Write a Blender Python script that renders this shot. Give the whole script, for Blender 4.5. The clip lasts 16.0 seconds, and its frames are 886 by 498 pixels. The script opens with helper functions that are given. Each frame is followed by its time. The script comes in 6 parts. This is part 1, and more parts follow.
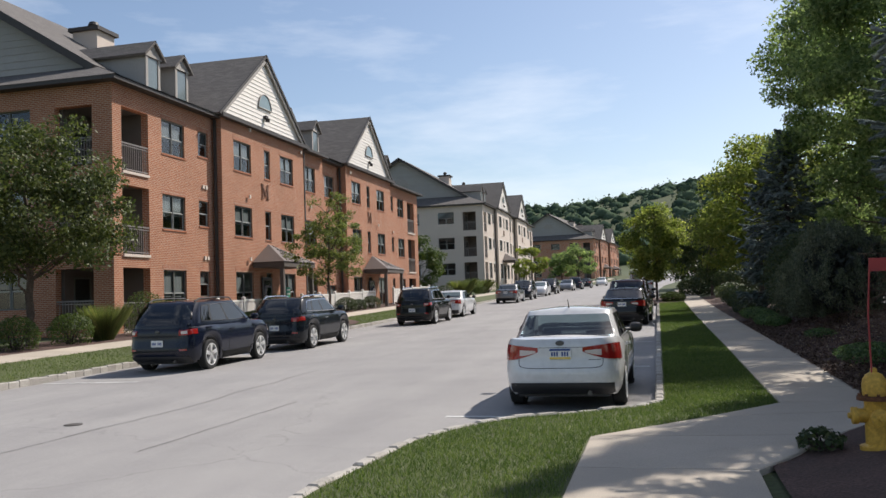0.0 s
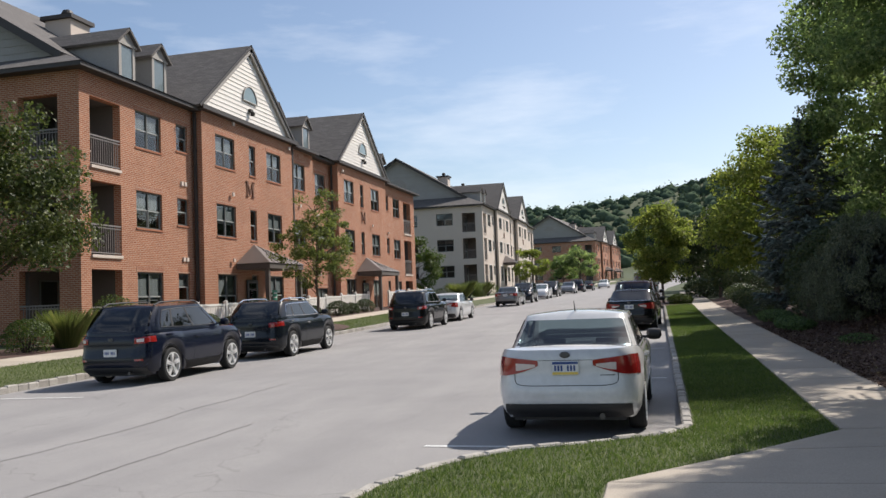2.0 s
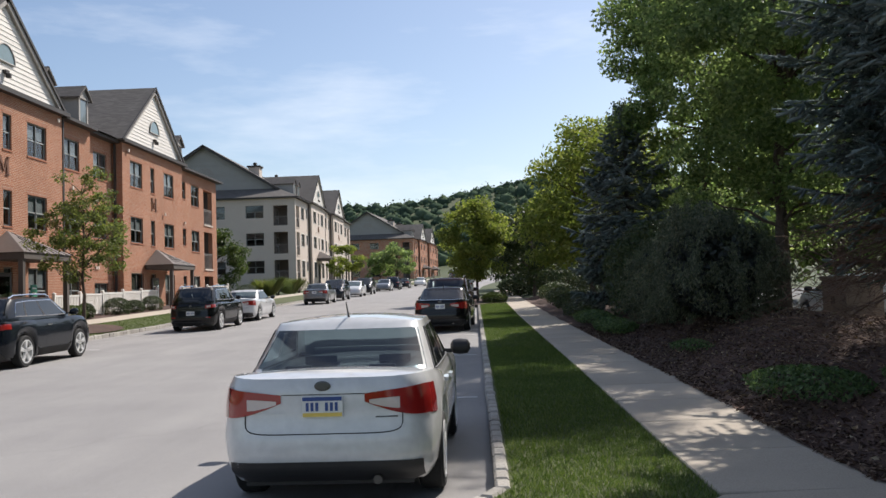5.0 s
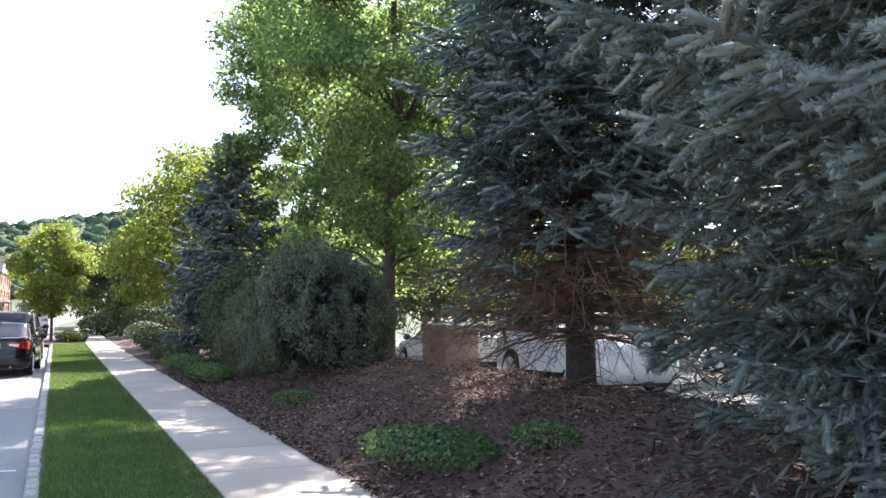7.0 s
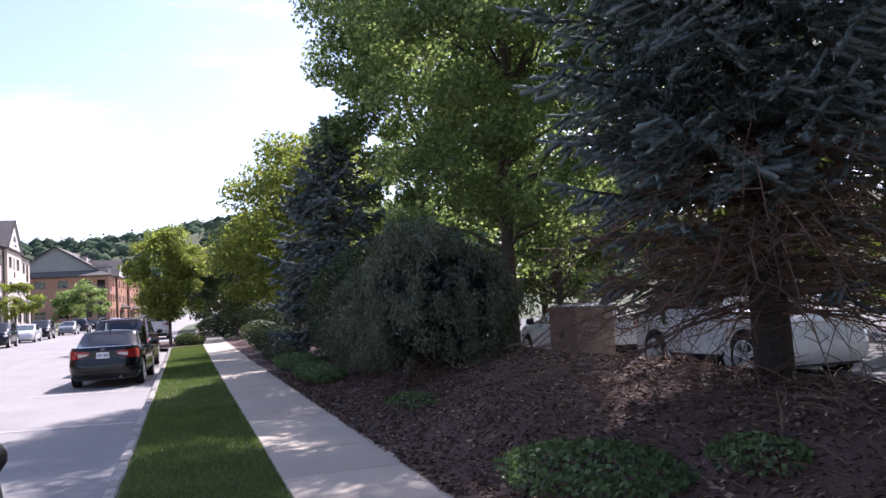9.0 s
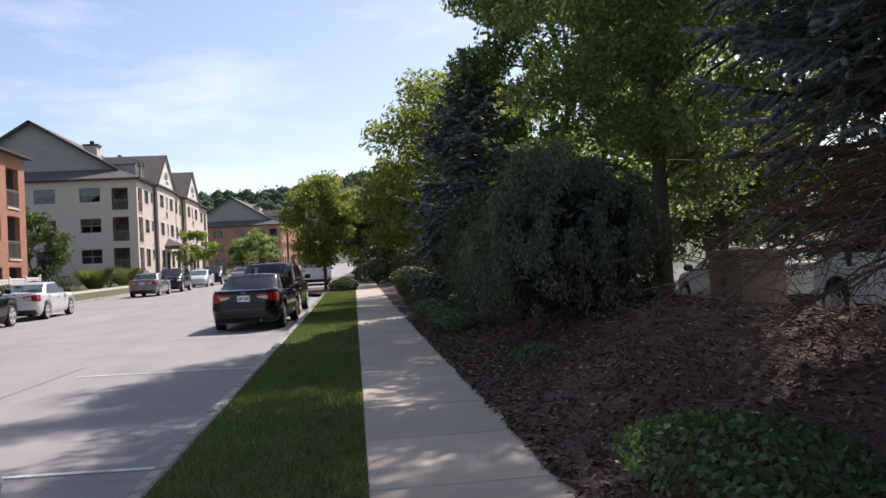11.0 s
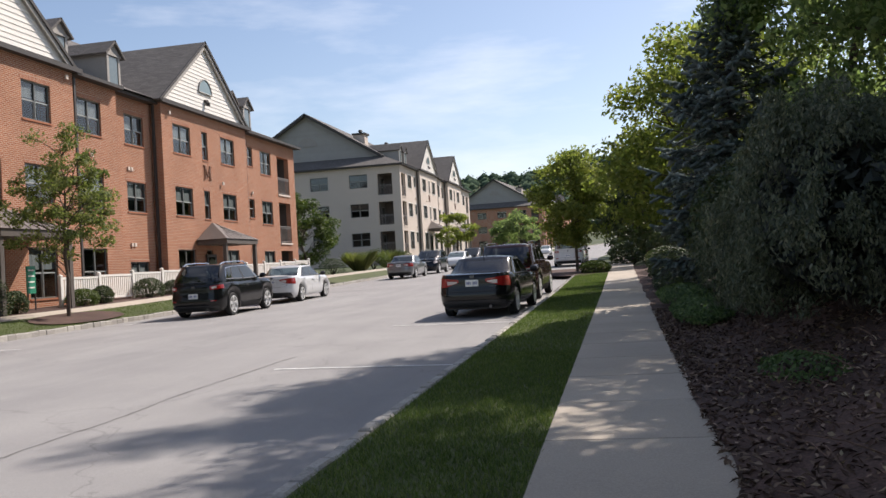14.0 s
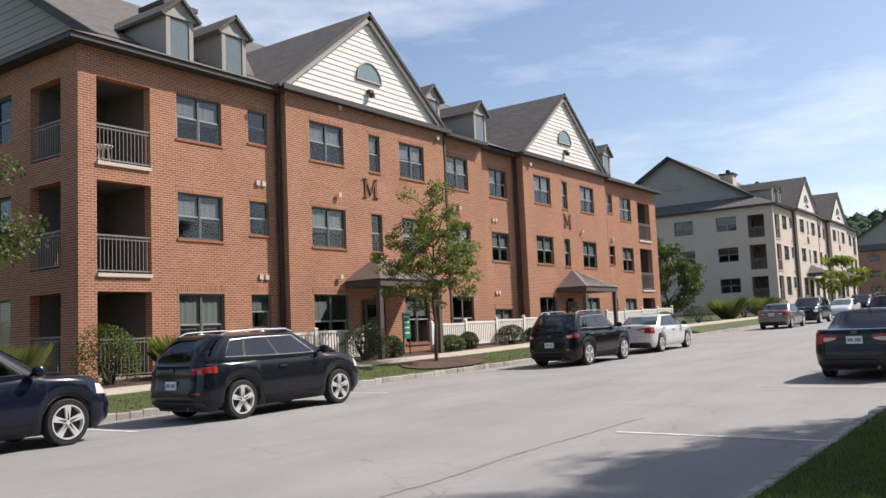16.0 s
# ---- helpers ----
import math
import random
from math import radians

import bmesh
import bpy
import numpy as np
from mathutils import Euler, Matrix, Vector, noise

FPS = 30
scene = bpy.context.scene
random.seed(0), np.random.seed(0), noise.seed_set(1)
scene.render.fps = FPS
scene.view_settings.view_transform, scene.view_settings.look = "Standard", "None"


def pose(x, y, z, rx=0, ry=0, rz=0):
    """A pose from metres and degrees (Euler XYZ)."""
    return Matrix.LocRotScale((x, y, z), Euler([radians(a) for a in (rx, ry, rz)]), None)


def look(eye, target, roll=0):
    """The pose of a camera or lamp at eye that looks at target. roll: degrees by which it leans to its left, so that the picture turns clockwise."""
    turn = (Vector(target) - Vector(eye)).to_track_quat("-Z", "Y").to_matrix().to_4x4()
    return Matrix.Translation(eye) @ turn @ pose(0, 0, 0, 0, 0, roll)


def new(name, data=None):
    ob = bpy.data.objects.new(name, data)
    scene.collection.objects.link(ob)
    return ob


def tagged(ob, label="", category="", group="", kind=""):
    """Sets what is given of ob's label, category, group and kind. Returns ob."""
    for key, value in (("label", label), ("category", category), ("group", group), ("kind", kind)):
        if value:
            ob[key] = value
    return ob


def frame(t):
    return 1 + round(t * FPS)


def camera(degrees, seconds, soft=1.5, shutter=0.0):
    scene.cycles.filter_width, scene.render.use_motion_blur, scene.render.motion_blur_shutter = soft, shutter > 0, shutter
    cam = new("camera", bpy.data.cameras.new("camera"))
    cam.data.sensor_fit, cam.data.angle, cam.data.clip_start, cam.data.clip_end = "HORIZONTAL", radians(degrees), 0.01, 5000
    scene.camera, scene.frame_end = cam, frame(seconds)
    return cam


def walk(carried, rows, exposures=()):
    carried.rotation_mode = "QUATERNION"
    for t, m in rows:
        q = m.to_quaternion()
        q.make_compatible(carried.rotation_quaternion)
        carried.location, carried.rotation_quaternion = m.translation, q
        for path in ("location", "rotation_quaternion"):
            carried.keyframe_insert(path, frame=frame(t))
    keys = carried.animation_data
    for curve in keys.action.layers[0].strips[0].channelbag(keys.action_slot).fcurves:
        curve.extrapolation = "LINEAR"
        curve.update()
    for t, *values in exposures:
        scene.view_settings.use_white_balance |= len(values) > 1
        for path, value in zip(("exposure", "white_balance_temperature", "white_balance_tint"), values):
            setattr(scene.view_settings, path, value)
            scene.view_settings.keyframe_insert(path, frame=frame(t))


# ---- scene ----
cam = camera(54.7, 16.0)
PATH = [
    (0, (0.399, 0.048, 1.665), (-0.084, 1.986, 1.774), -2.0),
    (0.5, (0.328, 0.622, 1.65), (-0.155, 2.56, 1.761), -2.0),
    (1, (0.22, 1.104, 1.651), (-0.264, 3.041, 1.763), -2.0),
    (1.5, (0.155, 1.713, 1.652), (-0.329, 3.65, 1.767), -2.2),
    (2, (0.103, 2.326, 1.631), (-0.382, 4.263, 1.748), -2.2),
    (2.5, (0.114, 2.918, 1.627), (-0.292, 4.872, 1.757), -2.4),
    (3, (0.101, 3.465, 1.631), (-0.264, 5.428, 1.758), -2.0),
    (3.2, (0.108, 3.684, 1.628), (-0.243, 5.649, 1.753), -2.1),
    (5.3, (0.209, 6.277, 1.625), (0.295, 8.273, 1.716), -1.7),
    (5.5, (0.242, 6.491, 1.637), (0.459, 8.478, 1.723), -1.6),
    (6, (0.29, 6.943, 1.612), (0.783, 8.88, 1.695), -0.5),
    (6.5, (0.335, 7.43, 1.623), (1.041, 9.298, 1.72), -0.4),
    (7, (0.485, 7.918, 1.624), (1.304, 9.734, 1.804), 0.0),
    (7.5, (0.56, 8.389, 1.65), (1.369, 10.203, 1.886), 0.3),
    (8, (0.658, 8.845, 1.658), (1.451, 10.664, 1.906), -0.1),
    (8.5, (0.815, 9.343, 1.654), (1.499, 11.211, 1.869), -1.5),
    (9, (1.052, 9.946, 1.657), (1.634, 11.853, 1.808), -3.3),
    (9.2, (1.134, 10.143, 1.672), (1.684, 12.061, 1.803), -3.8),
    (11.3, (1.954, 11.486, 1.522), (2.085, 13.482, 1.557), -2.9),
    (11.5, (2.013, 11.589, 1.525), (2.087, 13.588, 1.546), -3.0),
    (12, (2.191, 11.915, 1.521), (2.116, 13.913, 1.524), -2.6),
    (12.5, (2.306, 12.444, 1.542), (2.15, 14.438, 1.541), -2.8),
    (13, (2.402, 12.838, 1.525), (2.194, 14.827, 1.536), -2.9),
    (13.5, (2.479, 13.189, 1.525), (2.178, 15.166, 1.546), -2.9),
    (14, (2.518, 13.569, 1.533), (2.112, 15.527, 1.574), -3.3),
    (14.5, (2.489, 13.876, 1.577), (1.869, 15.774, 1.687), -2.2),
    (15, (2.507, 14.128, 1.606), (1.737, 15.965, 1.787), -1.9),
    (15.5, (2.563, 14.318, 1.623), (1.548, 16.029, 1.827), -2.4),
    (16, (2.575, 14.368, 1.659), (1.412, 15.984, 1.848), -2.5),
]
EXPOSURE = [(0, 0.22, 6650, 12), (5.6, 0.26, 6600, 12), (6.0, 0.57, 6420, 18), (6.4, 1.2, 6350, 17), (6.9, 2.05, 6400, 16), (7.5, 1.85, 6250, 18), (8.2, 1.32, 6200, 24), (9.2, 1.0, 6150, 28), (11.3, 0.4, 6700, 18), (14.0, 0.34, 6750, 15), (15.0, 0.26, 6750, 14), (16.0, 0.36, 6700, 13)]
walk(cam, [(t, look(eye, target, roll)) for t, eye, target, roll in PATH], EXPOSURE)

# ---- world and sun ----
SUN_AZ, SUN_EL = math.atan2(0.58, 0.81), radians(46.5)   # azimuth from +y towards +x
world = bpy.data.worlds.new("world")
scene.world = world
world.use_nodes = True
wn, wl = world.node_tree.nodes, world.node_tree.links
wn.clear()
sky = wn.new("ShaderNodeTexSky")
sky.sky_type, sky.sun_disc = "NISHITA", False
sky.sun_elevation, sky.sun_rotation = SUN_EL, SUN_AZ
sky.air_density, sky.dust_density, sky.ozone_density = 1.0, 0.9, 1.5
w_out, w_bg = wn.new("ShaderNodeOutputWorld"), wn.new("ShaderNodeBackground")
w_bg.inputs["Strength"].default_value = 0.112
w_co, w_map = wn.new("ShaderNodeTexCoord"), wn.new("ShaderNodeMapping")
w_map.inputs["Scale"].default_value = (1.3, 1.3, 6.0)
w_no, w_ra, w_mix = wn.new("ShaderNodeTexNoise"), wn.new("ShaderNodeValToRGB"), wn.new("ShaderNodeMixRGB")
w_no.inputs["Scale"].default_value, w_no.inputs["Detail"].default_value = 2.2, 7
w_no.inputs["Roughness"].default_value = 0.58
w_ra.color_ramp.elements[0].position, w_ra.color_ramp.elements[1].position = 0.46, 0.9
w_ra.color_ramp.elements[1].color = (0.75, 0.75, 0.75, 1)
w_mix.inputs["Color2"].default_value = (8.5, 9.0, 9.6, 1)
wl.new(w_co.outputs["Generated"], w_map.inputs["Vector"])
wl.new(w_map.outputs["Vector"], w_no.inputs["Vector"])
wl.new(w_no.outputs["Fac"], w_ra.inputs["Fac"])
wl.new(w_ra.outputs["Color"], w_mix.inputs["Fac"])
wl.new(sky.outputs["Color"], w_mix.inputs["Color1"])
wl.new(w_mix.outputs["Color"], w_bg.inputs["Color"])
wl.new(w_bg.outputs["Background"], w_out.inputs["Surface"])
sun_data = bpy.data.lights.new("sun", "SUN")
sun_data.energy, sun_data.angle, sun_data.color = 5.0, radians(0.6), (1.0, 0.955, 0.89)
sun = new("sun", sun_data)
sun_way = Vector((math.sin(SUN_AZ) * math.cos(SUN_EL), math.cos(SUN_AZ) * math.cos(SUN_EL), math.sin(SUN_EL)))
sun.matrix_world = look(tuple(sun_way * 60), (0, 0, 0))


# ---- materials ----
def base_mat(name, rough, metal=0.0, spec=0.5):
    m = bpy.data.materials.new(name)
    m.use_nodes = True
    b = m.node_tree.nodes["Principled BSDF"]
    b.inputs["Roughness"].default_value, b.inputs["Metallic"].default_value = rough, metal
    b.inputs["Specular IOR Level"].default_value = spec
    return m, m.node_tree.nodes, m.node_tree.links, b


def ramp(n, l, fac, stops):
    r = n.new("ShaderNodeValToRGB")
    e = r.color_ramp.elements
    while len(e) < len(stops):
        e.new(0.5)
    for el, (p, c) in zip(e, stops):
        el.position, el.color = p, (*c, 1)
    l.new(fac, r.inputs["Fac"])
    return r.outputs["Color"]


def noise_tex(n, l, co, scale, detail=4, rough=0.6):
    t = n.new("ShaderNodeTexNoise")
    t.inputs["Scale"].default_value, t.inputs["Detail"].default_value, t.inputs["Roughness"].default_value = scale, detail, rough
    l.new(co, t.inputs["Vector"])
    return t.outputs["Fac"]


def mix(n, l, kind, fac, a, b):
    m = n.new("ShaderNodeMixRGB")
    m.blend_type = kind
    for key, v in (("Fac", fac), ("Color1", a), ("Color2", b)):
        if isinstance(v, (int, float)):
            m.inputs[key].default_value = v
        elif isinstance(v, tuple):
            m.inputs[key].default_value = (*v, 1)
        else:
            l.new(v, m.inputs[key])
    return m.outputs["Color"]


def shade(c, k):
    return tuple(min(1.0, v * k) for v in c)


def grit(name, color, rough=0.85, fine=60, coarse=0.8, spread=0.25, bump=0.15, metal=0.0, spec=0.4, piece=0.0):
    """A mottled surface: fine grain, broad stains, relief, and a shift of tone from piece to piece."""
    m, n, l, b = base_mat(name, rough, metal, spec)
    co = n.new("ShaderNodeNewGeometry").outputs["Position"]
    f, c = noise_tex(n, l, co, fine, 5), noise_tex(n, l, co, coarse, 5)
    ca = ramp(n, l, f, [(0.3, shade(color, 1 - spread)), (0.7, shade(color, 1 + spread))])
    cb = ramp(n, l, c, [(0.35, (1 - spread * 0.8,) * 3), (0.68, (1.0,) * 3)])
    out = mix(n, l, "MULTIPLY", 1.0, ca, cb)
    if piece:
        o = n.new("ShaderNodeObjectInfo")
        out = mix(n, l, "MULTIPLY", 1.0, out, ramp(n, l, o.outputs["Random"], [(0, (1 - piece,) * 3), (1, (1 + 0 * piece,) * 3)]))
    l.new(out, b.inputs["Base Color"])
    if bump:
        bp = n.new("ShaderNodeBump")
        bp.inputs["Strength"].default_value, bp.inputs["Distance"].default_value = bump, 0.01
        l.new(f, bp.inputs["Height"])
        l.new(bp.outputs["Normal"], b.inputs["Normal"])
    return m


def plain(name, color, rough=0.5, metal=0.0, spec=0.5, coat=0.0):
    m, n, l, b = base_mat(name, rough, metal, spec)
    co = n.new("ShaderNodeTexCoord").outputs["Object"]
    f = noise_tex(n, l, co, 9, 4)
    l.new(ramp(n, l, f, [(0.3, shade(color, 0.9)), (0.7, shade(color, 1.05))]), b.inputs["Base Color"])
    b.inputs["Coat Weight"].default_value, b.inputs["Coat Roughness"].default_value = coat, 0.04
    return m


def wall_uv(n, l):
    """Along-the-wall and up coordinates for upright walls of either direction."""
    g = n.new("ShaderNodeNewGeometry")
    sp, sn = n.new("ShaderNodeSeparateXYZ"), n.new("ShaderNodeSeparateXYZ")
    l.new(g.outputs["Position"], sp.inputs[0])
    l.new(g.outputs["Normal"], sn.inputs[0])
    ab, gt, mx = n.new("ShaderNodeMath"), n.new("ShaderNodeMath"), n.new("ShaderNodeMix")
    ab.operation, gt.operation = "ABSOLUTE", "GREATER_THAN"
    gt.inputs[1].default_value = 0.5
    l.new(sn.outputs["X"], ab.inputs[0])
    l.new(ab.outputs[0], gt.inputs[0])
    l.new(gt.outputs[0], mx.inputs[0])
    l.new(sp.outputs["X"], mx.inputs[2])
    l.new(sp.outputs["Y"], mx.inputs[3])
    cb = n.new("ShaderNodeCombineXYZ")
    l.new(mx.outputs[0], cb.inputs[0])
    l.new(sp.outputs["Z"], cb.inputs[1])
    return g.outputs["Position"], cb.outputs[0]


def brick_mat(name, c1, c2, mortar, joint=0.011, rows=0.07, length=0.212):
    m, n, l, b = base_mat(name, 0.9, 0, 0.3)
    pos, uv = wall_uv(n, l)
    t = n.new("ShaderNodeTexBrick")
    t.inputs["Scale"].default_value = 1.0
    for key, v in (("Color1", c1), ("Color2", c2), ("Mortar", mortar)):
        t.inputs[key].default_value = (*v, 1)
    t.inputs["Mortar Size"].default_value, t.inputs["Brick Width"].default_value, t.inputs["Row Height"].default_value = joint, length, rows
    t.inputs["Mortar Smooth"].default_value, t.inputs["Bias"].default_value = 0.2, -0.1
    l.new(uv, t.inputs["Vector"])
    stain = ramp(n, l, noise_tex(n, l, pos, 0.55, 6), [(0.3, (0.84, 0.83, 0.82)), (0.65, (1, 1, 1))])
    grain = ramp(n, l, noise_tex(n, l, pos, 45, 3), [(0.25, (0.86,) * 3), (0.75, (1, 1, 1))])
    l.new(mix(n, l, "MULTIPLY", 1.0, mix(n, l, "MULTIPLY", 1.0, t.outputs["Color"], stain), grain), b.inputs["Base Color"])
    bp = n.new("ShaderNodeBump")
    bp.invert = True
    bp.inputs["Strength"].default_value, bp.inputs["Distance"].default_value = 0.6, 0.008
    l.new(t.outputs["Fac"], bp.inputs["Height"])
    l.new(bp.outputs["Normal"], b.inputs["Normal"])
    return m


def shingle_mat(name, color):
    m, n, l, b = base_mat(name, 0.9, 0, 0.25)
    g = n.new("ShaderNodeNewGeometry")
    sp = n.new("ShaderNodeSeparateXYZ")
    l.new(g.outputs["Position"], sp.inputs[0])
    ad, cb = n.new("ShaderNodeMath"), n.new("ShaderNodeCombineXYZ")
    l.new(sp.outputs["X"], ad.inputs[0])
    l.new(sp.outputs["Y"], ad.inputs[1])
    l.new(ad.outputs[0], cb.inputs[0])
    l.new(sp.outputs["Z"], cb.inputs[1])
    t = n.new("ShaderNodeTexBrick")
    t.inputs["Scale"].default_value = 1.0
    for key, v in (("Color1", shade(color, 0.82)), ("Color2", shade(color, 1.15)), ("Mortar", shade(color, 0.6))):
        t.inputs[key].default_value = (*v, 1)
    t.inputs["Mortar Size"].default_value, t.inputs["Brick Width"].default_value, t.inputs["Row Height"].default_value = 0.008, 0.32, 0.08
    l.new(cb.outputs[0], t.inputs["Vector"])
    st = ramp(n, l, noise_tex(n, l, g.outputs["Position"], 0.5, 5), [(0.3, (0.85,) * 3), (0.7, (1.0,) * 3)])
    l.new(mix(n, l, "MULTIPLY", 1.0, t.outputs["Color"], st), b.inputs["Base Color"])
    return m


def leaf_mat(name, c_dark, c_mid, c_light, trans=0.35, rough=0.55, spec=0.3):
    m, n, l, b = base_mat(name, rough, 0, spec)
    g = n.new("ShaderNodeNewGeometry")
    col = ramp(n, l, g.outputs["Random Per Island"], [(0.0, c_dark), (0.55, c_mid), (1.0, c_light)])
    broad = ramp(n, l, noise_tex(n, l, g.outputs["Position"], 0.9, 3), [(0.35, (0.72, 0.78, 0.72)), (0.65, (1.0, 1.0, 1.0))])
    col = mix(n, l, "MULTIPLY", 1.0, col, broad)
    l.new(col, b.inputs["Base Color"])
    tr, mx = n.new("ShaderNodeBsdfTranslucent"), n.new("ShaderNodeMixShader")
    l.new(mix(n, l, "MULTIPLY", 1.0, col, (1.45, 1.55, 1.05)), tr.inputs["Color"])
    mx.inputs["Fac"].default_value = trans
    l.new(b.outputs[0], mx.inputs[1])
    l.new(tr.outputs[0], mx.inputs[2])
    l.new(mx.outputs[0], n["Material Output"].inputs["Surface"])
    return m


def glass_mat(name, tint, gloss=0.06, ior=1.6):
    """Window glass: clear or tinted, with a Fresnel gloss."""
    m = bpy.data.materials.new(name)
    m.use_nodes = True
    n, l = m.node_tree.nodes, m.node_tree.links
    n.clear()
    o, mx, tp, gl, fr = (n.new("ShaderNode" + k) for k in ("OutputMaterial", "MixShader", "BsdfTransparent", "BsdfGlossy", "Fresnel"))
    tp.inputs["Color"].default_value = (*tint, 1)
    gl.inputs["Roughness"].default_value = gloss
    fr.inputs["IOR"].default_value = ior
    l.new(fr.outputs[0], mx.inputs[0])
    l.new(tp.outputs[0], mx.inputs[1])
    l.new(gl.outputs[0], mx.inputs[2])
    l.new(mx.outputs[0], o.inputs["Surface"])
    return m


def asphalt_mat():
    m, n, l, b = base_mat("asphalt", 0.9, 0, 0.35)
    g = n.new("ShaderNodeNewGeometry").outputs["Position"]
    mp = n.new("ShaderNodeMapping")
    mp.inputs["Scale"].default_value = (1.0, 0.12, 1.0)
    l.new(g, mp.inputs["Vector"])
    fine, broad, lanes = noise_tex(n, l, g, 150, 3), noise_tex(n, l, g, 0.45, 6), noise_tex(n, l, mp.outputs[0], 1.1, 4)
    c = ramp(n, l, fine, [(0.28, (0.198, 0.19, 0.183)), (0.5, (0.29, 0.279, 0.269)), (0.75, (0.375, 0.362, 0.35))])
    c = mix(n, l, "MULTIPLY", 1.0, c, ramp(n, l, broad, [(0.3, (0.86, 0.86, 0.87)), (0.62, (1, 1, 1))]))
    c = mix(n, l, "MULTIPLY", 1.0, c, ramp(n, l, lanes, [(0.32, (0.88, 0.88, 0.89)), (0.6, (1, 1, 1))]))
    vo = n.new("ShaderNodeTexVoronoi")
    vo.feature = "DISTANCE_TO_EDGE"
    vo.inputs["Scale"].default_value = 0.16
    wob, ad = n.new("ShaderNodeTexNoise"), n.new("ShaderNodeVectorMath")
    wob.inputs["Scale"].default_value, wob.inputs["Detail"].default_value = 1.6, 5
    l.new(g, wob.inputs["Vector"])
    l.new(g, ad.inputs[0])
    l.new(wob.outputs["Color"], ad.inputs[1])
    l.new(ad.outputs[0], vo.inputs["Vector"])
    c = mix(n, l, "MULTIPLY", 1.0, c, ramp(n, l, vo.outputs["Distance"], [(0.0, (0.78,) * 3), (0.003, (1, 1, 1))]))
    l.new(c, b.inputs["Base Color"])
    bp = n.new("ShaderNodeBump")
    bp.inputs["Strength"].default_value, bp.inputs["Distance"].default_value = 0.35, 0.006
    l.new(fine, bp.inputs["Height"])
    l.new(bp.outputs["Normal"], b.inputs["Normal"])
    return m


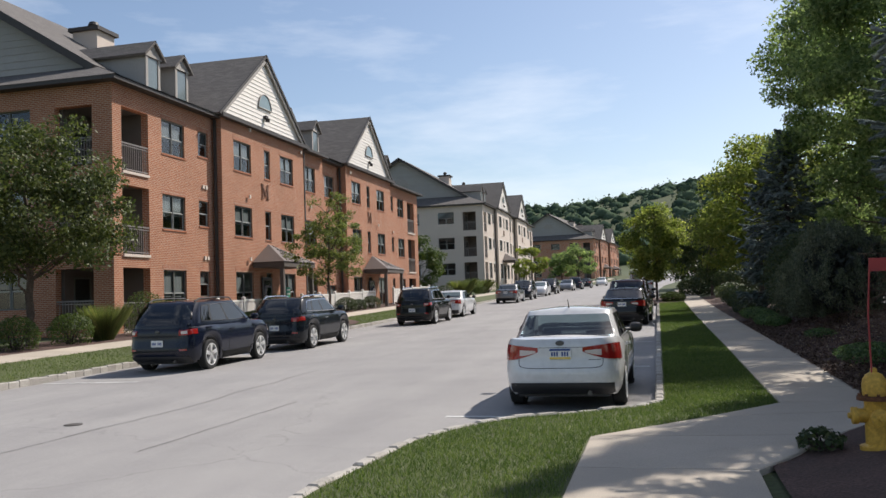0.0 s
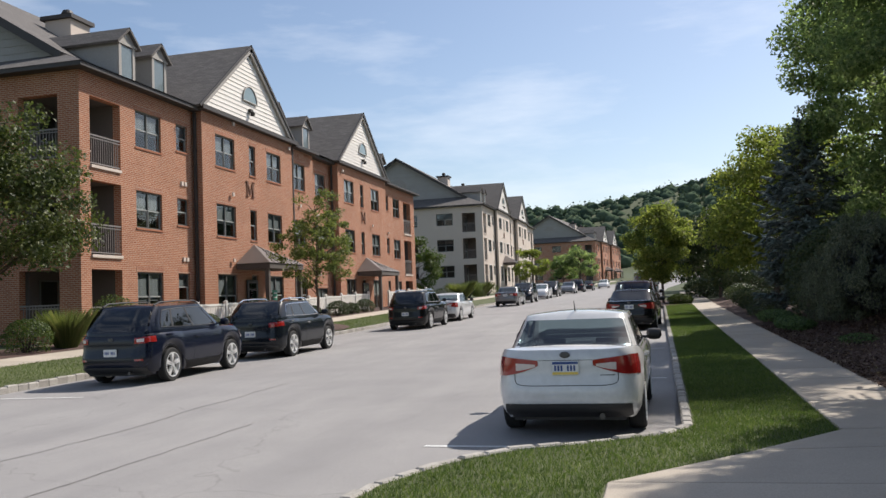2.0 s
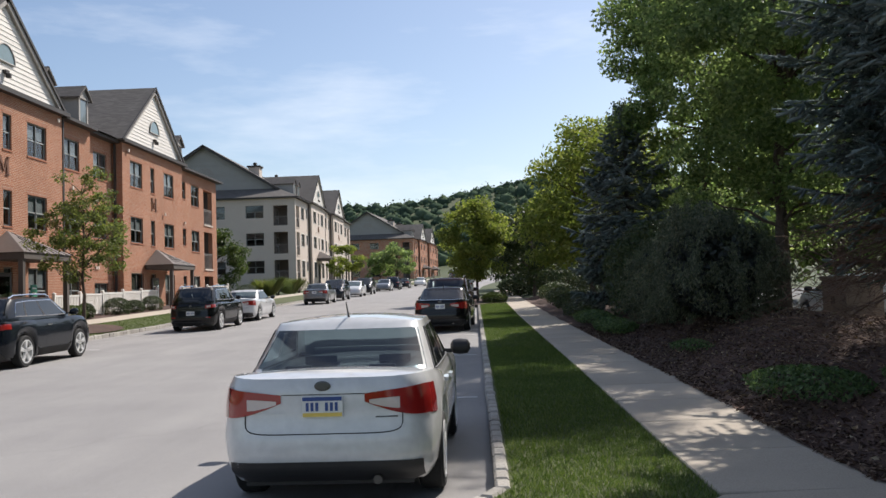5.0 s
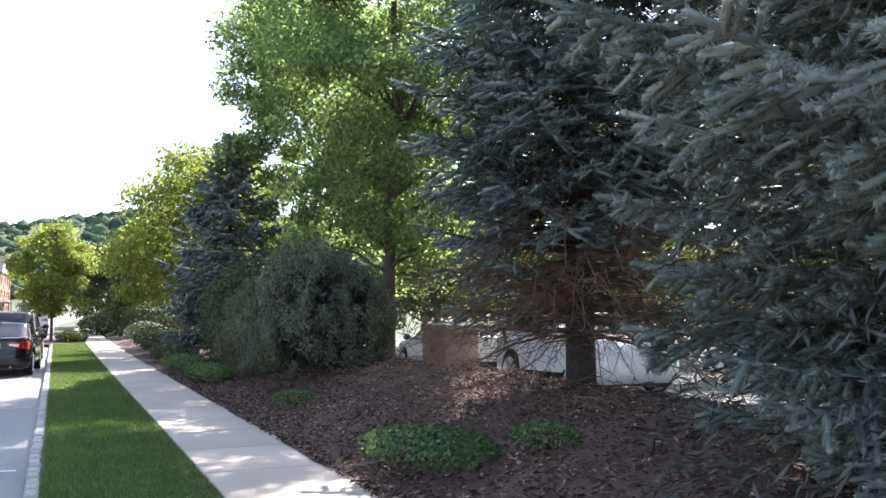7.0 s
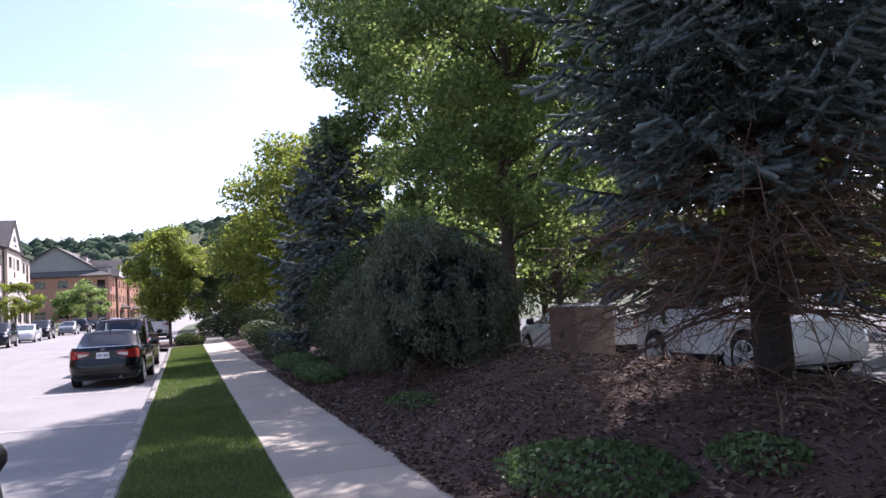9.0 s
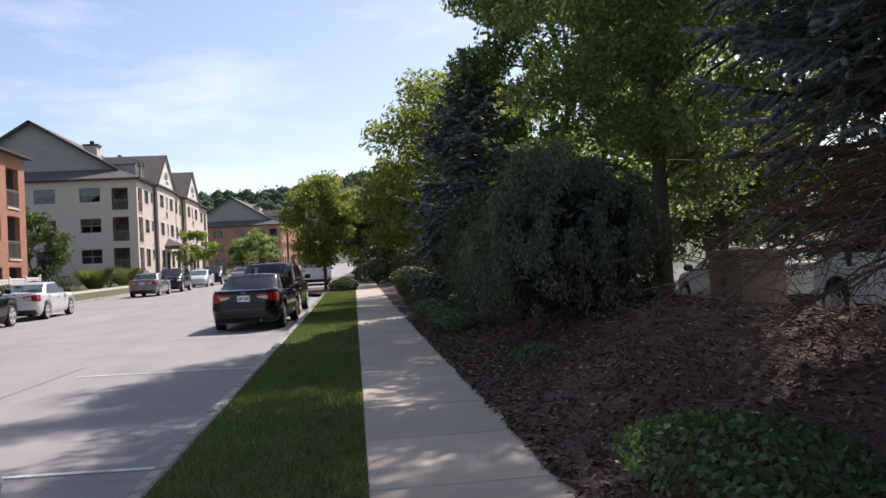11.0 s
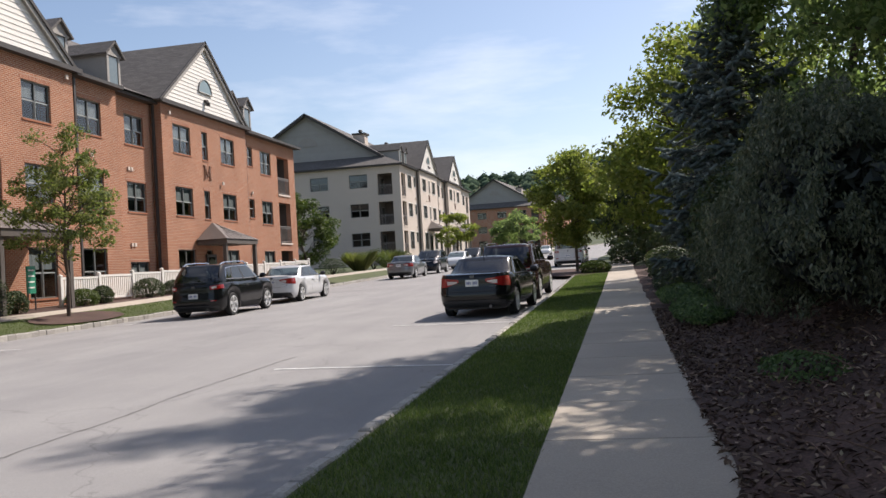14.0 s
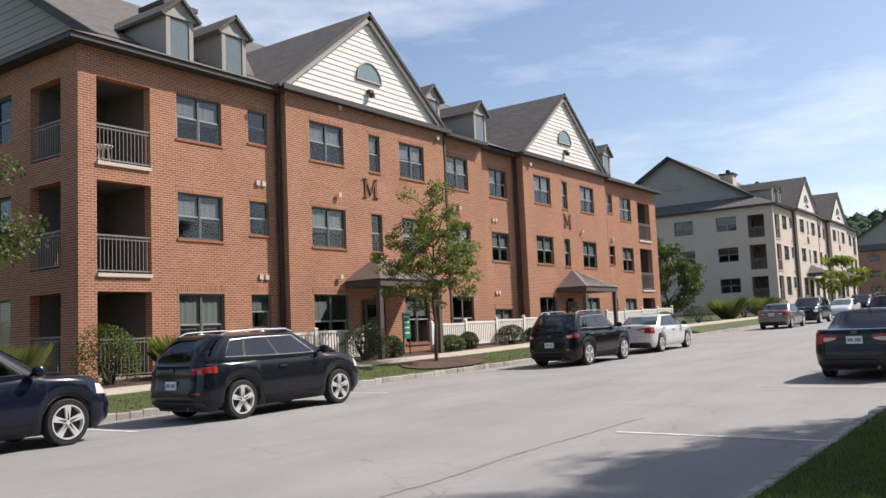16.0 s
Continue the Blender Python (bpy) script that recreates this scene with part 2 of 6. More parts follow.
M = {
    "asphalt": asphalt_mat(),
    "lot": grit("parking_lot_asphalt", (0.12, 0.117, 0.114), 0.9, 90, 0.6, 0.2),
    "concrete": grit("concrete", (0.465, 0.405, 0.33), 0.9, 70, 0.9, 0.14, 0.12, piece=0.12),
    "curb": grit("curb_stone", (0.46, 0.43, 0.385), 0.85, 35, 1.5, 0.25, 0.3, piece=0.3),
    "paint_line": grit("road_paint", (0.68, 0.68, 0.66), 0.8, 40, 4, 0.3, 0.05),
    "seam_tar": grit("asphalt_joint", (0.17, 0.163, 0.156), 0.9, 60, 2.5, 0.35),
    "soil": grit("grass_ground", (0.09, 0.105, 0.04), 0.95, 30, 0.7, 0.35, 0.4),
    "earth": grit("earth", (0.062, 0.08, 0.03), 0.95, 12, 0.4, 0.35, 0.3),
    "mulch": grit("bark_mulch", (0.1, 0.058, 0.046), 0.95, 38, 1.2, 0.55, 0.9),
    "chips": leaf_mat("bark_chips", (0.06, 0.035, 0.027), (0.13, 0.076, 0.058), (0.36, 0.25, 0.19), 0.0, 0.9),
    "litter": leaf_mat("dry_leaf", (0.16, 0.1, 0.065), (0.3, 0.2, 0.13), (0.5, 0.4, 0.29), 0.15, 0.9),
    "blade": leaf_mat("grass_blade", (0.062, 0.102, 0.022), (0.105, 0.155, 0.04), (0.215, 0.25, 0.08), 0.35),
    "brick": brick_mat("red_brick", (0.33, 0.113, 0.054), (0.45, 0.178, 0.09), (0.52, 0.37, 0.27), 0.0115),
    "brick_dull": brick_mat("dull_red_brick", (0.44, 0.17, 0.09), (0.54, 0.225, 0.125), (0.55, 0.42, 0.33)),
    "stucco": grit("cream_stucco", (0.6, 0.51, 0.435), 0.9, 40, 0.5, 0.07, 0.1),
    "soldier": brick_mat("soldier_brick", (0.3, 0.1, 0.05), (0.42, 0.165, 0.085), (0.5, 0.36, 0.27), 0.0115, 0.24, 0.075),
    "sill": grit("brick_sill", (0.36, 0.14, 0.075), 0.9, 30, 2, 0.2),
    "siding_white": grit("white_siding", (0.74, 0.70, 0.64), 0.7, 20, 1.2, 0.06, 0.03, piece=0.05),
    "siding_grey": grit("grey_siding", (0.36, 0.345, 0.32), 0.75, 20, 1.2, 0.08, 0.03, piece=0.06),
    "shingle": shingle_mat("roof_shingle", (0.15, 0.138, 0.128)),
    "trim_dark": grit("dark_trim", (0.055, 0.048, 0.044), 0.6, 30, 2, 0.15, 0.03),
    "trim_grey": grit("grey_trim", (0.34, 0.315, 0.285), 0.65, 30, 2, 0.1, 0.03),
    "frame": plain("window_frame", (0.11, 0.115, 0.105), 0.5),
    "sash": plain("sash", (0.30, 0.31, 0.29), 0.5),
    "glass": glass_mat("window_glass", (0.72, 0.78, 0.78), 0.04, 1.8),
    "car_glass": glass_mat("car_glass", (0.05, 0.065, 0.07), 0.02, 1.95),
    "car_glass_clear": glass_mat("clear_car_glass", (0.15, 0.21, 0.24), 0.02, 1.8),
    "blind": plain("blind", (0.2, 0.215, 0.22), 0.85),
    # near-black walls: the darkness of unlit rooms is put into the colour
    "unlit_room": plain("dark_room", (0.045, 0.045, 0.045), 0.9),
    "white": grit("white_paint", (0.78, 0.75, 0.69), 0.6, 25, 1.5, 0.06, 0.03),
    "rail": plain("grey_rail", (0.19, 0.17, 0.155), 0.5),
    "bronze": plain("bronze_letter", (0.17, 0.075, 0.04), 0.55, 0.1),
    "metal_roof": plain("seam_metal", (0.17, 0.15, 0.14), 0.45, 0.5),
    "bark": grit("bark", (0.115, 0.085, 0.065), 0.95, 28, 3, 0.45, 0.8),
    "bark_dark": grit("dark_bark", (0.06, 0.045, 0.038), 0.95, 28, 3, 0.45, 0.8),
    "twig": grit("dead_twig", (0.17, 0.105, 0.075), 0.95, 30, 3, 0.4, 0.4),
    "leaf_maple": leaf_mat("leaf_maple", (0.042, 0.066, 0.016), (0.072, 0.105, 0.024), (0.14, 0.165, 0.045)),
    "leaf_bright": leaf_mat("leaf_bright", (0.1, 0.14, 0.06), (0.18, 0.235, 0.105), (0.34, 0.38, 0.18), 0.63),
    "leaf_yellow": leaf_mat("leaf_yellow_green", (0.12, 0.15, 0.035), (0.19, 0.22, 0.055), (0.32, 0.32, 0.095), 0.58),
    "leaf_young": leaf_mat("leaf_young", (0.08, 0.1, 0.032), (0.145, 0.17, 0.055), (0.26, 0.27, 0.1), 0.5),
    "leaf_cover": leaf_mat("leaf_cover", (0.05, 0.085, 0.035), (0.095, 0.15, 0.06), (0.17, 0.24, 0.1), 0.35),
    "leaf_olive": leaf_mat("leaf_olive", (0.045, 0.062, 0.018), (0.08, 0.1, 0.03), (0.16, 0.172, 0.058), 0.3),
    # crown's inner shade put into the colour of hidden filler leaves
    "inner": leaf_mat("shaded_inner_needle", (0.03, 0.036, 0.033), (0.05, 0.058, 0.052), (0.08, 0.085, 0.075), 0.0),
    # posts' own dark brown; in the balcony recesses, shade put into the colour
    "recess": grit("dark_brown_recess_shade", (0.10, 0.085, 0.075), 0.8, 25, 1.5, 0.12, 0.05),
    "leaf_dark": leaf_mat("leaf_dark", (0.03, 0.05, 0.02), (0.055, 0.08, 0.032), (0.12, 0.13, 0.055), 0.2),
    "leaf_weep": leaf_mat("leaf_weeping", (0.075, 0.088, 0.06), (0.13, 0.147, 0.1), (0.24, 0.24, 0.17), 0.25),
    "needle": leaf_mat("blue_spruce_needle", (0.155, 0.17, 0.165), (0.235, 0.257, 0.248), (0.345, 0.365, 0.35), 0.2, 0.85, 0.08),
    "needle_mid": leaf_mat("spruce_needle", (0.105, 0.13, 0.132), (0.17, 0.205, 0.206), (0.28, 0.315, 0.315), 0.2, 0.85, 0.08),
    # distance haze put into the colour: lighter, slightly bluish green
    "hazy_hill_leaf": leaf_mat("hill_wood", (0.045, 0.068, 0.05), (0.07, 0.1, 0.07), (0.115, 0.15, 0.095), 0.1, 1.0, 0.0),
    "tall_grass": leaf_mat("tall_grass", (0.1, 0.13, 0.04), (0.17, 0.2, 0.06), (0.3, 0.3, 0.12), 0.3),
    "tyre": grit("tyre", (0.022, 0.022, 0.022), 0.85, 50, 3, 0.3, 0.1),
    "alloy": plain("alloy", (0.78, 0.78, 0.77), 0.35, 0.45),
    "dark_alloy": plain("dark_alloy", (0.1, 0.1, 0.1), 0.35, 0.7),
    "plastic": plain("black_plastic", (0.022, 0.022, 0.023), 0.55),
    "seam": plain("panel_gap", (0.012, 0.012, 0.012), 0.8),
    "chrome": plain("chrome", (0.75, 0.75, 0.75), 0.12, 1.0),
    "seat": plain("seat_cloth", (0.05, 0.05, 0.055), 0.9),
    "lamp_red": plain("red_lens", (0.3, 0.014, 0.012), 0.12, 0, 0.6, 0.8),
    "lamp_clear": plain("clear_lens", (0.62, 0.54, 0.5), 0.12, 0, 0.6, 0.8),
    "paint_white": plain("white_car_paint", (0.62, 0.62, 0.615), 0.3, 0, 0.5, 1.0),
    "paint_navy": plain("navy_car_paint", (0.006, 0.009, 0.021), 0.2, 0, 0.28, 0.28),
    "paint_black": plain("black_car_paint", (0.005, 0.005, 0.006), 0.2, 0, 0.28, 0.28),
    "paint_slate": plain("slate_car_paint", (0.008, 0.011, 0.016), 0.2, 0, 0.28, 0.28),
    "paint_grey": plain("grey_car_paint", (0.17, 0.175, 0.18), 0.3, 0.4, 0.5, 1.0),
    "paint_red": plain("dark_red_car_paint", (0.022, 0.006, 0.006), 0.2, 0, 0.28, 0.28),
    "plate_blue": plain("plate_blue", (0.03, 0.07, 0.24), 0.4),
    "plate_white": plain("plate_white", (0.75, 0.75, 0.72), 0.4),
    "plate_yellow": plain("plate_yellow", (0.75, 0.55, 0.12), 0.4),
    "hydrant": grit("hydrant_yellow", (0.62, 0.36, 0.055), 0.6, 30, 4, 0.25, 0.15),
    "rust": grit("rusty_iron", (0.16, 0.065, 0.03), 0.85, 40, 4, 0.4, 0.2),
    "flag_red": plain("red_marker", (0.36, 0.04, 0.035), 0.6),
    "green_sign": plain("green_sign", (0.02, 0.22, 0.13), 0.5),
    "tan_metal": grit("tan_metal", (0.24, 0.175, 0.13), 0.6, 30, 2, 0.12, 0.03),
    "iron": grit("cast_iron", (0.13, 0.12, 0.11), 0.7, 40, 3, 0.3, 0.2, 0.6),
}


# ---- mesh helpers ----
def box(bm, x0, x1, y0, y1, z0, z1, m=None):
    vs = [bm.verts.new((x, y, z)) for z in (z0, z1) for x, y in ((x0, y0), (x1, y0), (x1, y1), (x0, y1))]
    if m is not None:
        for v in vs:
            v.co = m @ v.co
    for f in ((3, 2, 1, 0), (4, 5, 6, 7), (0, 1, 5, 4), (1, 2, 6, 5), (2, 3, 7, 6), (3, 0, 4, 7)):
        bm.faces.new([vs[i] for i in f])
    return vs


def prism(bm, pts, way):
    """A closed solid: the flat outline pts carried along way."""
    w = Vector(way)
    a = [bm.verts.new(p) for p in pts]
    b = [bm.verts.new(Vector(p) + w) for p in pts]
    k = len(pts)
    bm.faces.new(a)
    bm.faces.new(b[::-1])
    for i in range(k):
        bm.faces.new((a[i], b[i], b[(i + 1) % k], a[(i + 1) % k]))


def tube(bm, pts, radii, seg=8, cap=True):
    rings, up = [], Vector((0.13, 0.27, 0.95))
    for i, p in enumerate(pts):
        p = Vector(p)
        d = (Vector(pts[min(i + 1, len(pts) - 1)]) - Vector(pts[max(i - 1, 0)])).normalized()
        u = d.cross(up if abs(d.dot(up)) < 0.95 else Vector((1, 0, 0))).normalized()
        v = d.cross(u)
        r = radii[i] if isinstance(radii, (list, tuple)) else radii
        rings.append([bm.verts.new(p + (u * math.cos(a) + v * math.sin(a)) * r) for a in (2 * math.pi * k / seg for k in range(seg))])
    for a, b in zip(rings, rings[1:]):
        for k in range(seg):
            bm.faces.new((a[k], a[(k + 1) % seg], b[(k + 1) % seg], b[k]))
    if cap:
        bm.faces.new(rings[0][::-1])
        bm.faces.new(rings[-1])


def lathe(bm, prof, seg=20, m=Matrix.Identity(4), cap=True):
    """A turned body about z: prof holds (radius, height)."""
    rings = [[bm.verts.new(m @ Vector((r * math.cos(a), r * math.sin(a), z))) for a in (2 * math.pi * k / seg for k in range(seg))] for r, z in prof]
    for a, b in zip(rings, rings[1:]):
        for k in range(seg):
            bm.faces.new((a[k], a[(k + 1) % seg], b[(k + 1) % seg], b[k]))
    if cap:
        bm.faces.new(rings[0][::-1])
        bm.faces.new(rings[-1])


def grid(bm, rows):
    vs = [[bm.verts.new(p) for p in r] for r in rows]
    for a, b in zip(vs, vs[1:]):
        for i in range(len(a) - 1):
            bm.faces.new((a[i], a[i + 1], b[i + 1], b[i]))


def mesh_of(name, bm, material, smooth=False, normals=True):
    if normals:
        bmesh.ops.recalc_face_normals(bm, faces=bm.faces)
    me = bpy.data.meshes.new(name)
    bm.to_mesh(me)
    bm.free()
    me.materials.append(material)
    if smooth:
        me.polygons.foreach_set("use_smooth", [True] * len(me.polygons))
        me.set_sharp_from_angle(angle=radians(35))
    return me


def part(name, bm, material, parent=None, label="", smooth=False, normals=True):
    ob = new(name, mesh_of(name, bm, material, smooth, normals))
    ob.parent = parent
    if label:
        ob["label"] = label
    return ob


def piece(name, me, parent, x=0, y=0, z=0, rz=0, scale=None):
    ob = new(name, me)
    ob.parent = parent
    ob.location, ob.rotation_euler = (x, y, z), (0, 0, rz)
    if scale:
        ob.scale = scale
    return ob


def thing(name, loc, label, category, group="", rz=0, kind=""):
    ob = new(name)
    ob.location, ob.rotation_euler = loc, (0, 0, rz)
    ob.empty_display_size = 0.2
    return tagged(ob, label, category, group, kind)


def soup(name, verts, faces, material, smooth=False):
    """A mesh from arrays of corners and of equal-sided faces."""
    verts, faces = np.asarray(verts, dtype=np.float32), np.asarray(faces, dtype=np.int32)
    me = bpy.data.meshes.new(name)
    k = faces.shape[1]
    me.vertices.add(len(verts))
    me.vertices.foreach_set("co", verts.ravel())
    me.loops.add(faces.size)
    me.loops.foreach_set("vertex_index", faces.ravel())
    me.polygons.add(len(faces))
    me.polygons.foreach_set("loop_start", np.arange(0, faces.size, k, dtype=np.int32))
    me.update(calc_edges=True)
    me.materials.append(material)
    return me


# ---- the lie of the land ----
def along(y, table):
    return float(np.interp(y, [a for a, _ in table], [b for _, b in table]))


RISE = [(-400, -2), (-40, -0.05), (13, -0.05), (20, 0.07), (40, 0.36), (65, 0.92), (90, 1.42), (120, 1.95), (150, 2.5), (200, 4.0), (300, 7), (450, 10), (900, 10)]
BEND = [(95, 0.0), (120, 0.7), (150, 2.6), (195, 7.0), (240, 13), (300, 24), (400, 50)]
CURB_L, CURB_R = -13.2, 0.28
BUMP = [(-60, -2.6), (7.0, -2.6), (9.4, -2.42), (10.4, -2.05), (11.1, -1.5), (11.6, -0.7), (12.15, 0.0), (12.7, 0.28)]


def rise(y):
    return along(y, RISE)


def bend(y):
    return along(y, BEND)


def curb_right(y):
    return along(y, BUMP) if y < 13 else CURB_R


LEFT = [(-60, 0.9), (-18.6, 0.50), (-16.3, 0.42), (-14.8, 0.37), (-13.4, 0.13), (-13.2, 0.10)]
RIGHT = [(0.3, 0.10), (1.88, 0.12), (3.15, 0.13), (3.5, 0.16), (5.0, 0.50), (6.2, 0.58), (7.6, 0.30), (9.0, 0.16), (60, 0.2)]


def ease(t):
    t = max(0.0, min(1.0, t))
    return t * t * (3 - 2 * t)


def land(x, y):
    """Height of the open ground beside the road."""
    u = x - bend(y)
    if u < CURB_L:
        return rise(y) + along(u, LEFT)
    if u > curb_right(y):
        k = min(1.0, max(0.0, (y - 9.0) / 3.0)) if u > 1 else 1.0
        h = along(u, RIGHT)
        if y < 9.0:
            h = 0.10 + min(0.4, max(0, u - 1.4) * 0.12)
        elif y < 12.0:
            h = h * k + (0.10 + min(0.4, max(0, u - 1.4) * 0.12)) * (1 - k)
        m = ease((u - 3.5) / 2.6) * (1 - ease((u - 7.3) / 1.3)) * ease((y - 10.8) / 3) * (1 - ease((y - 24) / 4))
        return rise(y) + h + 0.33 * m
    return rise(y)


# ---- ground, road, pavements ----
def sheet(name, xs, ys, fz, material, label, parent=None, category="ground"):
    bm = bmesh.new()
    grid(bm, [[(x, y, fz(x, y)) for x in xs(y)] for y in ys])
    ob = part(name, bm, material, parent, smooth=True, normals=False)
    return tagged(ob, label, category, kind="structure")


def span(a, b, k):
    return [a + (b - a) * i / k for i in range(k + 1)]


def hill(x, y):
    k = max(0.0, min(1.0, (y - 300) / 260))
    k = k * k * (3 - 2 * k)
    return k * (48 + 6 * math.sin(x * 0.013 + 0.6) + 3 * math.sin(x * 0.031) + 0.03 * x)


def ground_z(x, y):
    u = x - bend(y)
    if CURB_L - 0.05 < u < max(CURB_R, curb_right(y)) + 0.1 and y < 400:
        return rise(y) - 0.3
    return land(x, y) - 0.06 + hill(x, y)


ROWS = span(-150, -10, 10)[:-1] + span(-10, 60, 70)[:-1] + span(60, 240, 60)[:-1] + span(240, 700, 40)[:-1] + span(700, 2600, 10)
COLS = [-1800, -900, -450, -250, -150, -100, -70, -50, -40, -30, -24, -20, -18, -16.3, -14.8, -13.9, -13.3, -13.1, -8, -3, 0.1, 0.5, 1.9, 3.1, 3.5, 4.2, 5, 5.6, 6.2, 7, 7.6, 9, 12, 16, 24, 40, 70, 110, 160, 250, 450, 900, 1800]
sheet("ground", lambda y: [c + bend(y) for c in COLS], ROWS, ground_z, M["earth"], "rolling ground of grass and soil up to a wooded hill")
ROAD_Y = span(-60, 0, 15)[:-1] + span(0, 60, 60)[:-1] + span(60, 330, 60)


def crown_z(x, y):
    u = (x - bend(y) - (CURB_L + CURB_R) / 2) / 6.8
    return rise(y) + 0.03 * (1 - min(1, u * u)) - 0.015


sheet("road", lambda y: [c + bend(y) for c in span(CURB_L - 0.05, CURB_R + 0.15, 14)], ROAD_Y, crown_z, M["asphalt"], "grey worn asphalt street with fine cracks", category="road")
LAWN_Y = span(-20, 9, 30)[:-1] + span(9, 14, 25)[:-1] + span(14, 56, 42)
sheet("lawn", lambda y: span(curb_right(y) + 0.1, max(curb_right(y) + 0.3, 1.95 if y > 12.2 else -0.3 + max(0.0, y - 9.5) * 0.85), 10), LAWN_Y, lambda x, y: land(x, y) + 0.012, M["soil"], "strip of mown green grass between curb and pavement")
sheet("lawn_far_side", lambda y: [c + bend(y) for c in span(CURB_L - 0.12, -14.85, 6)], span(-20, 56, 50), lambda x, y: land(x, y) + 0.012, M["soil"], "strip of mown grass beside the far pavement")
sheet("lawn_block_side", lambda y: [c + bend(y) for c in span(CURB_L - 0.12, -14.85, 6)], span(60, 190, 60), lambda x, y: land(x, y) + 0.012, M["soil"], "strip of mown grass by the cream block")
def bed_edge(y):
    """The mulch spills unevenly over the edge of the slabs."""
    return 3.09 + 0.025 * math.sin(y * 1.7) + 0.012 * math.sin(y * 4.3 + 1)


sheet("planting_bed", lambda y: [c + bend(y) for c in ([1.3, 1.5, 1.7, 2.2, 2.8, 3.6, 4.2, 5, 5.6, 6.2, 7, 7.8] if y < 9 else [max(1.3, 3.08 + (y - 12.2) * 0.72) if y < 12.2 else bed_edge(y), 3.2, 3.5, 3.8, 4.2, 4.6, 5, 5.6, 6.2, 6.8, 7.3, 7.8])],
      span(-8, 11, 40)[:-1] + span(11, 34, 150)[:-1] + span(34, 60, 50), lambda x, y: land(x, y) + 0.015 + (0.035 + 0.012 * noise.noise(Vector((x * 6, y * 6, 3))) if x < 3.3 and y > 12.2 else 0.035 * noise.noise(Vector((x * 2.2, y * 2.2, 0)))), M["mulch"], "mounded bed of dark brown bark mulch under the trees")
sheet("front_bed", lambda y: [c for c in (-16.35, -17, -18, -18.7)], span(14, 68, 40), lambda x, y: land(x, y) + 0.02, M["mulch"], "mulched bed along the brick building")
sheet("tree_bed", lambda y: [-14.05 - k * (0.12 + 0.6 * math.sqrt(max(0.0, 1 - ((y - 37.3) / 2.1) ** 2))) for k in (-1, -0.5, 0, 0.5, 1)], span(35.2, 39.4, 16), lambda x, y: land(x, y) + 0.055, M["mulch"], "small mulched bed round a young street tree")
sheet("parking_lot", lambda y: span(7.7, 46, 12), span(-6, 60, 20), lambda x, y: rise(y) + 0.3 - 0.004 * (x - 8), M["lot"], "pale sunlit asphalt car park behind the trees", category="road")
bm = bmesh.new()
for (xa, ya, xb, yb, w) in [(-2.6, y, 0.15, y, 0.1) for y in (11.9, 18.65, 25.48, 32.28)] + [(-13.1, y, -10.7, y, 0.1) for y in (16.65, 23.5, 30.35, 37.2, 44.05)]:
    k = 6
    grid(bm, [[(xa + (xb - xa) * i / k, ya + (yb - ya) * i / k + o, crown_z(xa + (xb - xa) * i / k, ya) + 0.006) for i in range(k + 1)] for o in (-w / 2, w / 2)])
tagged(part("road_marking", bm, M["paint_line"]), "thin white painted parking bay lines", "road marking", kind="structure")
seam_rnd = random.Random(12)
for xs, ya, yb in ((-2.85, 18.5, 27.0), (-7.3, 7.0, 18.5), (-5.6, 9.0, 13.5)):
    bm = bmesh.new()
    rows, drift = [], 0.0
    for y in span(ya, yb, int((yb - ya) / 0.12)):
        drift = drift * 0.94 + seam_rnd.uniform(-0.022, 0.022)
        w = 0.006 + 0.012 * seam_rnd.random() ** 2
        rows.append([(xs + drift + o * w, y, crown_z(xs, y) + 0.004) for o in (-1, 1)])
    grid(bm, rows)
    tagged(part("road_seam", bm, M["seam_tar"], normals=False), "thin dark worn joint along the asphalt", "road marking", kind="structure")
cover = thing("manhole_cover", (-8.0, 11.0, crown_z(-8, 11) + 0.004), "small dark iron cover set flush in the asphalt", "manhole cover")
bm = bmesh.new()
lathe(bm, [(0.13, 0), (0.13, 0.008), (0.11, 0.01), (0.05, 0.01)], 20)
part("lid", bm, M["iron"], cover)


# ---- curbs and pavements, stone by stone ----
def block_mesh(name, lx, ly, lz, bev, material):
    bm2 = bmesh.new()
    a = [(-lx / 2, -ly / 2, -lz), (lx / 2, -ly / 2, -lz), (lx / 2, ly / 2, -lz), (-lx / 2, ly / 2, -lz)]
    b = [(x, y, -bev) for x, y, _ in a]
    c = [(x - math.copysign(bev, x), y - math.copysign(bev, y), 0) for x, y, _ in a]
    rings = [[bm2.verts.new(p) for p in r] for r in (a, b, c)]
    for r, s in zip(rings, rings[1:]):
        for i in range(4):
            bm2.faces.new((r[i], r[(i + 1) % 4], s[(i + 1) % 4], s[i]))
    bm2.faces.new(rings[2])
    return mesh_of(name, bm2, material)


STONES = [block_mesh("curb_stone", 0.12, s, 0.34, 0.02, M["curb"]) for s in (0.285, 0.298, 0.306)]
rng = random.Random(5)


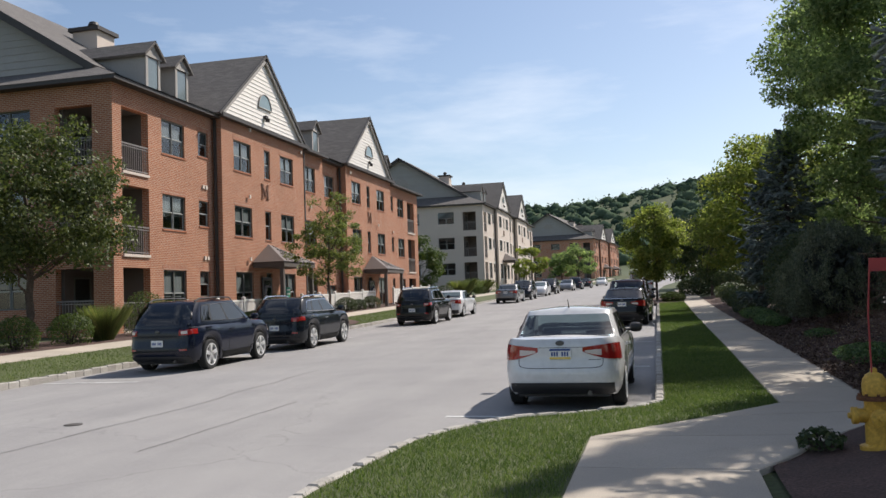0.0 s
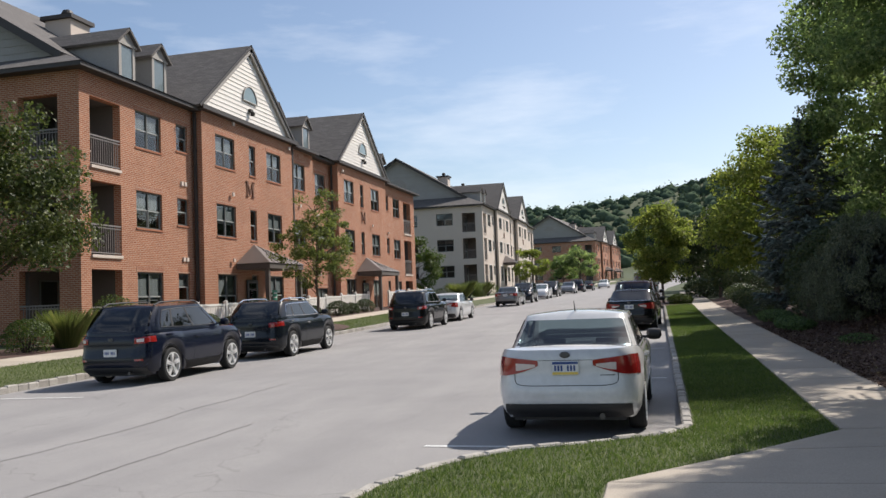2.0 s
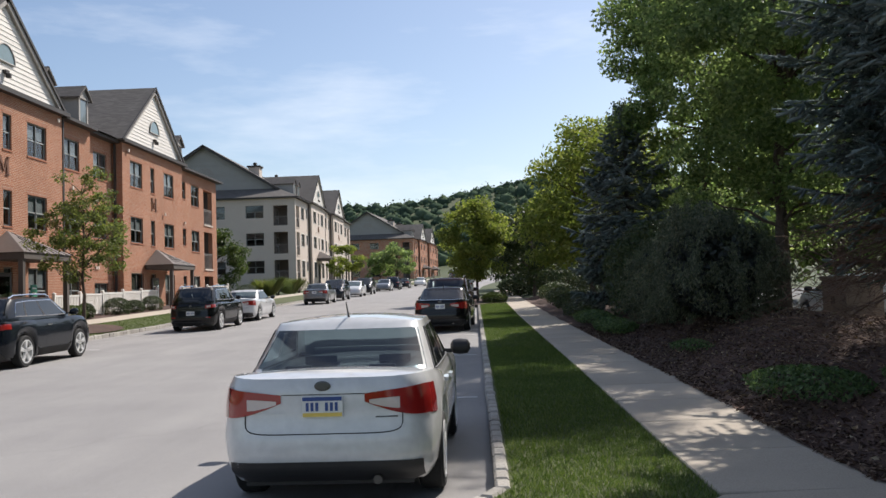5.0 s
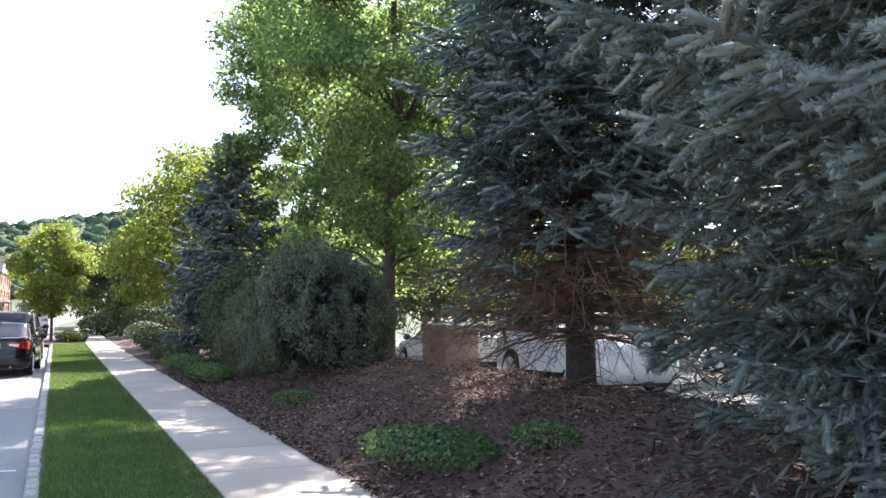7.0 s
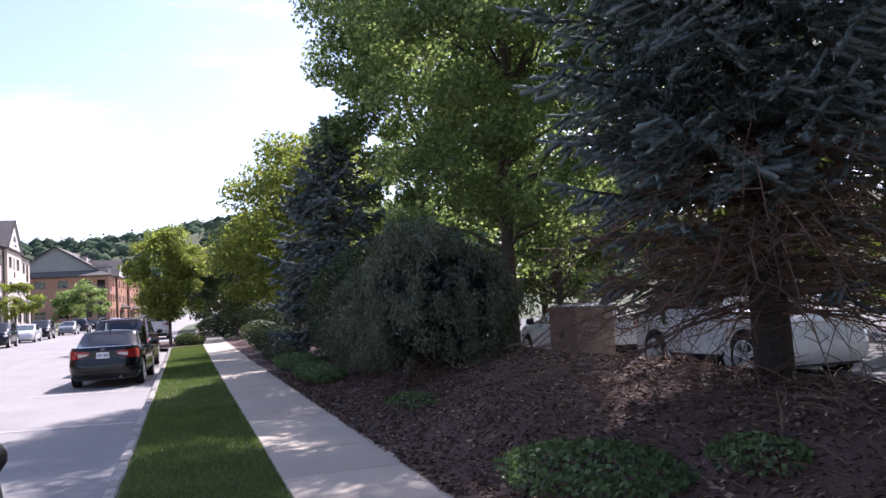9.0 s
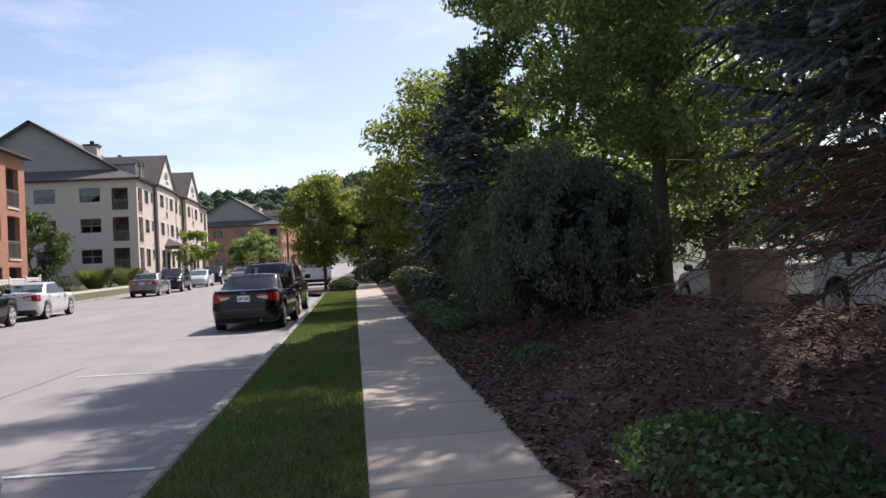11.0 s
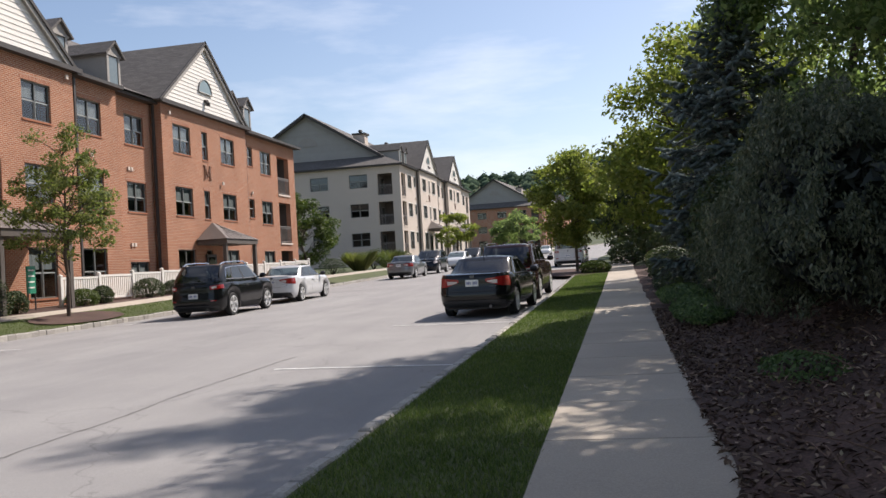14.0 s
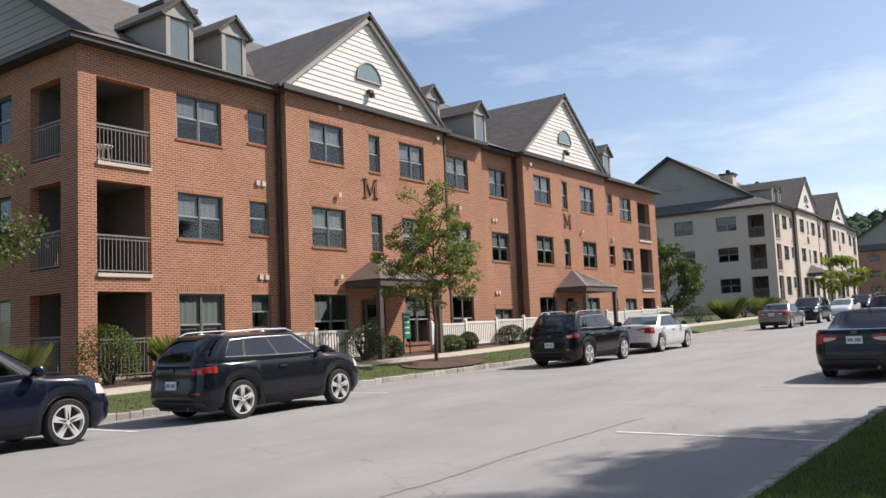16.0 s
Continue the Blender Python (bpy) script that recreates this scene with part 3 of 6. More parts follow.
def curb_line(name, line, label, top=0.135, limit=290):
    """Belgian-block curb along a plan line of (x, y); the stones follow it one by one."""
    root = thing(name, (0, 0, 0), label, "curb", kind="structure")
    pts = [Vector(p) for p in line]
    k, done, count = 0, 0.0, 0
    rest = bmesh.new()
    while k < len(pts) - 1:
        a, b = pts[k], pts[k + 1]
        seg = (b - a).length
        while done + 0.15 < seg:
            p = a + (b - a) * ((done + 0.15) / seg)
            rz = math.atan2(b.y - a.y, b.x - a.x) - math.pi / 2 + rng.uniform(-0.02, 0.02)
            z = rise(p.y) + top + rng.uniform(-0.012, 0.012)
            if count < limit:
                piece("curb_stone", STONES[rng.randrange(3)], root, p.x + rng.uniform(-0.008, 0.008), p.y, z, rz)
            else:
                box(rest, -0.07, 0.07, -0.145, 0.145, -0.3, 0, Matrix.Translation((p.x, p.y, z)) @ Matrix.Rotation(rz, 4, "Z"))
            count += 1
            done += 0.31
        done -= seg
        k += 1
    if count >= limit:
        tagged(part("far_stones", rest, M["curb"], root), kind="stuff")
    else:
        rest.free()


curb_line("curb", [(curb_right(y) + 0.06, y) for y in span(2, 9, 7)] + [(curb_right(y) + 0.06, y) for y in span(9.3, 13, 14)] + [(CURB_R + 0.06, y) for y in span(13.3, 54, 20)], "pale worn stone block curb along the grass strip")
curb_line("curb_opposite", [(CURB_L - 0.06, y) for y in span(12, 62, 25)] + [(CURB_L - 0.06 + bend(y), y) for y in span(64, 230, 40)], "pale stone block curb on the far side of the street", limit=170)


def pavement(name, quads, label, thick=0.09):
    root = thing(name, (0, 0, 0), label, "pavement", kind="structure")
    for q in quads:
        bm = bmesh.new()
        c = [Vector((sum(p[0] for p in q) / 4, sum(p[1] for p in q) / 4))] * 4
        top, low, inn = [], [], []
        for (x, y), m in zip(q, c):
            d = (m - Vector((x, y))).normalized()
            z = land(x, y) + 0.035 if x > -5 else land(x, y) + 0.03
            low.append(bm.verts.new((x + d.x * 0.008, y + d.y * 0.008, z - thick)))
            top.append(bm.verts.new((x + d.x * 0.008, y + d.y * 0.008, z - 0.01)))
            inn.append(bm.verts.new((x + d.x * 0.022, y + d.y * 0.022, z)))
        for a, b in ((low, top), (top, inn)):
            for i in range(4):
                bm.faces.new((a[i], a[(i + 1) % 4], b[(i + 1) % 4], b[i]))
        bm.faces.new(inn)
        part("slab", bm, M["concrete"], root)


quads = [[(-0.4, y), (1.15, y), (1.15, y + 1.5), (-0.4, y + 1.5)] for y in (-9.0, -7.5, -6.0, -4.5, -3.0, -1.5, 0.0, 1.5, 3.0, 4.5, 6.0)]
quads[-1][2], quads[-1][3] = (1.17, 7.9), (-0.4, 7.9)
quads += [[(-0.4, 7.9), (1.17, 7.9), (2.05, 9.3), (-0.4, 9.55)], [(-0.4, 9.55), (2.05, 9.3), (3.1, 11.0), (0.9, 11.0)], [(0.9, 11.0), (3.1, 11.0), (3.15, 12.3), (1.88, 12.2)]]
quads += [[(1.88, y), (3.15, y), (3.15, y + 1.52), (1.88, y + 1.52)] for y in [12.25 + 1.52 * i for i in range(48)]]
pavement("pavement", quads, "shaded pale concrete pavement of square slabs")
pavement("pavement_opposite", [[(-16.3 + bend(y), y), (-14.85 + bend(y), y), (-14.85 + bend(y + 1.5), y + 1.5), (-16.3 + bend(y + 1.5), y + 1.5)] for y in [10 + 1.5 * i for i in range(120)]], "sunlit pale concrete pavement beside the brick building")


# ---- buildings ----
def cells(cuts):
    c = sorted(set(round(v, 4) for v in cuts))
    return list(zip(c, c[1:]))


def pierced(bm, to3, u0, u1, z0, z1, holes, thick, depth=None):
    """An upright wall with openings right through it. to3(u, z, d): d metres behind its face."""
    for ua, ub in cells([u0, u1] + [h[0] for h in holes] + [h[1] for h in holes]):
        for za, zb in cells([z0, z1] + [h[2] for h in holes] + [h[3] for h in holes]):
            if any(h[0] - 1e-4 <= ua and ub <= h[1] + 1e-4 and h[2] - 1e-4 <= za and zb <= h[3] + 1e-4 for h in holes):
                continue
            for d in (0, thick):
                bm.faces.new([bm.verts.new(to3(u, z, d)) for u, z in ((ua, za), (ub, za), (ub, zb), (ua, zb))])
    for a, b, c, e in holes + [(u0, u1, z0, z1)]:
        for p, q in (((a, c), (b, c)), ((b, c), (b, e)), ((b, e), (a, e)), ((a, e), (a, c))):
            bm.faces.new([bm.verts.new(to3(*v)) for v in ((*p, 0), (*q, 0), (*q, thick), (*p, thick))])


WINDOW_KIT = {}


def window_kit(w, h, style):
    """Meshes for a window w by h, facing +x, its lower near corner at the origin."""
    key = (round(w, 2), round(h, 2), style)
    if key in WINDOW_KIT:
        return WINDOW_KIT[key]
    fr, t = bmesh.new(), 0.055
    box(fr, -0.05, 0.02, 0, t, 0, h)
    box(fr, -0.05, 0.02, w - t, w, 0, h)
    box(fr, -0.05, 0.02, t, w - t, 0, t)
    box(fr, -0.05, 0.02, t, w - t, h - t, h)
    sash = bmesh.new()
    leafs = [(t, w - t)] if w < 1.0 else [(t, w / 2 - 0.035), (w / 2 + 0.035, w - t)]
    if w >= 1.0:
        box(fr, -0.05, 0.025, w / 2 - 0.035, w / 2 + 0.035, t, h - t)
    panes = []
    for a, b in leafs:
        box(sash, -0.035, 0.008, a, b, h * 0.5 - 0.025, h * 0.5 + 0.025)
        box(sash, -0.035, 0.004, a, a + 0.03, t, h * 0.5 - 0.025)
        box(sash, -0.035, 0.004, b - 0.03, b, t, h * 0.5 - 0.025)
        for z0, z1 in ((t, h * 0.5 - 0.025), (h * 0.5 + 0.025, h - t)):
            p = bmesh.new()
            p.faces.new([p.verts.new((-0.018, *q)) for q in ((a, z0), (b, z0), (b, z1), (a, z1))])
            panes.append(mesh_of("pane", p, M["glass"], normals=False))
    si = bmesh.new()
    box(si, -0.02, 0.125, -0.04, w + 0.04, -0.07, -0.002)
    li = bmesh.new()
    if style == "brick":
        box(li, 0.06, 0.096, -0.07, w + 0.07, h + 0.002, h + 0.21)
    else:
        box(li, 0.06, 0.115, -0.1, w + 0.1, h + 0.002, h + 0.1)
        box(li, 0.06, 0.115, -0.1, -0.002, 0, h + 0.002)
        box(li, 0.06, 0.115, w + 0.002, w + 0.1, 0, h + 0.002)
    WINDOW_KIT[key] = (mesh_of("window", fr, M["frame"]), mesh_of("sash", sash, M["sash"]), panes, mesh_of("sill", si, M["sill" if style == "brick" else "siding_white"]),
                       mesh_of("lintel", li, M["soldier" if style == "brick" else "siding_white"]))
    return WINDOW_KIT[key]


def blind_mesh(w, z0, z1):
    bm = bmesh.new()
    k = 16
    grid(bm, [[(0.006 * math.sin(i * 2.4), w * i / k, z) for i in range(k + 1)] for z in (z0, z1)])
    return mesh_of("blind", bm, M["blind"], normals=False)


def put_window(parent, x, y, z, w, h, rz=0.0, blind=0.0, sill=True, style="brick"):
    fr, sash, panes, si, li = window_kit(w, h, style)
    ob = piece("window", fr, parent, x, y, z, rz)
    piece("sash", sash, ob)
    for p in panes:
        piece("pane", p, ob).visible_shadow = False
    if sill:
        piece("sill", si, ob)
        piece("lintel", li, ob)
    if blind > 0:
        piece("blind", blind_mesh(w - 0.14, 0, h * blind), ob, -0.045, 0.07, h * (1 - blind) - 0.06)
    return ob


def slab(bm, a, b, c, d, t=0.16):
    """A roof plane through four corners, t thick."""
    n = (Vector(b) - Vector(a)).cross(Vector(d) - Vector(a)).normalized()
    if n.z < 0:
        n = -n
    up = [bm.verts.new(Vector(p)) for p in (a, b, c, d)]
    lo = [bm.verts.new(Vector(p) - n * t) for p in (a, b, c, d)]
    bm.faces.new(up)
    bm.faces.new(lo[::-1])
    for i in range(4):
        bm.faces.new((up[i], lo[i], lo[(i + 1) % 4], up[(i + 1) % 4]))


HEADS = (3.08, 6.13, 9.17)
BAYS = [  # y0, y1, x of the face
    (0.0, 7.3, 0.0), (7.3, 16.4, 0.42), (16.4, 19.6, 0.25), (19.6, 23.0, -0.12), (23.0, 32.2, 0.42), (32.2, 40.3, 0.12)]
OPEN = [  # bay, y0, width, heights by storey from the head down
    (0, 3.2, 1.7, 1.4), (0, 6.0, 0.84, 1.1), (1, 8.42, 1.73, 1.4), (1, 11.56, 0.64, 1.42), (1, 13.4, 1.6, 1.42),
    (2, 16.85, 1.6, 1.42), (3, 20.75, 1.55, 1.35), (4, 24.0, 1.7, 1.4), (4, 26.9, 0.62, 1.45), (4, 29.0, 1.65, 1.42),
    (5, 33.0, 0.72, 1.1), (5, 34.8, 1.6, 1.4)]
BALCONY = [(0, 0.55, 1.72), (5, 37.4, 1.9)]


def railing(parent, x, y0, y1, z0, z1, rz=0.0):
    bm = bmesh.new()
    L = y1 - y0
    box(bm, -0.025, 0.025, 0, L, z1 - z0 - 0.05, z1 - z0)
    box(bm, -0.02, 0.02, 0, L, 0.06, 0.10)
    box(bm, -0.018, 0.018, 0, L, z1 - z0 - 0.14, z1 - z0 - 0.11)
    ob = part("railing", bm, M["rail"], parent, "grey metal balcony railing")
    ob.location, ob.rotation_euler = (x, y0, z0), (0, 0, rz)
    bm = bmesh.new()
    box(bm, -0.01, 0.01, -0.01, 0.01, 0.1, z1 - z0 - 0.05)
    me = mesh_of("baluster", bm, M["rail"])
    k = int(L / 0.115)
    for i in range(1, k):
        piece("baluster", me, ob, 0, L * i / k, 0)


def gable_roof(bm, yc, half, x0, x1, ze, za, t=0.18):
    slab(bm, (x0, yc - half, ze), (x1, yc - half, ze), (x1, yc, za), (x0, yc, za), t)
    slab(bm, (x0, yc + half, ze), (x1, yc + half, ze), (x1, yc, za), (x0, yc, za), t)


def boards(parent, name, yc, half, x, z0, za, material, step=0.2, axis="y", xc=0.0):
    """Lapped siding boards that fill a gable triangle."""
    z = z0
    while z < za - 0.12:
        w = half * (za - z) / (za - z0)
        w2 = half * (za - min(z + step, za - 0.02)) / (za - z0)
        zt = min(z + step, za - 0.02)
        bm = bmesh.new()
        pts = [(0.030, -w, z), (0.030, w, z), (0.008, w2, zt), (0.008, -w2, zt)]
        back = [(0.0, p[1], p[2]) for p in pts]
        vs = [bm.verts.new(p) for p in pts + back]
        for f in ((0, 1, 2, 3), (7, 6, 5, 4), (0, 4, 5, 1), (1, 5, 6, 2), (2, 6, 7, 3), (3, 7, 4, 0)):
            bm.faces.new([vs[i] for i in f])
        ob = part("siding_board", bm, material, parent)
        if axis == "y":
            ob.location = (x, yc, 0)
        else:
            ob.location, ob.rotation_euler = (xc, x, 0), (0, 0, -math.pi / 2)
        z += step


def building(name, loc, wall, label, gable_mat, seed, sunk=1.6):
    rnd = random.Random(seed)
    style = "stucco" if wall == M["stucco"] else "brick"
    root = thing(name, loc, label, "apartment building", "street blocks")
    bottom = -sunk
    D = 21.4
    # front walls, bay by bay
    for i, (y0, y1, x) in enumerate(BAYS):
        holes = []
        for b, yo, w, h in OPEN:
            if b == i:
                for s, head in enumerate(HEADS):
                    hh = h + (0.45 if s == 0 and w > 1.0 else 0)
                    hd = head - (0.55 if i == 3 and s == 0 else 0)
                    holes.append((yo, yo + w, hd - hh, hd))
        for b, yo, w in BALCONY:
            if b == i:
                holes += [(yo, yo + w, 6.72, 9.12), (yo, yo + w, 3.62, 6.2), (yo, yo + w, 0.75, 3.12)]
        if i in (1, 4):
            holes.append((y0 + 4.2 + 1.3, y0 + 4.2 + 1.75, 0.4, 0.41))
        bm = bmesh.new()
        pierced(bm, lambda u, z, d, x=x: (x - d, u, z), y0, y1, bottom, 10.0, holes, 0.3)
        if i in (1, 4):
            for yy in (y0, y1 - 0.3):
                box(bm, -1.0, x - 0.302, yy, yy + 0.3, bottom, 10.0)
        if i == 2:
            box(bm, -1.0, x - 0.302, y1 - 0.3, y1, bottom, 10.0)
        part("wall", bm, wall, root)
    for b, yo, w, h in OPEN:
        x = BAYS[b][2]
        for s, head in enumerate(HEADS):
            hh = h + (0.45 if s == 0 and w > 1.0 else 0)
            hd = head - (0.55 if b == 3 and s == 0 else 0)
            put_window(root, x - 0.09, yo, hd - hh, w, hh, 0, rnd.choice((0.4, 0.45, 0.5, 0.5, 0.55)) if rnd.random() < 0.8 else 0.0, style=style)
    # balconies: recess, slab, railing, glass door
    for b, yo, w in BALCONY:
        x = BAYS[b][2]
        for zs, zh in ((6.72, 9.12), (3.62, 6.2), (0.75, 3.12)):
            # recess walls and soffit get their shade from a darkened colour
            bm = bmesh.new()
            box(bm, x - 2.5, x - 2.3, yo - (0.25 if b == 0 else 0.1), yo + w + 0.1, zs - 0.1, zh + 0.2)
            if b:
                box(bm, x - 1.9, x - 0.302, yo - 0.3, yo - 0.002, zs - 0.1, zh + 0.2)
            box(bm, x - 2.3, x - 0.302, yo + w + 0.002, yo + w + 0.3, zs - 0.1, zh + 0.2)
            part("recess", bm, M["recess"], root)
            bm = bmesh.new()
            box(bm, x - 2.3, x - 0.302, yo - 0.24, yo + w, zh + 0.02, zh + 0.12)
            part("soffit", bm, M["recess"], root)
            bm = bmesh.new()
            box(bm, x - 2.3, x - 0.302, yo - 0.24, yo + w - 0.002, zs - 0.16, zs)
            box(bm, x - 0.3, x + 0.06, yo + 0.002, yo + w - 0.002, zs - 0.1, zs + 0.004)
            part("balcony_floor", bm, M["stucco"], root, "pale stone balcony floor edge")
            put_window(root, x - 2.28, yo + 0.25, zs + 0.03, 0.98, 2.05, 0, 0, False)
            railing(root, x - 0.04, yo, yo + w, zs, zs + 1.08)
    # side and back walls
    side_holes = [(a, b, hd - h, hd) for hd in HEADS for a, b, h in ((3.5, 5.5, 1.4), (7.8, 9.8, 1.4), (12.2, 14.2, 1.4), (16.5, 18.5, 1.4))]
    side_holes += [(0.85, 2.45, 6.9, 9.12), (0.85, 2.45, 3.8, 6.2), (0.85, 2.45, 0.9, 3.12)]
    bm = bmesh.new()
    pierced(bm, lambda u, z, d: (-u, 0.0 + d, z), 0.302, D, bottom, 10.0, side_holes, 0.3)
    part("wall", bm, wall, root)
    for a, b, z0, z1 in side_holes[:12]:
        put_window(root, -b, 0.14, z0, b - a, z1 - z0, -math.pi / 2, rnd.choice((0, 0, 0.4)), style=style)
    for a, b, z0, z1 in side_holes[12:]:
        railing(root, -b, 0.05, 0.05 + b - a, z0, z0 + 1.05, -math.pi / 2)
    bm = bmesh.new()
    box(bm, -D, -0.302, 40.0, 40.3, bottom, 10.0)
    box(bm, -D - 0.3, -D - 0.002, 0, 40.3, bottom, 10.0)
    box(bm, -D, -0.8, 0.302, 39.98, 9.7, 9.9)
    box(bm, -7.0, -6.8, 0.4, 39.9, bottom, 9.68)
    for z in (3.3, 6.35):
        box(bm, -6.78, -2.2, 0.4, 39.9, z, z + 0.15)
    part("inner_wall", bm, M["unlit_room"], root)
    # eaves, skirt roof, main roof
    for y0, y1, x in BAYS:
        bm = bmesh.new()
        if x != 0.42:
            box(bm, x - 0.05, x + 0.42, y0 - (0.45 if y0 == 0 else -0.002), y1 + (0.45 if y1 == 40.3 else -0.002), 9.9, 10.04)
        else:
            box(bm, x - 0.05, x + 0.28, y0 - 0.3, y1 + 0.3, 9.97, 10.16)
        part("eave", bm, M["trim_dark"], root, "dark eave board and gutter")
    bm = bmesh.new()
    box(bm, -D - 0.4, -0.06, -0.45, -0.002, 9.9, 10.04)
    part("eave", bm, M["trim_dark"], root, "dark eave board and gutter")
    bm = bmesh.new()
    E, zi = 0.47, 11.32
    o = [(E, -E), (E, 40.3 + E), (-D - E, 40.3 + E), (-D - E, -E)]
    i_ = [(-2.4, 2.4), (-2.4, 37.9), (-D + 2.4, 37.9), (-D + 2.4, 2.4)]
    for k in range(4):
        a, b, c, d = o[k], o[(k + 1) % 4], i_[(k + 1) % 4], i_[k]
        bm.faces.new([bm.verts.new(p) for p in ((*a, 10.05), (*b, 10.05), (*c, zi), (*d, zi))])
    part("skirt_roof", bm, M["shingle"], root, "weathered grey shingle roof")
    bm = bmesh.new()
    xc = -D / 2
    for sgn in (1, -1):
        xe = xc + sgn * (D / 2 - 2.05)
        slab(bm, (xe, 1.9, 11.2), (xe, 38.4, 11.2), (xc, 38.4, 16.5), (xc, 1.9, 16.5), 0.2)
    part("roof", bm, M["shingle"], root, "weathered grey shingle roof")
    for y, sg in ((2.4, 1), (37.9, -1)):
        bm = bmesh.new()
        prism(bm, [(xc - 8.3, y, 11.2), (xc + 8.3, y, 11.2), (xc, y, 16.3)], (0, 0.2 * sg, 0))
        g = part("end_gable", bm, M["siding_grey"], root, "grey-sided end gable")
        if sg == 1:
            boards(g, "b", 0, 8.3, y - 0.002, 11.25, 16.3, M["siding_grey"], 0.3, "x", xc)
            bm = bmesh.new()
            prism(bm, [(xc + 1.1 * math.cos(t), y - 0.09, 12.9 + 1.0 * math.sin(t)) for t in (math.pi * k / 10 for k in range(11))], (0, 0.05, 0))
            part("vent", bm, M["trim_grey"], g)
            bm = bmesh.new()
            for s2 in (1, -1):
                xe = xc + s2 * (D / 2 - 2.05)
                slab(bm, (xe, 1.78, 11.2), (xe, 1.9, 11.2), (xc, 1.9, 16.5), (xc, 1.78, 16.5), 0.3)
            part("rake_board", bm, M["trim_dark"], g)
    # street gables
    for yc in (11.62, 27.4):
        bm = bmesh.new()
        gable_roof(bm, yc, 4.8, 0.62, -7.4, 10.1, 13.9, 0.1)
        g = part("gable_roof", bm, M["shingle"], root, "grey shingle roof over a street gable")
        bm = bmesh.new()
        prism(bm, [(0.45, yc - 4.5, 10.2), (0.45, yc + 4.5, 10.2), (0.45, yc, 13.7)], (-0.2, 0, 0))
        part("pediment", bm, gable_mat, g)
        boards(g, "b", yc, 4.35, 0.452, 10.24, 13.5, gable_mat, 0.2)
        bm = bmesh.new()
        for s in (1, -1):
            slab(bm, (0.622, yc + s * 4.85, 10.1), (0.68, yc + s * 4.85, 10.1), (0.68, yc, 13.93), (0.622, yc, 13.93), 0.13)
        part("rake_edge", bm, M["trim_dark"], g)
        bm = bmesh.new()
        for s in (1, -1):
            slab(bm, (0.5, yc + s * 4.66, 10.12), (0.618, yc + s * 4.66, 10.12), (0.618, yc, 13.78), (0.5, yc, 13.78), 0.2)
        part("rake_board", bm, M["trim_grey"], g)
        bm = bmesh.new()
        arc = [(0.5, yc + 0.7 * math.cos(t), 11.2 + 0.72 * math.sin(t)) for t in (math.pi * k / 14 for k in range(15))]
        prism(bm, arc, (0.012, 0, 0))
        # opaque pane: the sky's reflection is put into its blue-grey colour
        wv = part("gable_window", bm, plain("sky_glass", (0.2, 0.27, 0.28), 0.08), g, "half-round gable window")
        bm = bmesh.new()
        tube(bm, [(0.52, p[1], p[2]) for p in arc] + [(0.52, yc + 0.7, 11.2), (0.52, yc - 0.7, 11.2)][1:], 0.035, 6)
        tube(bm, [(0.52, yc - 0.72, 11.19), (0.52, yc + 0.72, 11.19)], 0.035, 6)
        part("arch_trim", bm, M["trim_grey"], wv)
        bm = bmesh.new()
        box(bm, 0.46, 0.62, yc - 0.12, yc + 0.12, 10.72, 10.86)
        box(bm, 0.55, 0.74, yc - 0.05, yc + 0.05, 10.55, 10.72)
        part("wall_lamp", bm, M["trim_dark"], g)
        # entrance canopy
        bm = bmesh.new()
        ca, cb, ya = yc - 1.55, yc + 1.9, yc + 0.05
        pts = [(0.5, ca - 0.2, 3.55), (2.15, ca - 0.2, 3.55), (2.15, cb + 0.2, 3.55), (0.5, cb + 0.2, 3.55), (0.5, ya, 4.5)]
        vs = [bm.verts.new(p) for p in pts]
        for f in ((0, 1, 4), (1, 2, 4), (2, 3, 4), (3, 2, 1, 0)):
            bm.faces.new([vs[k] for k in f])
        c = part("canopy", bm, M["metal_roof"], root, "hipped grey metal entrance canopy")
        for k in range(1, 8):
            bm = bmesh.new()
            f = k / 8
            p0 = Vector((2.15, ca - 0.2 + (cb - ca + 0.4) * f, 3.56))
            top = Vector((0.5, ya, 4.52))
            edge = 0.93 - abs(f - 0.5) * 1.7
            tube(bm, [p0, p0.lerp(Vector((0.55, p0.y * 0.25 + ya * 0.75, 4.5)), max(0.2, edge))], 0.014, 4)
            part("seam", bm, M["trim_dark"], c)
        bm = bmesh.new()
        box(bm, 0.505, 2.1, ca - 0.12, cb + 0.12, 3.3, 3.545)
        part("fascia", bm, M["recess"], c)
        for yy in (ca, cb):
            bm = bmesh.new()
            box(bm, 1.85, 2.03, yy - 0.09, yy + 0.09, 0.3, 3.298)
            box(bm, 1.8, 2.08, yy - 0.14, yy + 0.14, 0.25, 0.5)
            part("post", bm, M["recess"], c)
        bm = bmesh.new()
        box(bm, 0.48, 0.54, yc - 0.75, yc + 0.3, 0.6, 2.85)
        dd = part("door", bm, M["trim_dark"], root, "dark entrance door")
        bm = bmesh.new()
        box(bm, 0.542, 0.548, yc - 0.6, yc + 0.15, 1.0, 2.7)
        part("pane", bm, M["glass"], dd)
        # monogram letter
        bm = bmesh.new()
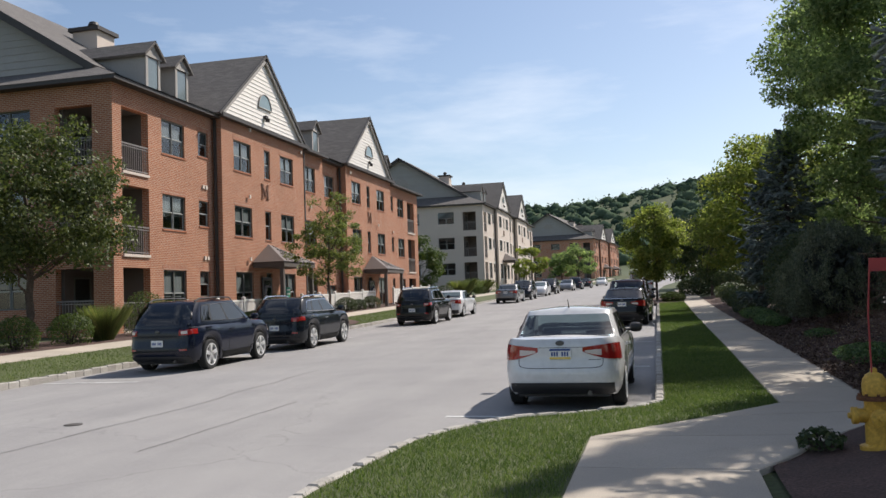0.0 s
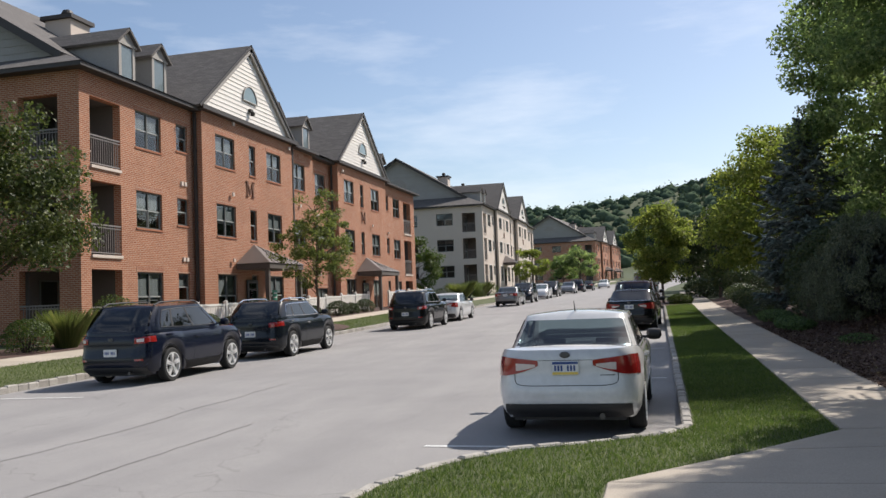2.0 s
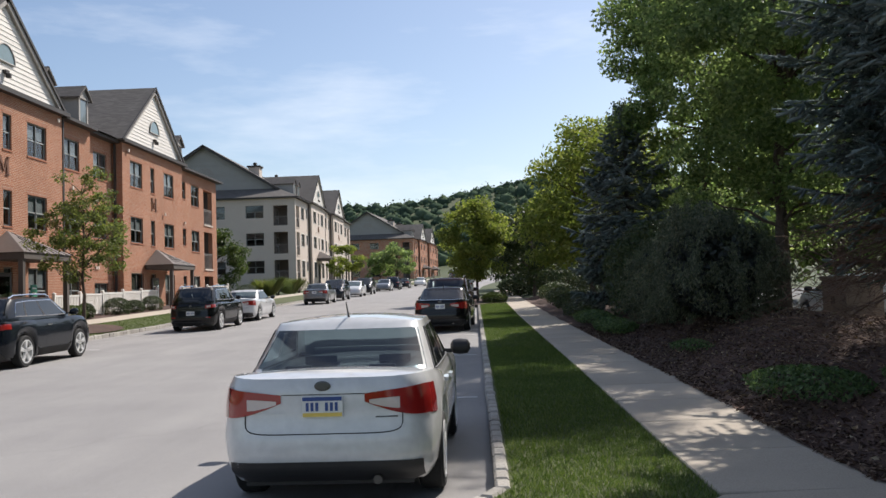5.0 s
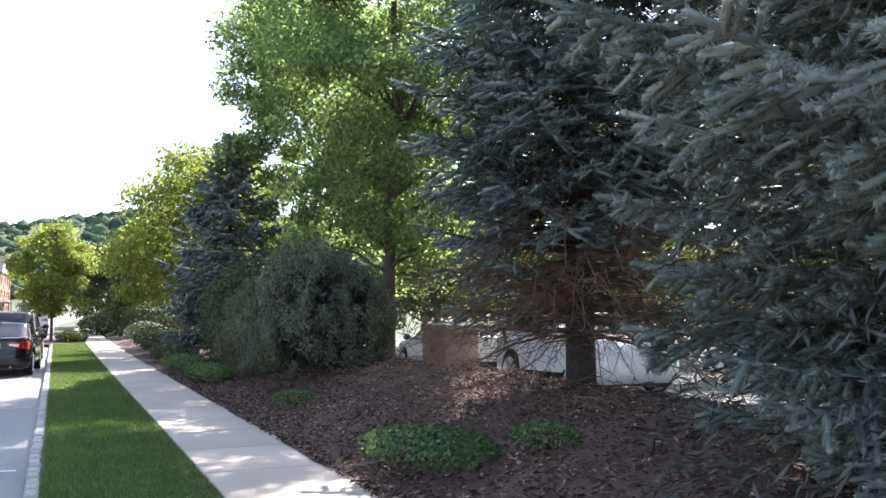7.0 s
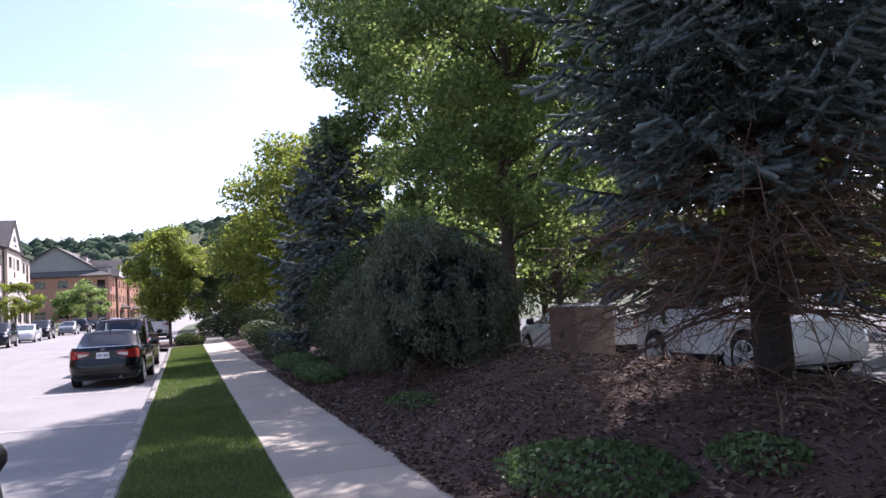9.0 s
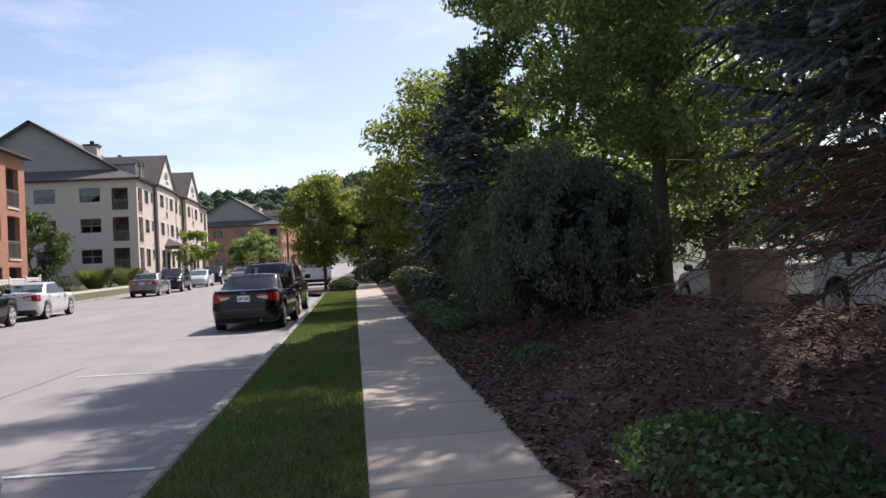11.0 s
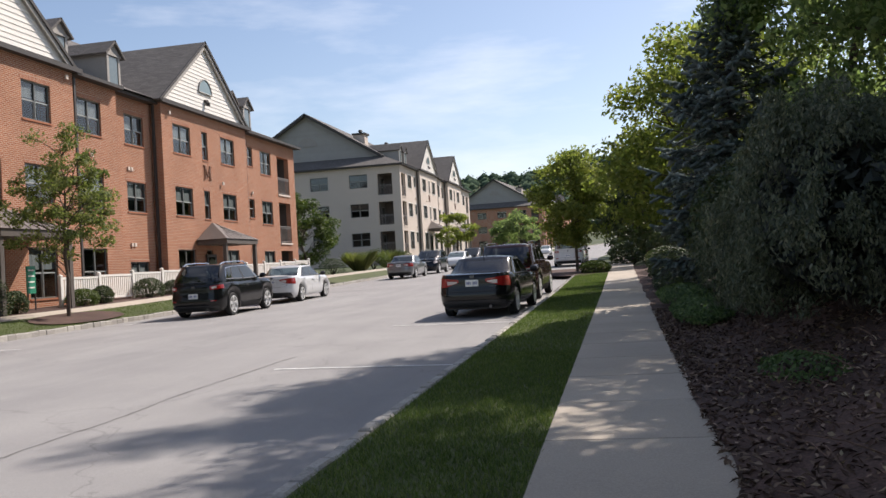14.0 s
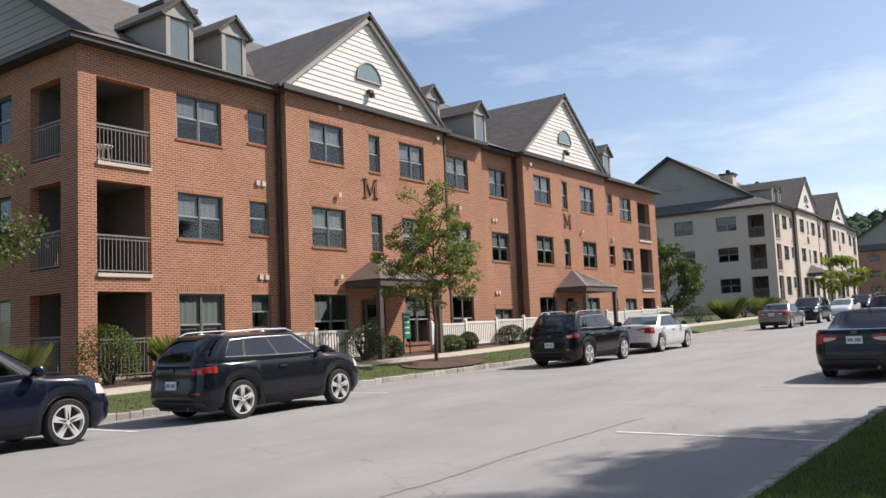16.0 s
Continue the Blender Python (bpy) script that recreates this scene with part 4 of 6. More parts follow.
        for pts in (((-0.34, 0.0), (-0.29, 0.0), (-0.29, 0.72), (-0.34, 0.72)), ((0.21, 0.0), (0.34, 0.0), (0.34, 0.72), (0.21, 0.72)),
                    ((-0.36, 0.72), (-0.02, 0.12), (0.03, 0.2), (-0.22, 0.72)), ((-0.02, 0.12), (0.03, 0.12), (0.3, 0.72), (0.22, 0.72)),
                    ((-0.43, 0.0), (-0.2, 0.0), (-0.2, 0.04), (-0.43, 0.04)), ((0.13, 0.0), (0.43, 0.0), (0.43, 0.04), (0.13, 0.04)),
                    ((-0.45, 0.68), (-0.3, 0.68), (-0.3, 0.72), (-0.45, 0.72)), ((0.25, 0.68), (0.43, 0.68), (0.43, 0.72), (0.25, 0.72))):
            prism(bm, [(0.44, yc - 0.05 + u, 6.72 + z) for u, z in pts], (0.03, 0, 0))
        part("letter", bm, M["bronze"], root, "bronze wall letter")
    # dormers
    for yd in (4.0, 6.2, 17.5, 21.3, 33.3, 35.4):
        bm = bmesh.new()
        box(bm, -4.6, -0.9, yd - 0.52, yd + 0.52, 10.2, 12.0)
        d = part("dormer", bm, M["siding_grey"], root, "small grey roof dormer")
        bm = bmesh.new()
        gable_roof(bm, yd, 0.78, -0.68, -5.2, 11.92, 12.62, 0.09)
        part("dormer_roof", bm, M["shingle"], d)
        bm = bmesh.new()
        prism(bm, [(-0.88, yd - 0.6, 12.0), (-0.88, yd + 0.6, 12.0), (-0.88, yd, 12.5)], (0.05, 0, 0))
        box(bm, -0.89, -0.8, yd - 0.62, yd + 0.62, 11.9, 12.0)
        box(bm, -0.89, -0.83, yd - 0.52, yd - 0.36, 10.3, 11.9)
        box(bm, -0.89, -0.83, yd + 0.36, yd + 0.52, 10.3, 11.9)
        part("dormer_trim", bm, M["trim_grey"], d)
        bm = bmesh.new()
        box(bm, -0.88, -0.86, yd - 0.34, yd + 0.34, 10.6, 11.85)
        part("pane", bm, plain("dormer_glass", (0.16, 0.2, 0.21), 0.08), d)
    for yk in (7.6, 18.5):
        bm = bmesh.new()
        box(bm, -6.9, -5.6, yk - 0.65, yk + 0.65, 12.0, 14.5)
        c = part("chimney", bm, M["stucco"], root, "cream rendered chimney with a dark cap")
        bm = bmesh.new()
        box(bm, -7.05, -5.45, yk - 0.8, yk + 0.8, 14.502, 14.68)
        part("cap", bm, M["trim_dark"], c)
        bm = bmesh.new()
        lathe(bm, [(0.2, 14.68), (0.2, 14.9), (0.27, 14.95), (0.2, 15.1), (0.05, 15.16)], 12, Matrix.Translation((-6.25, yk, 0)))
        part("flue", bm, M["trim_dark"], c)
    for yp, xp in ((7.2, 0.1), (22.9, 0.0), (32.4, 0.22), (16.5, 0.35)):
        bm = bmesh.new()
        box(bm, xp, xp + 0.1, yp - 0.06, yp + 0.06, bottom, 9.86)
        for zz in (2.2, 5.2, 8.2):
            box(bm, xp - 0.01, xp + 0.108, yp - 0.075, yp + 0.075, zz, zz + 0.05)
        part("downspout", bm, M["trim_dark"], root)
    # small wall vents in pairs
    bm = bmesh.new()
    box(bm, 0, 0.06, -0.075, 0.075, -0.08, 0.08)
    vent = mesh_of("vent", bm, M["stucco"])
    for yv, zv, x in ((6.35, 6.75, 0.0), (6.6, 6.75, 0.0), (6.4, 3.65, 0.0), (6.65, 3.65, 0.0), (9.75, 6.65, 0.5), (9.7, 3.7, 0.5), (9.9, 9.85, 0.5), (15.9, 9.7, 0.5), (17.6, 6.9, 0.3), (20.9, 6.7, -0.12), (21.15, 6.7, -0.12), (20.9, 3.3, -0.12), (21.15, 3.3, -0.12), (28.9, 6.65, 0.5), (33.4, 6.5, 0.15), (23.6, 9.6, 0.5)):
        piece("vent", vent, root, x, yv, zv)
    return root


building("apartment_building", (-18.6, 27.13, 0.0), M["brick"], "three-storey red brick apartment block with grey shingle roofs and white gables", M["siding_white"], 3)
building("apartment_building", (-19.3, 99.0, 2.4), M["stucco"], "three-storey cream apartment block with grey shingle roofs", M["siding_white"], 4)
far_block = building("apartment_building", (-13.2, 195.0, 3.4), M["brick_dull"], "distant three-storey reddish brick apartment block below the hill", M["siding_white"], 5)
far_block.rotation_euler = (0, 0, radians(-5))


# ---- vehicles ----
def lerp_table(v, table):
    return float(np.interp(v, [a for a, _ in table], [b for _, b in table]))


WIDTH_V = [(0, 0.90), (0.12, 0.96), (0.45, 1.0), (0.75, 0.985), (0.92, 0.955), (1, 0.92)]
SPECS = {
    "sedan": dict(L=4.62, W=1.78, H=1.455, wb=2.67, rear_axle=-1.30, wr=0.325, belt=0.93,
                  top=[(-2.31, 1.035), (-2.1, 1.055), (-1.55, 1.03), (-0.9, 0.96), (0.95, 0.96), (1.5, 0.93), (2.0, 0.80), (2.31, 0.68)],
                  base=(1.25, -1.8), roof=(0.28, -0.92), roof_w=0.69, rails=False, wagon=False),
    "suv": dict(L=4.56, W=1.87, H=1.66, wb=2.70, rear_axle=-1.32, wr=0.37, belt=1.11,
                top=[(-2.33, 1.05), (-2.05, 1.10), (0.95, 1.10), (1.4, 1.09), (1.95, 1.05), (2.2, 0.985), (2.33, 0.88)],
                base=(1.27, -2.2), roof=(0.38, -1.74), roof_w=0.73, rails=True, wagon=True),
    "van": dict(L=5.6, W=2.0, H=2.15, wb=3.5, rear_axle=-1.75, wr=0.36, belt=1.15,
                top=[(-2.8, 1.15), (1.6, 1.15), (2.2, 1.08), (2.8, 0.85)],
                base=(2.0, -2.78), roof=(1.2, -2.7), roof_w=0.80, rails=False, wagon=True),
}
WHEELS = {}


def wheel_meshes(r, alloy):
    key = (r, alloy)
    if key not in WHEELS:
        turn = Matrix.Rotation(math.pi / 2, 4, "Y")
        bm = bmesh.new()
        lathe(bm, [(r * 0.7, -0.1), (r * 0.93, -0.105), (r, -0.08), (r, 0.08), (r * 0.93, 0.105), (r * 0.7, 0.1), (r * 0.7, -0.1)], 28, turn, False)
        tyre = mesh_of("wheel", bm, M["tyre"], True)
        bm = bmesh.new()
        for side in (1, -1):
            lathe(bm, [(r * 0.735, side * 0.085), (r * 0.735, side * 0.108), (r * 0.68, side * 0.108), (r * 0.66, side * 0.03)], 28, turn, False)
            lathe(bm, [(r * 0.17, side * 0.04), (r * 0.17, side * 0.092), (r * 0.1, side * 0.1)], 14, turn)
            for k in range(5):
                for off in (-0.11, 0.11):
                    a = 2 * math.pi * k / 5 + off
                    m = Matrix.Rotation(a, 4, "X")
                    box(bm, side * 0.075 - 0.02, side * 0.085 + 0.02, -0.023, 0.023, r * 0.1, r * 0.69, m)
        rim = mesh_of("rim", bm, M[alloy], True)
        bm = bmesh.new()
        for side in (1, -1):
            lathe(bm, [(r * 0.65, side * 0.03), (r * 0.65, side * 0.034), (0.02, side * 0.034)], 20, turn)
        disc = mesh_of("brake_disc", bm, M["plastic"])
        WHEELS[key] = (tyre, rim, disc)
    return WHEELS[key]


def car(name, kind, paint, x, rear_y, label, face=1, alloy="alloy", plate="plate_white", light="split", stretch=1.0, wider=1.0, zoff=0.0, lift=None, yaw=0.0, trim=None):
    """A parked car that looks along the street (face 1: away down the road, -1: the other way)."""
    s = SPECS[kind]
    L, W, H = s["L"] * stretch, s["W"] * wider, s["H"] + zoff
    half, hw = L / 2, W / 2
    yc = rear_y + half
    z0, z1 = rise(rear_y + 0.9), rise(rear_y + L - 0.9)
    root = thing(name, (x + bend(yc), yc, (z0 + z1) / 2 if lift is None else lift), label, "car", "parked cars")
    tilt = math.atan2(z1 - z0, L - 1.8) if lift is None else 0
    root.rotation_euler = (tilt, 0, yaw) if face == 1 else (-tilt, 0, math.pi + yaw)
    axles = (s["rear_axle"] * stretch, (s["rear_axle"] + s["wb"]) * stretch)
    wr = s["wr"]
    arch = wr + 0.06
    rear_in = [(0, 0.16), (0.1, 0.03), (0.3, 0.0), (0.45, 0.015), (0.62, 0.05), (0.9, 0.05), (1, 0.085)]
    front_in = [(0, 0.12), (0.15, 0.02), (0.4, 0.0), (0.7, 0.06), (0.9, 0.16), (1, 0.3)]

    def ztop(y):
        return lerp_table(y / stretch, s["top"])

    def zlow(y):
        z = 0.22
        for a in axles:
            d = abs(y - a)
            if d < arch:
                z = max(z, wr + math.sqrt(arch * arch - d * d) * 0.98)
        k = max(0.0, abs(y) - half + 0.35)
        return min(z + k * 0.15, ztop(y) - 0.12)

    N = 7.0

    def body(y, v):
        w = hw * lerp_table(v, WIDTH_V)
        yf, yr = half - lerp_table(v, front_in), -half + lerp_table(v, rear_in)
        m, e = (yf + yr) / 2, (yf - yr) / 2
        q = max(-1.0, min(1.0, (y - m) / e))
        return w * (1 - abs(q) ** N) ** (1 / N), zlow(y) + v * (ztop(y) - zlow(y))

    def end(xx, v, back=True):
        w = hw * lerp_table(v, WIDTH_V)
        yf, yr = half - lerp_table(v, front_in), -half + lerp_table(v, rear_in)
        m, e = (yf + yr) / 2, (yf - yr) / 2
        y = m + (-e if back else e) * (1 - abs(xx / w) ** N) ** (1 / N)
        return y, zlow(y) + v * (ztop(y) - zlow(y))

    def ring(v):
        w = hw * lerp_table(v, WIDTH_V)
        yf, yr = half - lerp_table(v, front_in), -half + lerp_table(v, rear_in)
        m, e = (yf + yr) / 2, (yf - yr) / 2
        c = (1 - 0.9 ** N) ** (1 / N)
        ys = [m + e * t for t in np.linspace(-0.9, 0.9, 74)]
        xs = [w * c * t for t in np.linspace(-1, 1, 15)][1:-1]
        out = []
        for y in ys:
            xx, z = body(y, v)
            out.append((xx, y, z))
        for xx in xs[::-1]:
            y, z = end(xx, v, False)
            out.append((xx, y, z))
        for y in ys[::-1]:
            xx, z = body(y, v)
            out.append((-xx, y, z))
        for xx in xs:
            y, z = end(xx, v)
            out.append((xx, y, z))
        return out

    bm = bmesh.new()
    rings = [[bm.verts.new(p) for p in ring(v)] for v in (0, 0.06, 0.14, 0.3, 0.45, 0.6, 0.75, 0.86, 0.93, 0.98, 1.0)]
    for a, b in zip(rings, rings[1:]):
        k = len(a)
        for i in range(k):
            bm.faces.new((a[i], a[(i + 1) % k], b[(i + 1) % k], b[i]))
    top = rings[-1]
    cols = []
    for i in range(74):
        r, l = top[i], top[74 + 13 + 73 - i]
        row = [r]
        for t in (0.75, 0.5, 0.25, 0, -0.25, -0.5, -0.75):
            xx = r.co.x * t
            row.append(bm.verts.new((xx, r.co.y, r.co.z + 0.035 * (1 - t * t))))
        cols.append(row + [l])
    for a, b in zip(cols, cols[1:]):
        for j in range(8):
            bm.faces.new((a[j], a[j + 1], b[j + 1], b[j]))
    front = [cols[-1][0]] + top[74:87] + [cols[-1][8]]
    bm.faces.new(front + cols[-1][7:0:-1])
    rear = [cols[0][8]] + top[74 + 13 + 74:] + [cols[0][0]]
    bm.faces.new(rear + cols[0][1:8])
    shell = part("body", bm, M[paint], root, smooth=True)
    bm = bmesh.new()
    box(bm, -hw * 0.74, hw * 0.74, -half + 0.25, half - 0.25, 0.2, 0.72)
    part("underbody", bm, M["plastic"], root)

    # cabin
    bf, br, rf, rr = s["base"][0] * stretch, s["base"][1] * stretch, s["roof"][0] * stretch, s["roof"][1] * stretch
    zb, zr = s["belt"], H - 0.055
    wb_, wt = hw * 0.935, hw * (s["roof_w"] + 0.06)
    NC = 6.0

    def cab(h):
        k = h ** 0.85
        return wb_ + (wt - wb_) * h, bf + (rf - bf) * h, br + (rr - br) * (k if not s["wagon"] else h ** 1.5)

    def cside(y, h):
        w, f, r = cab(h)
        q = max(-1.0, min(1.0, (y - (f + r) / 2) / ((f - r) / 2)))
        return w * (1 - abs(q) ** NC) ** (1 / NC), zb + h * (zr - zb)

    def cend(xx, h, back):
        w, f, r = cab(h)
        e = (f - r) / 2
        return (f + r) / 2 + (-e if back else e) * (1 - abs(xx / w) ** NC) ** (1 / NC), zb + h * (zr - zb)

    c = (1 - 0.88 ** NC) ** (1 / NC)

    def cring(h):
        w, f, r = cab(h)
        m, e = (f + r) / 2, (f - r) / 2
        ys = [m + e * t for t in np.linspace(-0.88, 0.88, 40)]
        xs = [w * c * t for t in np.linspace(-1, 1, 17)][1:-1]
        out = [(cside(y, h)[0], y) for y in ys] + [(xx, cend(xx, h, False)[0]) for xx in xs[::-1]]
        out += [(-cside(y, h)[0], y) for y in ys[::-1]] + [(xx, cend(xx, h, True)[0]) for xx in xs]
        return [(a, b, zb + h * (zr - zb) - (0.05 if h == 0 else 0)) for a, b in out]

    # side glass runs between pillars, given as parts of the cabin's length from its front
    lights = [(0.16, 0.44), (0.465, 0.69), (0.715, 0.83)] if s["wagon"] else [(0.17, 0.46), (0.485, 0.74), (0.755, 0.83)]
    if kind == "van":
        lights = [(0.1, 0.3)]
    hs = [0, 0.06, 0.12, 0.25, 0.4, 0.55, 0.7, 0.8, 0.88, 0.95, 1.0]
    bm = bmesh.new()
    raw = [cring(h) for h in hs]
    rv = [[bm.verts.new(p) for p in r] for r in raw]
    k = len(rv[0])

    def is_glass(p, h):
        if not 0.26 < h < 0.86:
            return False
        w, f, r = cab(h)
        t = (f - p[1]) / (f - r)
        if 0.06 < t < 0.94 and abs(p[0]) > w * 0.8:
            return any(a < t < b for a, b in lights)
        return abs(p[0]) < w * 0.9 and (t < 0.08 or (t > 0.92 and kind != "van"))

    for j in range(len(hs) - 1):
        for i in range(k):
            q = (rv[j][i], rv[j][(i + 1) % k], rv[j + 1][(i + 1) % k], rv[j + 1][i])
            mid = sum((v.co for v in q), Vector()) / 4
            if not is_glass(mid, (hs[j] + hs[j + 1]) / 2):
                bm.faces.new(q)
    t_ring = rv[-1]
    prev = None
    for i in range(40):
        a, b = t_ring[i], t_ring[40 + 15 + 39 - i]
        q = (a.co.y - (rf + rr) / 2) / ((rf - rr) / 2)
        row = [a] + [bm.verts.new((a.co.x * t, a.co.y, zr + 0.055 * (1 - t * t) * (1 - 0.3 * q * q))) for t in (0.7, 0.35, 0, -0.35, -0.7)] + [b]
        if prev:
            for j in range(6):
                bm.faces.new((prev[j], prev[j + 1], row[j + 1], row[j]))
        else:
            first = row
        prev = row
    bm.faces.new([prev[0]] + t_ring[40:55] + [prev[6]] + prev[5:0:-1])
    bm.faces.new([first[6]] + t_ring[40 + 15 + 40:] + [first[0]] + first[1:6])
    part("roof", bm, M[paint], root, smooth=True)

    def patch(name_, rows, material, label_="", flip=False):
        b2 = bmesh.new()
        grid(b2, rows)
        b2.normal_update()
        mid = sum((f.calc_center_median() for f in b2.faces), Vector()) / len(b2.faces)
        if sum((f.normal for f in b2.faces), Vector()).dot(mid - Vector((0, 0, 0.6))) < 0:
            bmesh.ops.reverse_faces(b2, faces=b2.faces)
        ob = part(name_, b2, M[material], root, label_, smooth=True, normals=False)
        return ob

    def side_rows(sx, a, b, off, k=8):
        """A stretch of the side glass; its lower edge climbs towards the tail."""
        rows = []
        for q in (0, 0.25, 0.5, 0.75, 1.0):
            row = []
            for t in span(a, b, k):
                lo = 0.11 + (0.16 if s["wagon"] else 0.08) * max(0.0, t - 0.4)
                hi = 0.89 - (0.25 if s["wagon"] else 0.12) * max(0.0, t - 0.62)
                h = lo + (hi - lo) * q
                w, f, r = cab(h)
                y = f - (f - r) * t
                row.append((sx * (cside(y, h)[0] + off), y, cside(y, h)[1]))
            rows.append(row)
        return rows

    for sx in (1, -1):
        for a, b in lights:
            patch("side_window", side_rows(sx, a - 0.006, b + 0.006, 0.002), "car_glass").visible_shadow = False
        for (_, a), (b, _) in zip(lights, lights[1:]):
            patch("window_pillar", side_rows(sx, a + 0.002, b - 0.002, 0.005, 2), "plastic")
        edge = side_rows(sx, lights[0][0] - 0.012, lights[-1][1] + 0.012, 0.004, 20)
        b2 = bmesh.new()
        tube(b2, edge[0] + [r[-1] for r in edge[1:-1]] + edge[-1][::-1] + [r[0] for r in edge[-2::-1]], 0.012 if trim else 0.009, 5)
        part("window_trim", b2, M["chrome" if trim else "plastic"], root)
    for back, nm in ((False, "windscreen"), (True, "rear_window")):
        rows = []
        for h in (0.07, 0.3, 0.5, 0.7, 0.885):
            w = cab(h)[0] * (0.93 if not (back and s["wagon"]) else 0.88)
            sg = -0.004 if back else 0.004
            rows.append([(xx, cend(xx, h, back)[0] + sg, cend(xx, h, back)[1]) for xx in span(-w, w, 14)])
        patch(nm, rows, "car_glass_clear" if kind == "sedan" or not back else "car_glass").visible_shadow = False
    # seats behind the glass
    for sy in ((0.2, -0.75) if kind != "van" else (1.2,)):
        for sx in (-0.36, 0.36):
            b2 = bmesh.new()
            if sy < 0:
                box(b2, sx - 0.34, sx + 0.34, sy - 0.55, sy - 0.4, zb - 0.3, zb + 0.03)
                box(b2, sx - 0.11, sx + 0.11, sy - 0.52, sy - 0.44, zb + 0.035, zb + 0.13)
                part("seat", b2, M["seat"], root)
                continue
            box(b2, sx - 0.25, sx + 0.25, sy - 0.5, sy - 0.38, 0.5, zb + 0.02)
            box(b2, sx - 0.15, sx + 0.15, sy - 0.48, sy - 0.4, zb + 0.022, zb + 0.12)
            part("seat", b2, M["seat"], root)
    b2 = bmesh.new()
    box(b2, -wb_ * 0.93, wb_ * 0.93, br + 0.12, bf - 0.1, zb - 0.05, zb - 0.03)
    part("parcel_shelf", b2, M["plastic"], root)

    def on_rear(xa, xb, va, vb, material, nm, off=0.005, lab="", k=8, taper=0.0):
        def at(i, j):
            xx = xa + (xb - xa) * i / k
            sq = taper * (1 - i / k) ** 1.6
            v = va + (vb - va) * (sq * 0.75 + (1 - sq) * j / 5)
            y, z = end(xx, v)
            return (xx, y - off, z)
        return patch(nm, [[at(i, j) for i in range(k + 1)] for j in range(6)], material, lab)

    def on_side(sx, ya, yb, va, vb, material, nm, off=0.004, k=6, lab=""):
        return patch(nm, [[(sx * (body(y, v)[0] + off), y, body(y, v)[1]) for y in span(ya, yb, k)] for v in span(va, vb, 5)], material, lab)

    lim = hw * 0.86
    for sx in (1, -1):
        if kind == "sedan":
            on_rear(sx * hw * 0.36, sx * lim, 0.62, 0.9, "lamp_red", "tail_light", 0.008, "red rear lamp", 10, 0.72)
            on_rear(sx * hw * 0.4, sx * hw * 0.66, 0.7, 0.81, "lamp_clear", "reverse_light", 0.012, "", 8, 0.7)
        else:
            on_rear(sx * hw * 0.60, sx * lim, 0.78, 0.93, "lamp_red", "tail_light", 0.008, "red rear lamp")
            if light == "split":
                on_rear(sx * hw * 0.66, sx * hw * 0.8, 0.82, 0.9, "lamp_clear", "reverse_light", 0.012)
            on_rear(sx * hw * 0.62, sx * hw * 0.8, 0.33, 0.38, "lamp_red", "reflector", 0.006)
        ye = end(lim, 0.8)[0]
        on_side(sx, ye - 0.03, ye + 0.2, 0.62 if kind == "sedan" else 0.79, 0.9 if kind == "sedan" else 0.93, "lamp_red", "tail_light", 0.007)
        on_side(sx, half * 0.83, half * 0.955, 0.66, 0.86, "lamp_clear", "headlight", 0.006, lab="clear headlamp")
        for ys in ((bf - 0.25, (bf + br) / 2 + 0.04, br + 0.62) if kind != "van" else (bf - 0.3, bf - 1.3)):
            on_side(sx, ys - 0.004, ys + 0.004, 0.1, 0.99, "seam", "door_gap", 0.003, 1)
        if kind != "van":
            for ys in ((bf + br) / 2 + 0.2, br + 0.78):
                b2 = bmesh.new()
                xx, zz = body(ys, 0.82)
                box(b2, -0.014, 0.03, -0.1, 0.1, -0.018, 0.018, Matrix.Translation((sx * (xx + 0.008), ys, zz)))
                part("door_handle", b2, M["chrome"] if trim else M[paint], root)
        b2 = bmesh.new()
        my = bf - 0.42
        lathe(b2, [(0.03, -0.1), (0.075, -0.07), (0.085, 0.0), (0.075, 0.08), (0.03, 0.11)], 12,
              Matrix.Translation((sx * (hw * 0.93 + 0.13), my, zb + 0.1)) @ Matrix.Rotation(math.pi / 2, 4, "Y"))
        box(b2, -0.1, 0.1, -0.02, 0.02, -0.02, 0.02, Matrix.Translation((sx * (hw * 0.9 + 0.02), my, zb + 0.06)))
        part("wing_mirror", b2, M["plastic"] if kind == "sedan" else M[paint], root, smooth=True)
    on_rear(-hw * 0.84, hw * 0.84, 0.0, 0.2 if kind == "sedan" else 0.16, "plastic", "bumper_skirt", 0.006, k=16)
    if kind == "sedan":
        lid = []
        for q in span(0.0, 1.0, 24):
            a = math.pi * q
            xx = hw * 0.68 * math.copysign(abs(math.cos(a)) ** 0.28, math.cos(a))
            v = 0.7 - 0.23 * math.sin(a) ** 0.28
            y, z = end(xx, v)
            lid.append((xx, y - 0.001, z))
        b2 = bmesh.new()
        tube(b2, lid, 0.0042, 4)
        part("boot_gap", b2, M["seam"], root)
        on_rear(-hw * 0.36, hw * 0.36, 0.845, 0.853, "seam", "boot_recess", 0.003, k=12)
        on_rear(hw * 0.45, hw * 0.64, 0.615, 0.628, "dark_alloy", "badge_bar", 0.005, k=4)
        pv, badge_v = 0.735, 0.93
    else:
        on_rear(-hw * 0.78, hw * 0.78, 0.405, 0.412, "seam", "tailgate_gap", 0.004, k=16)
        pv, badge_v = (0.55, 0.9)
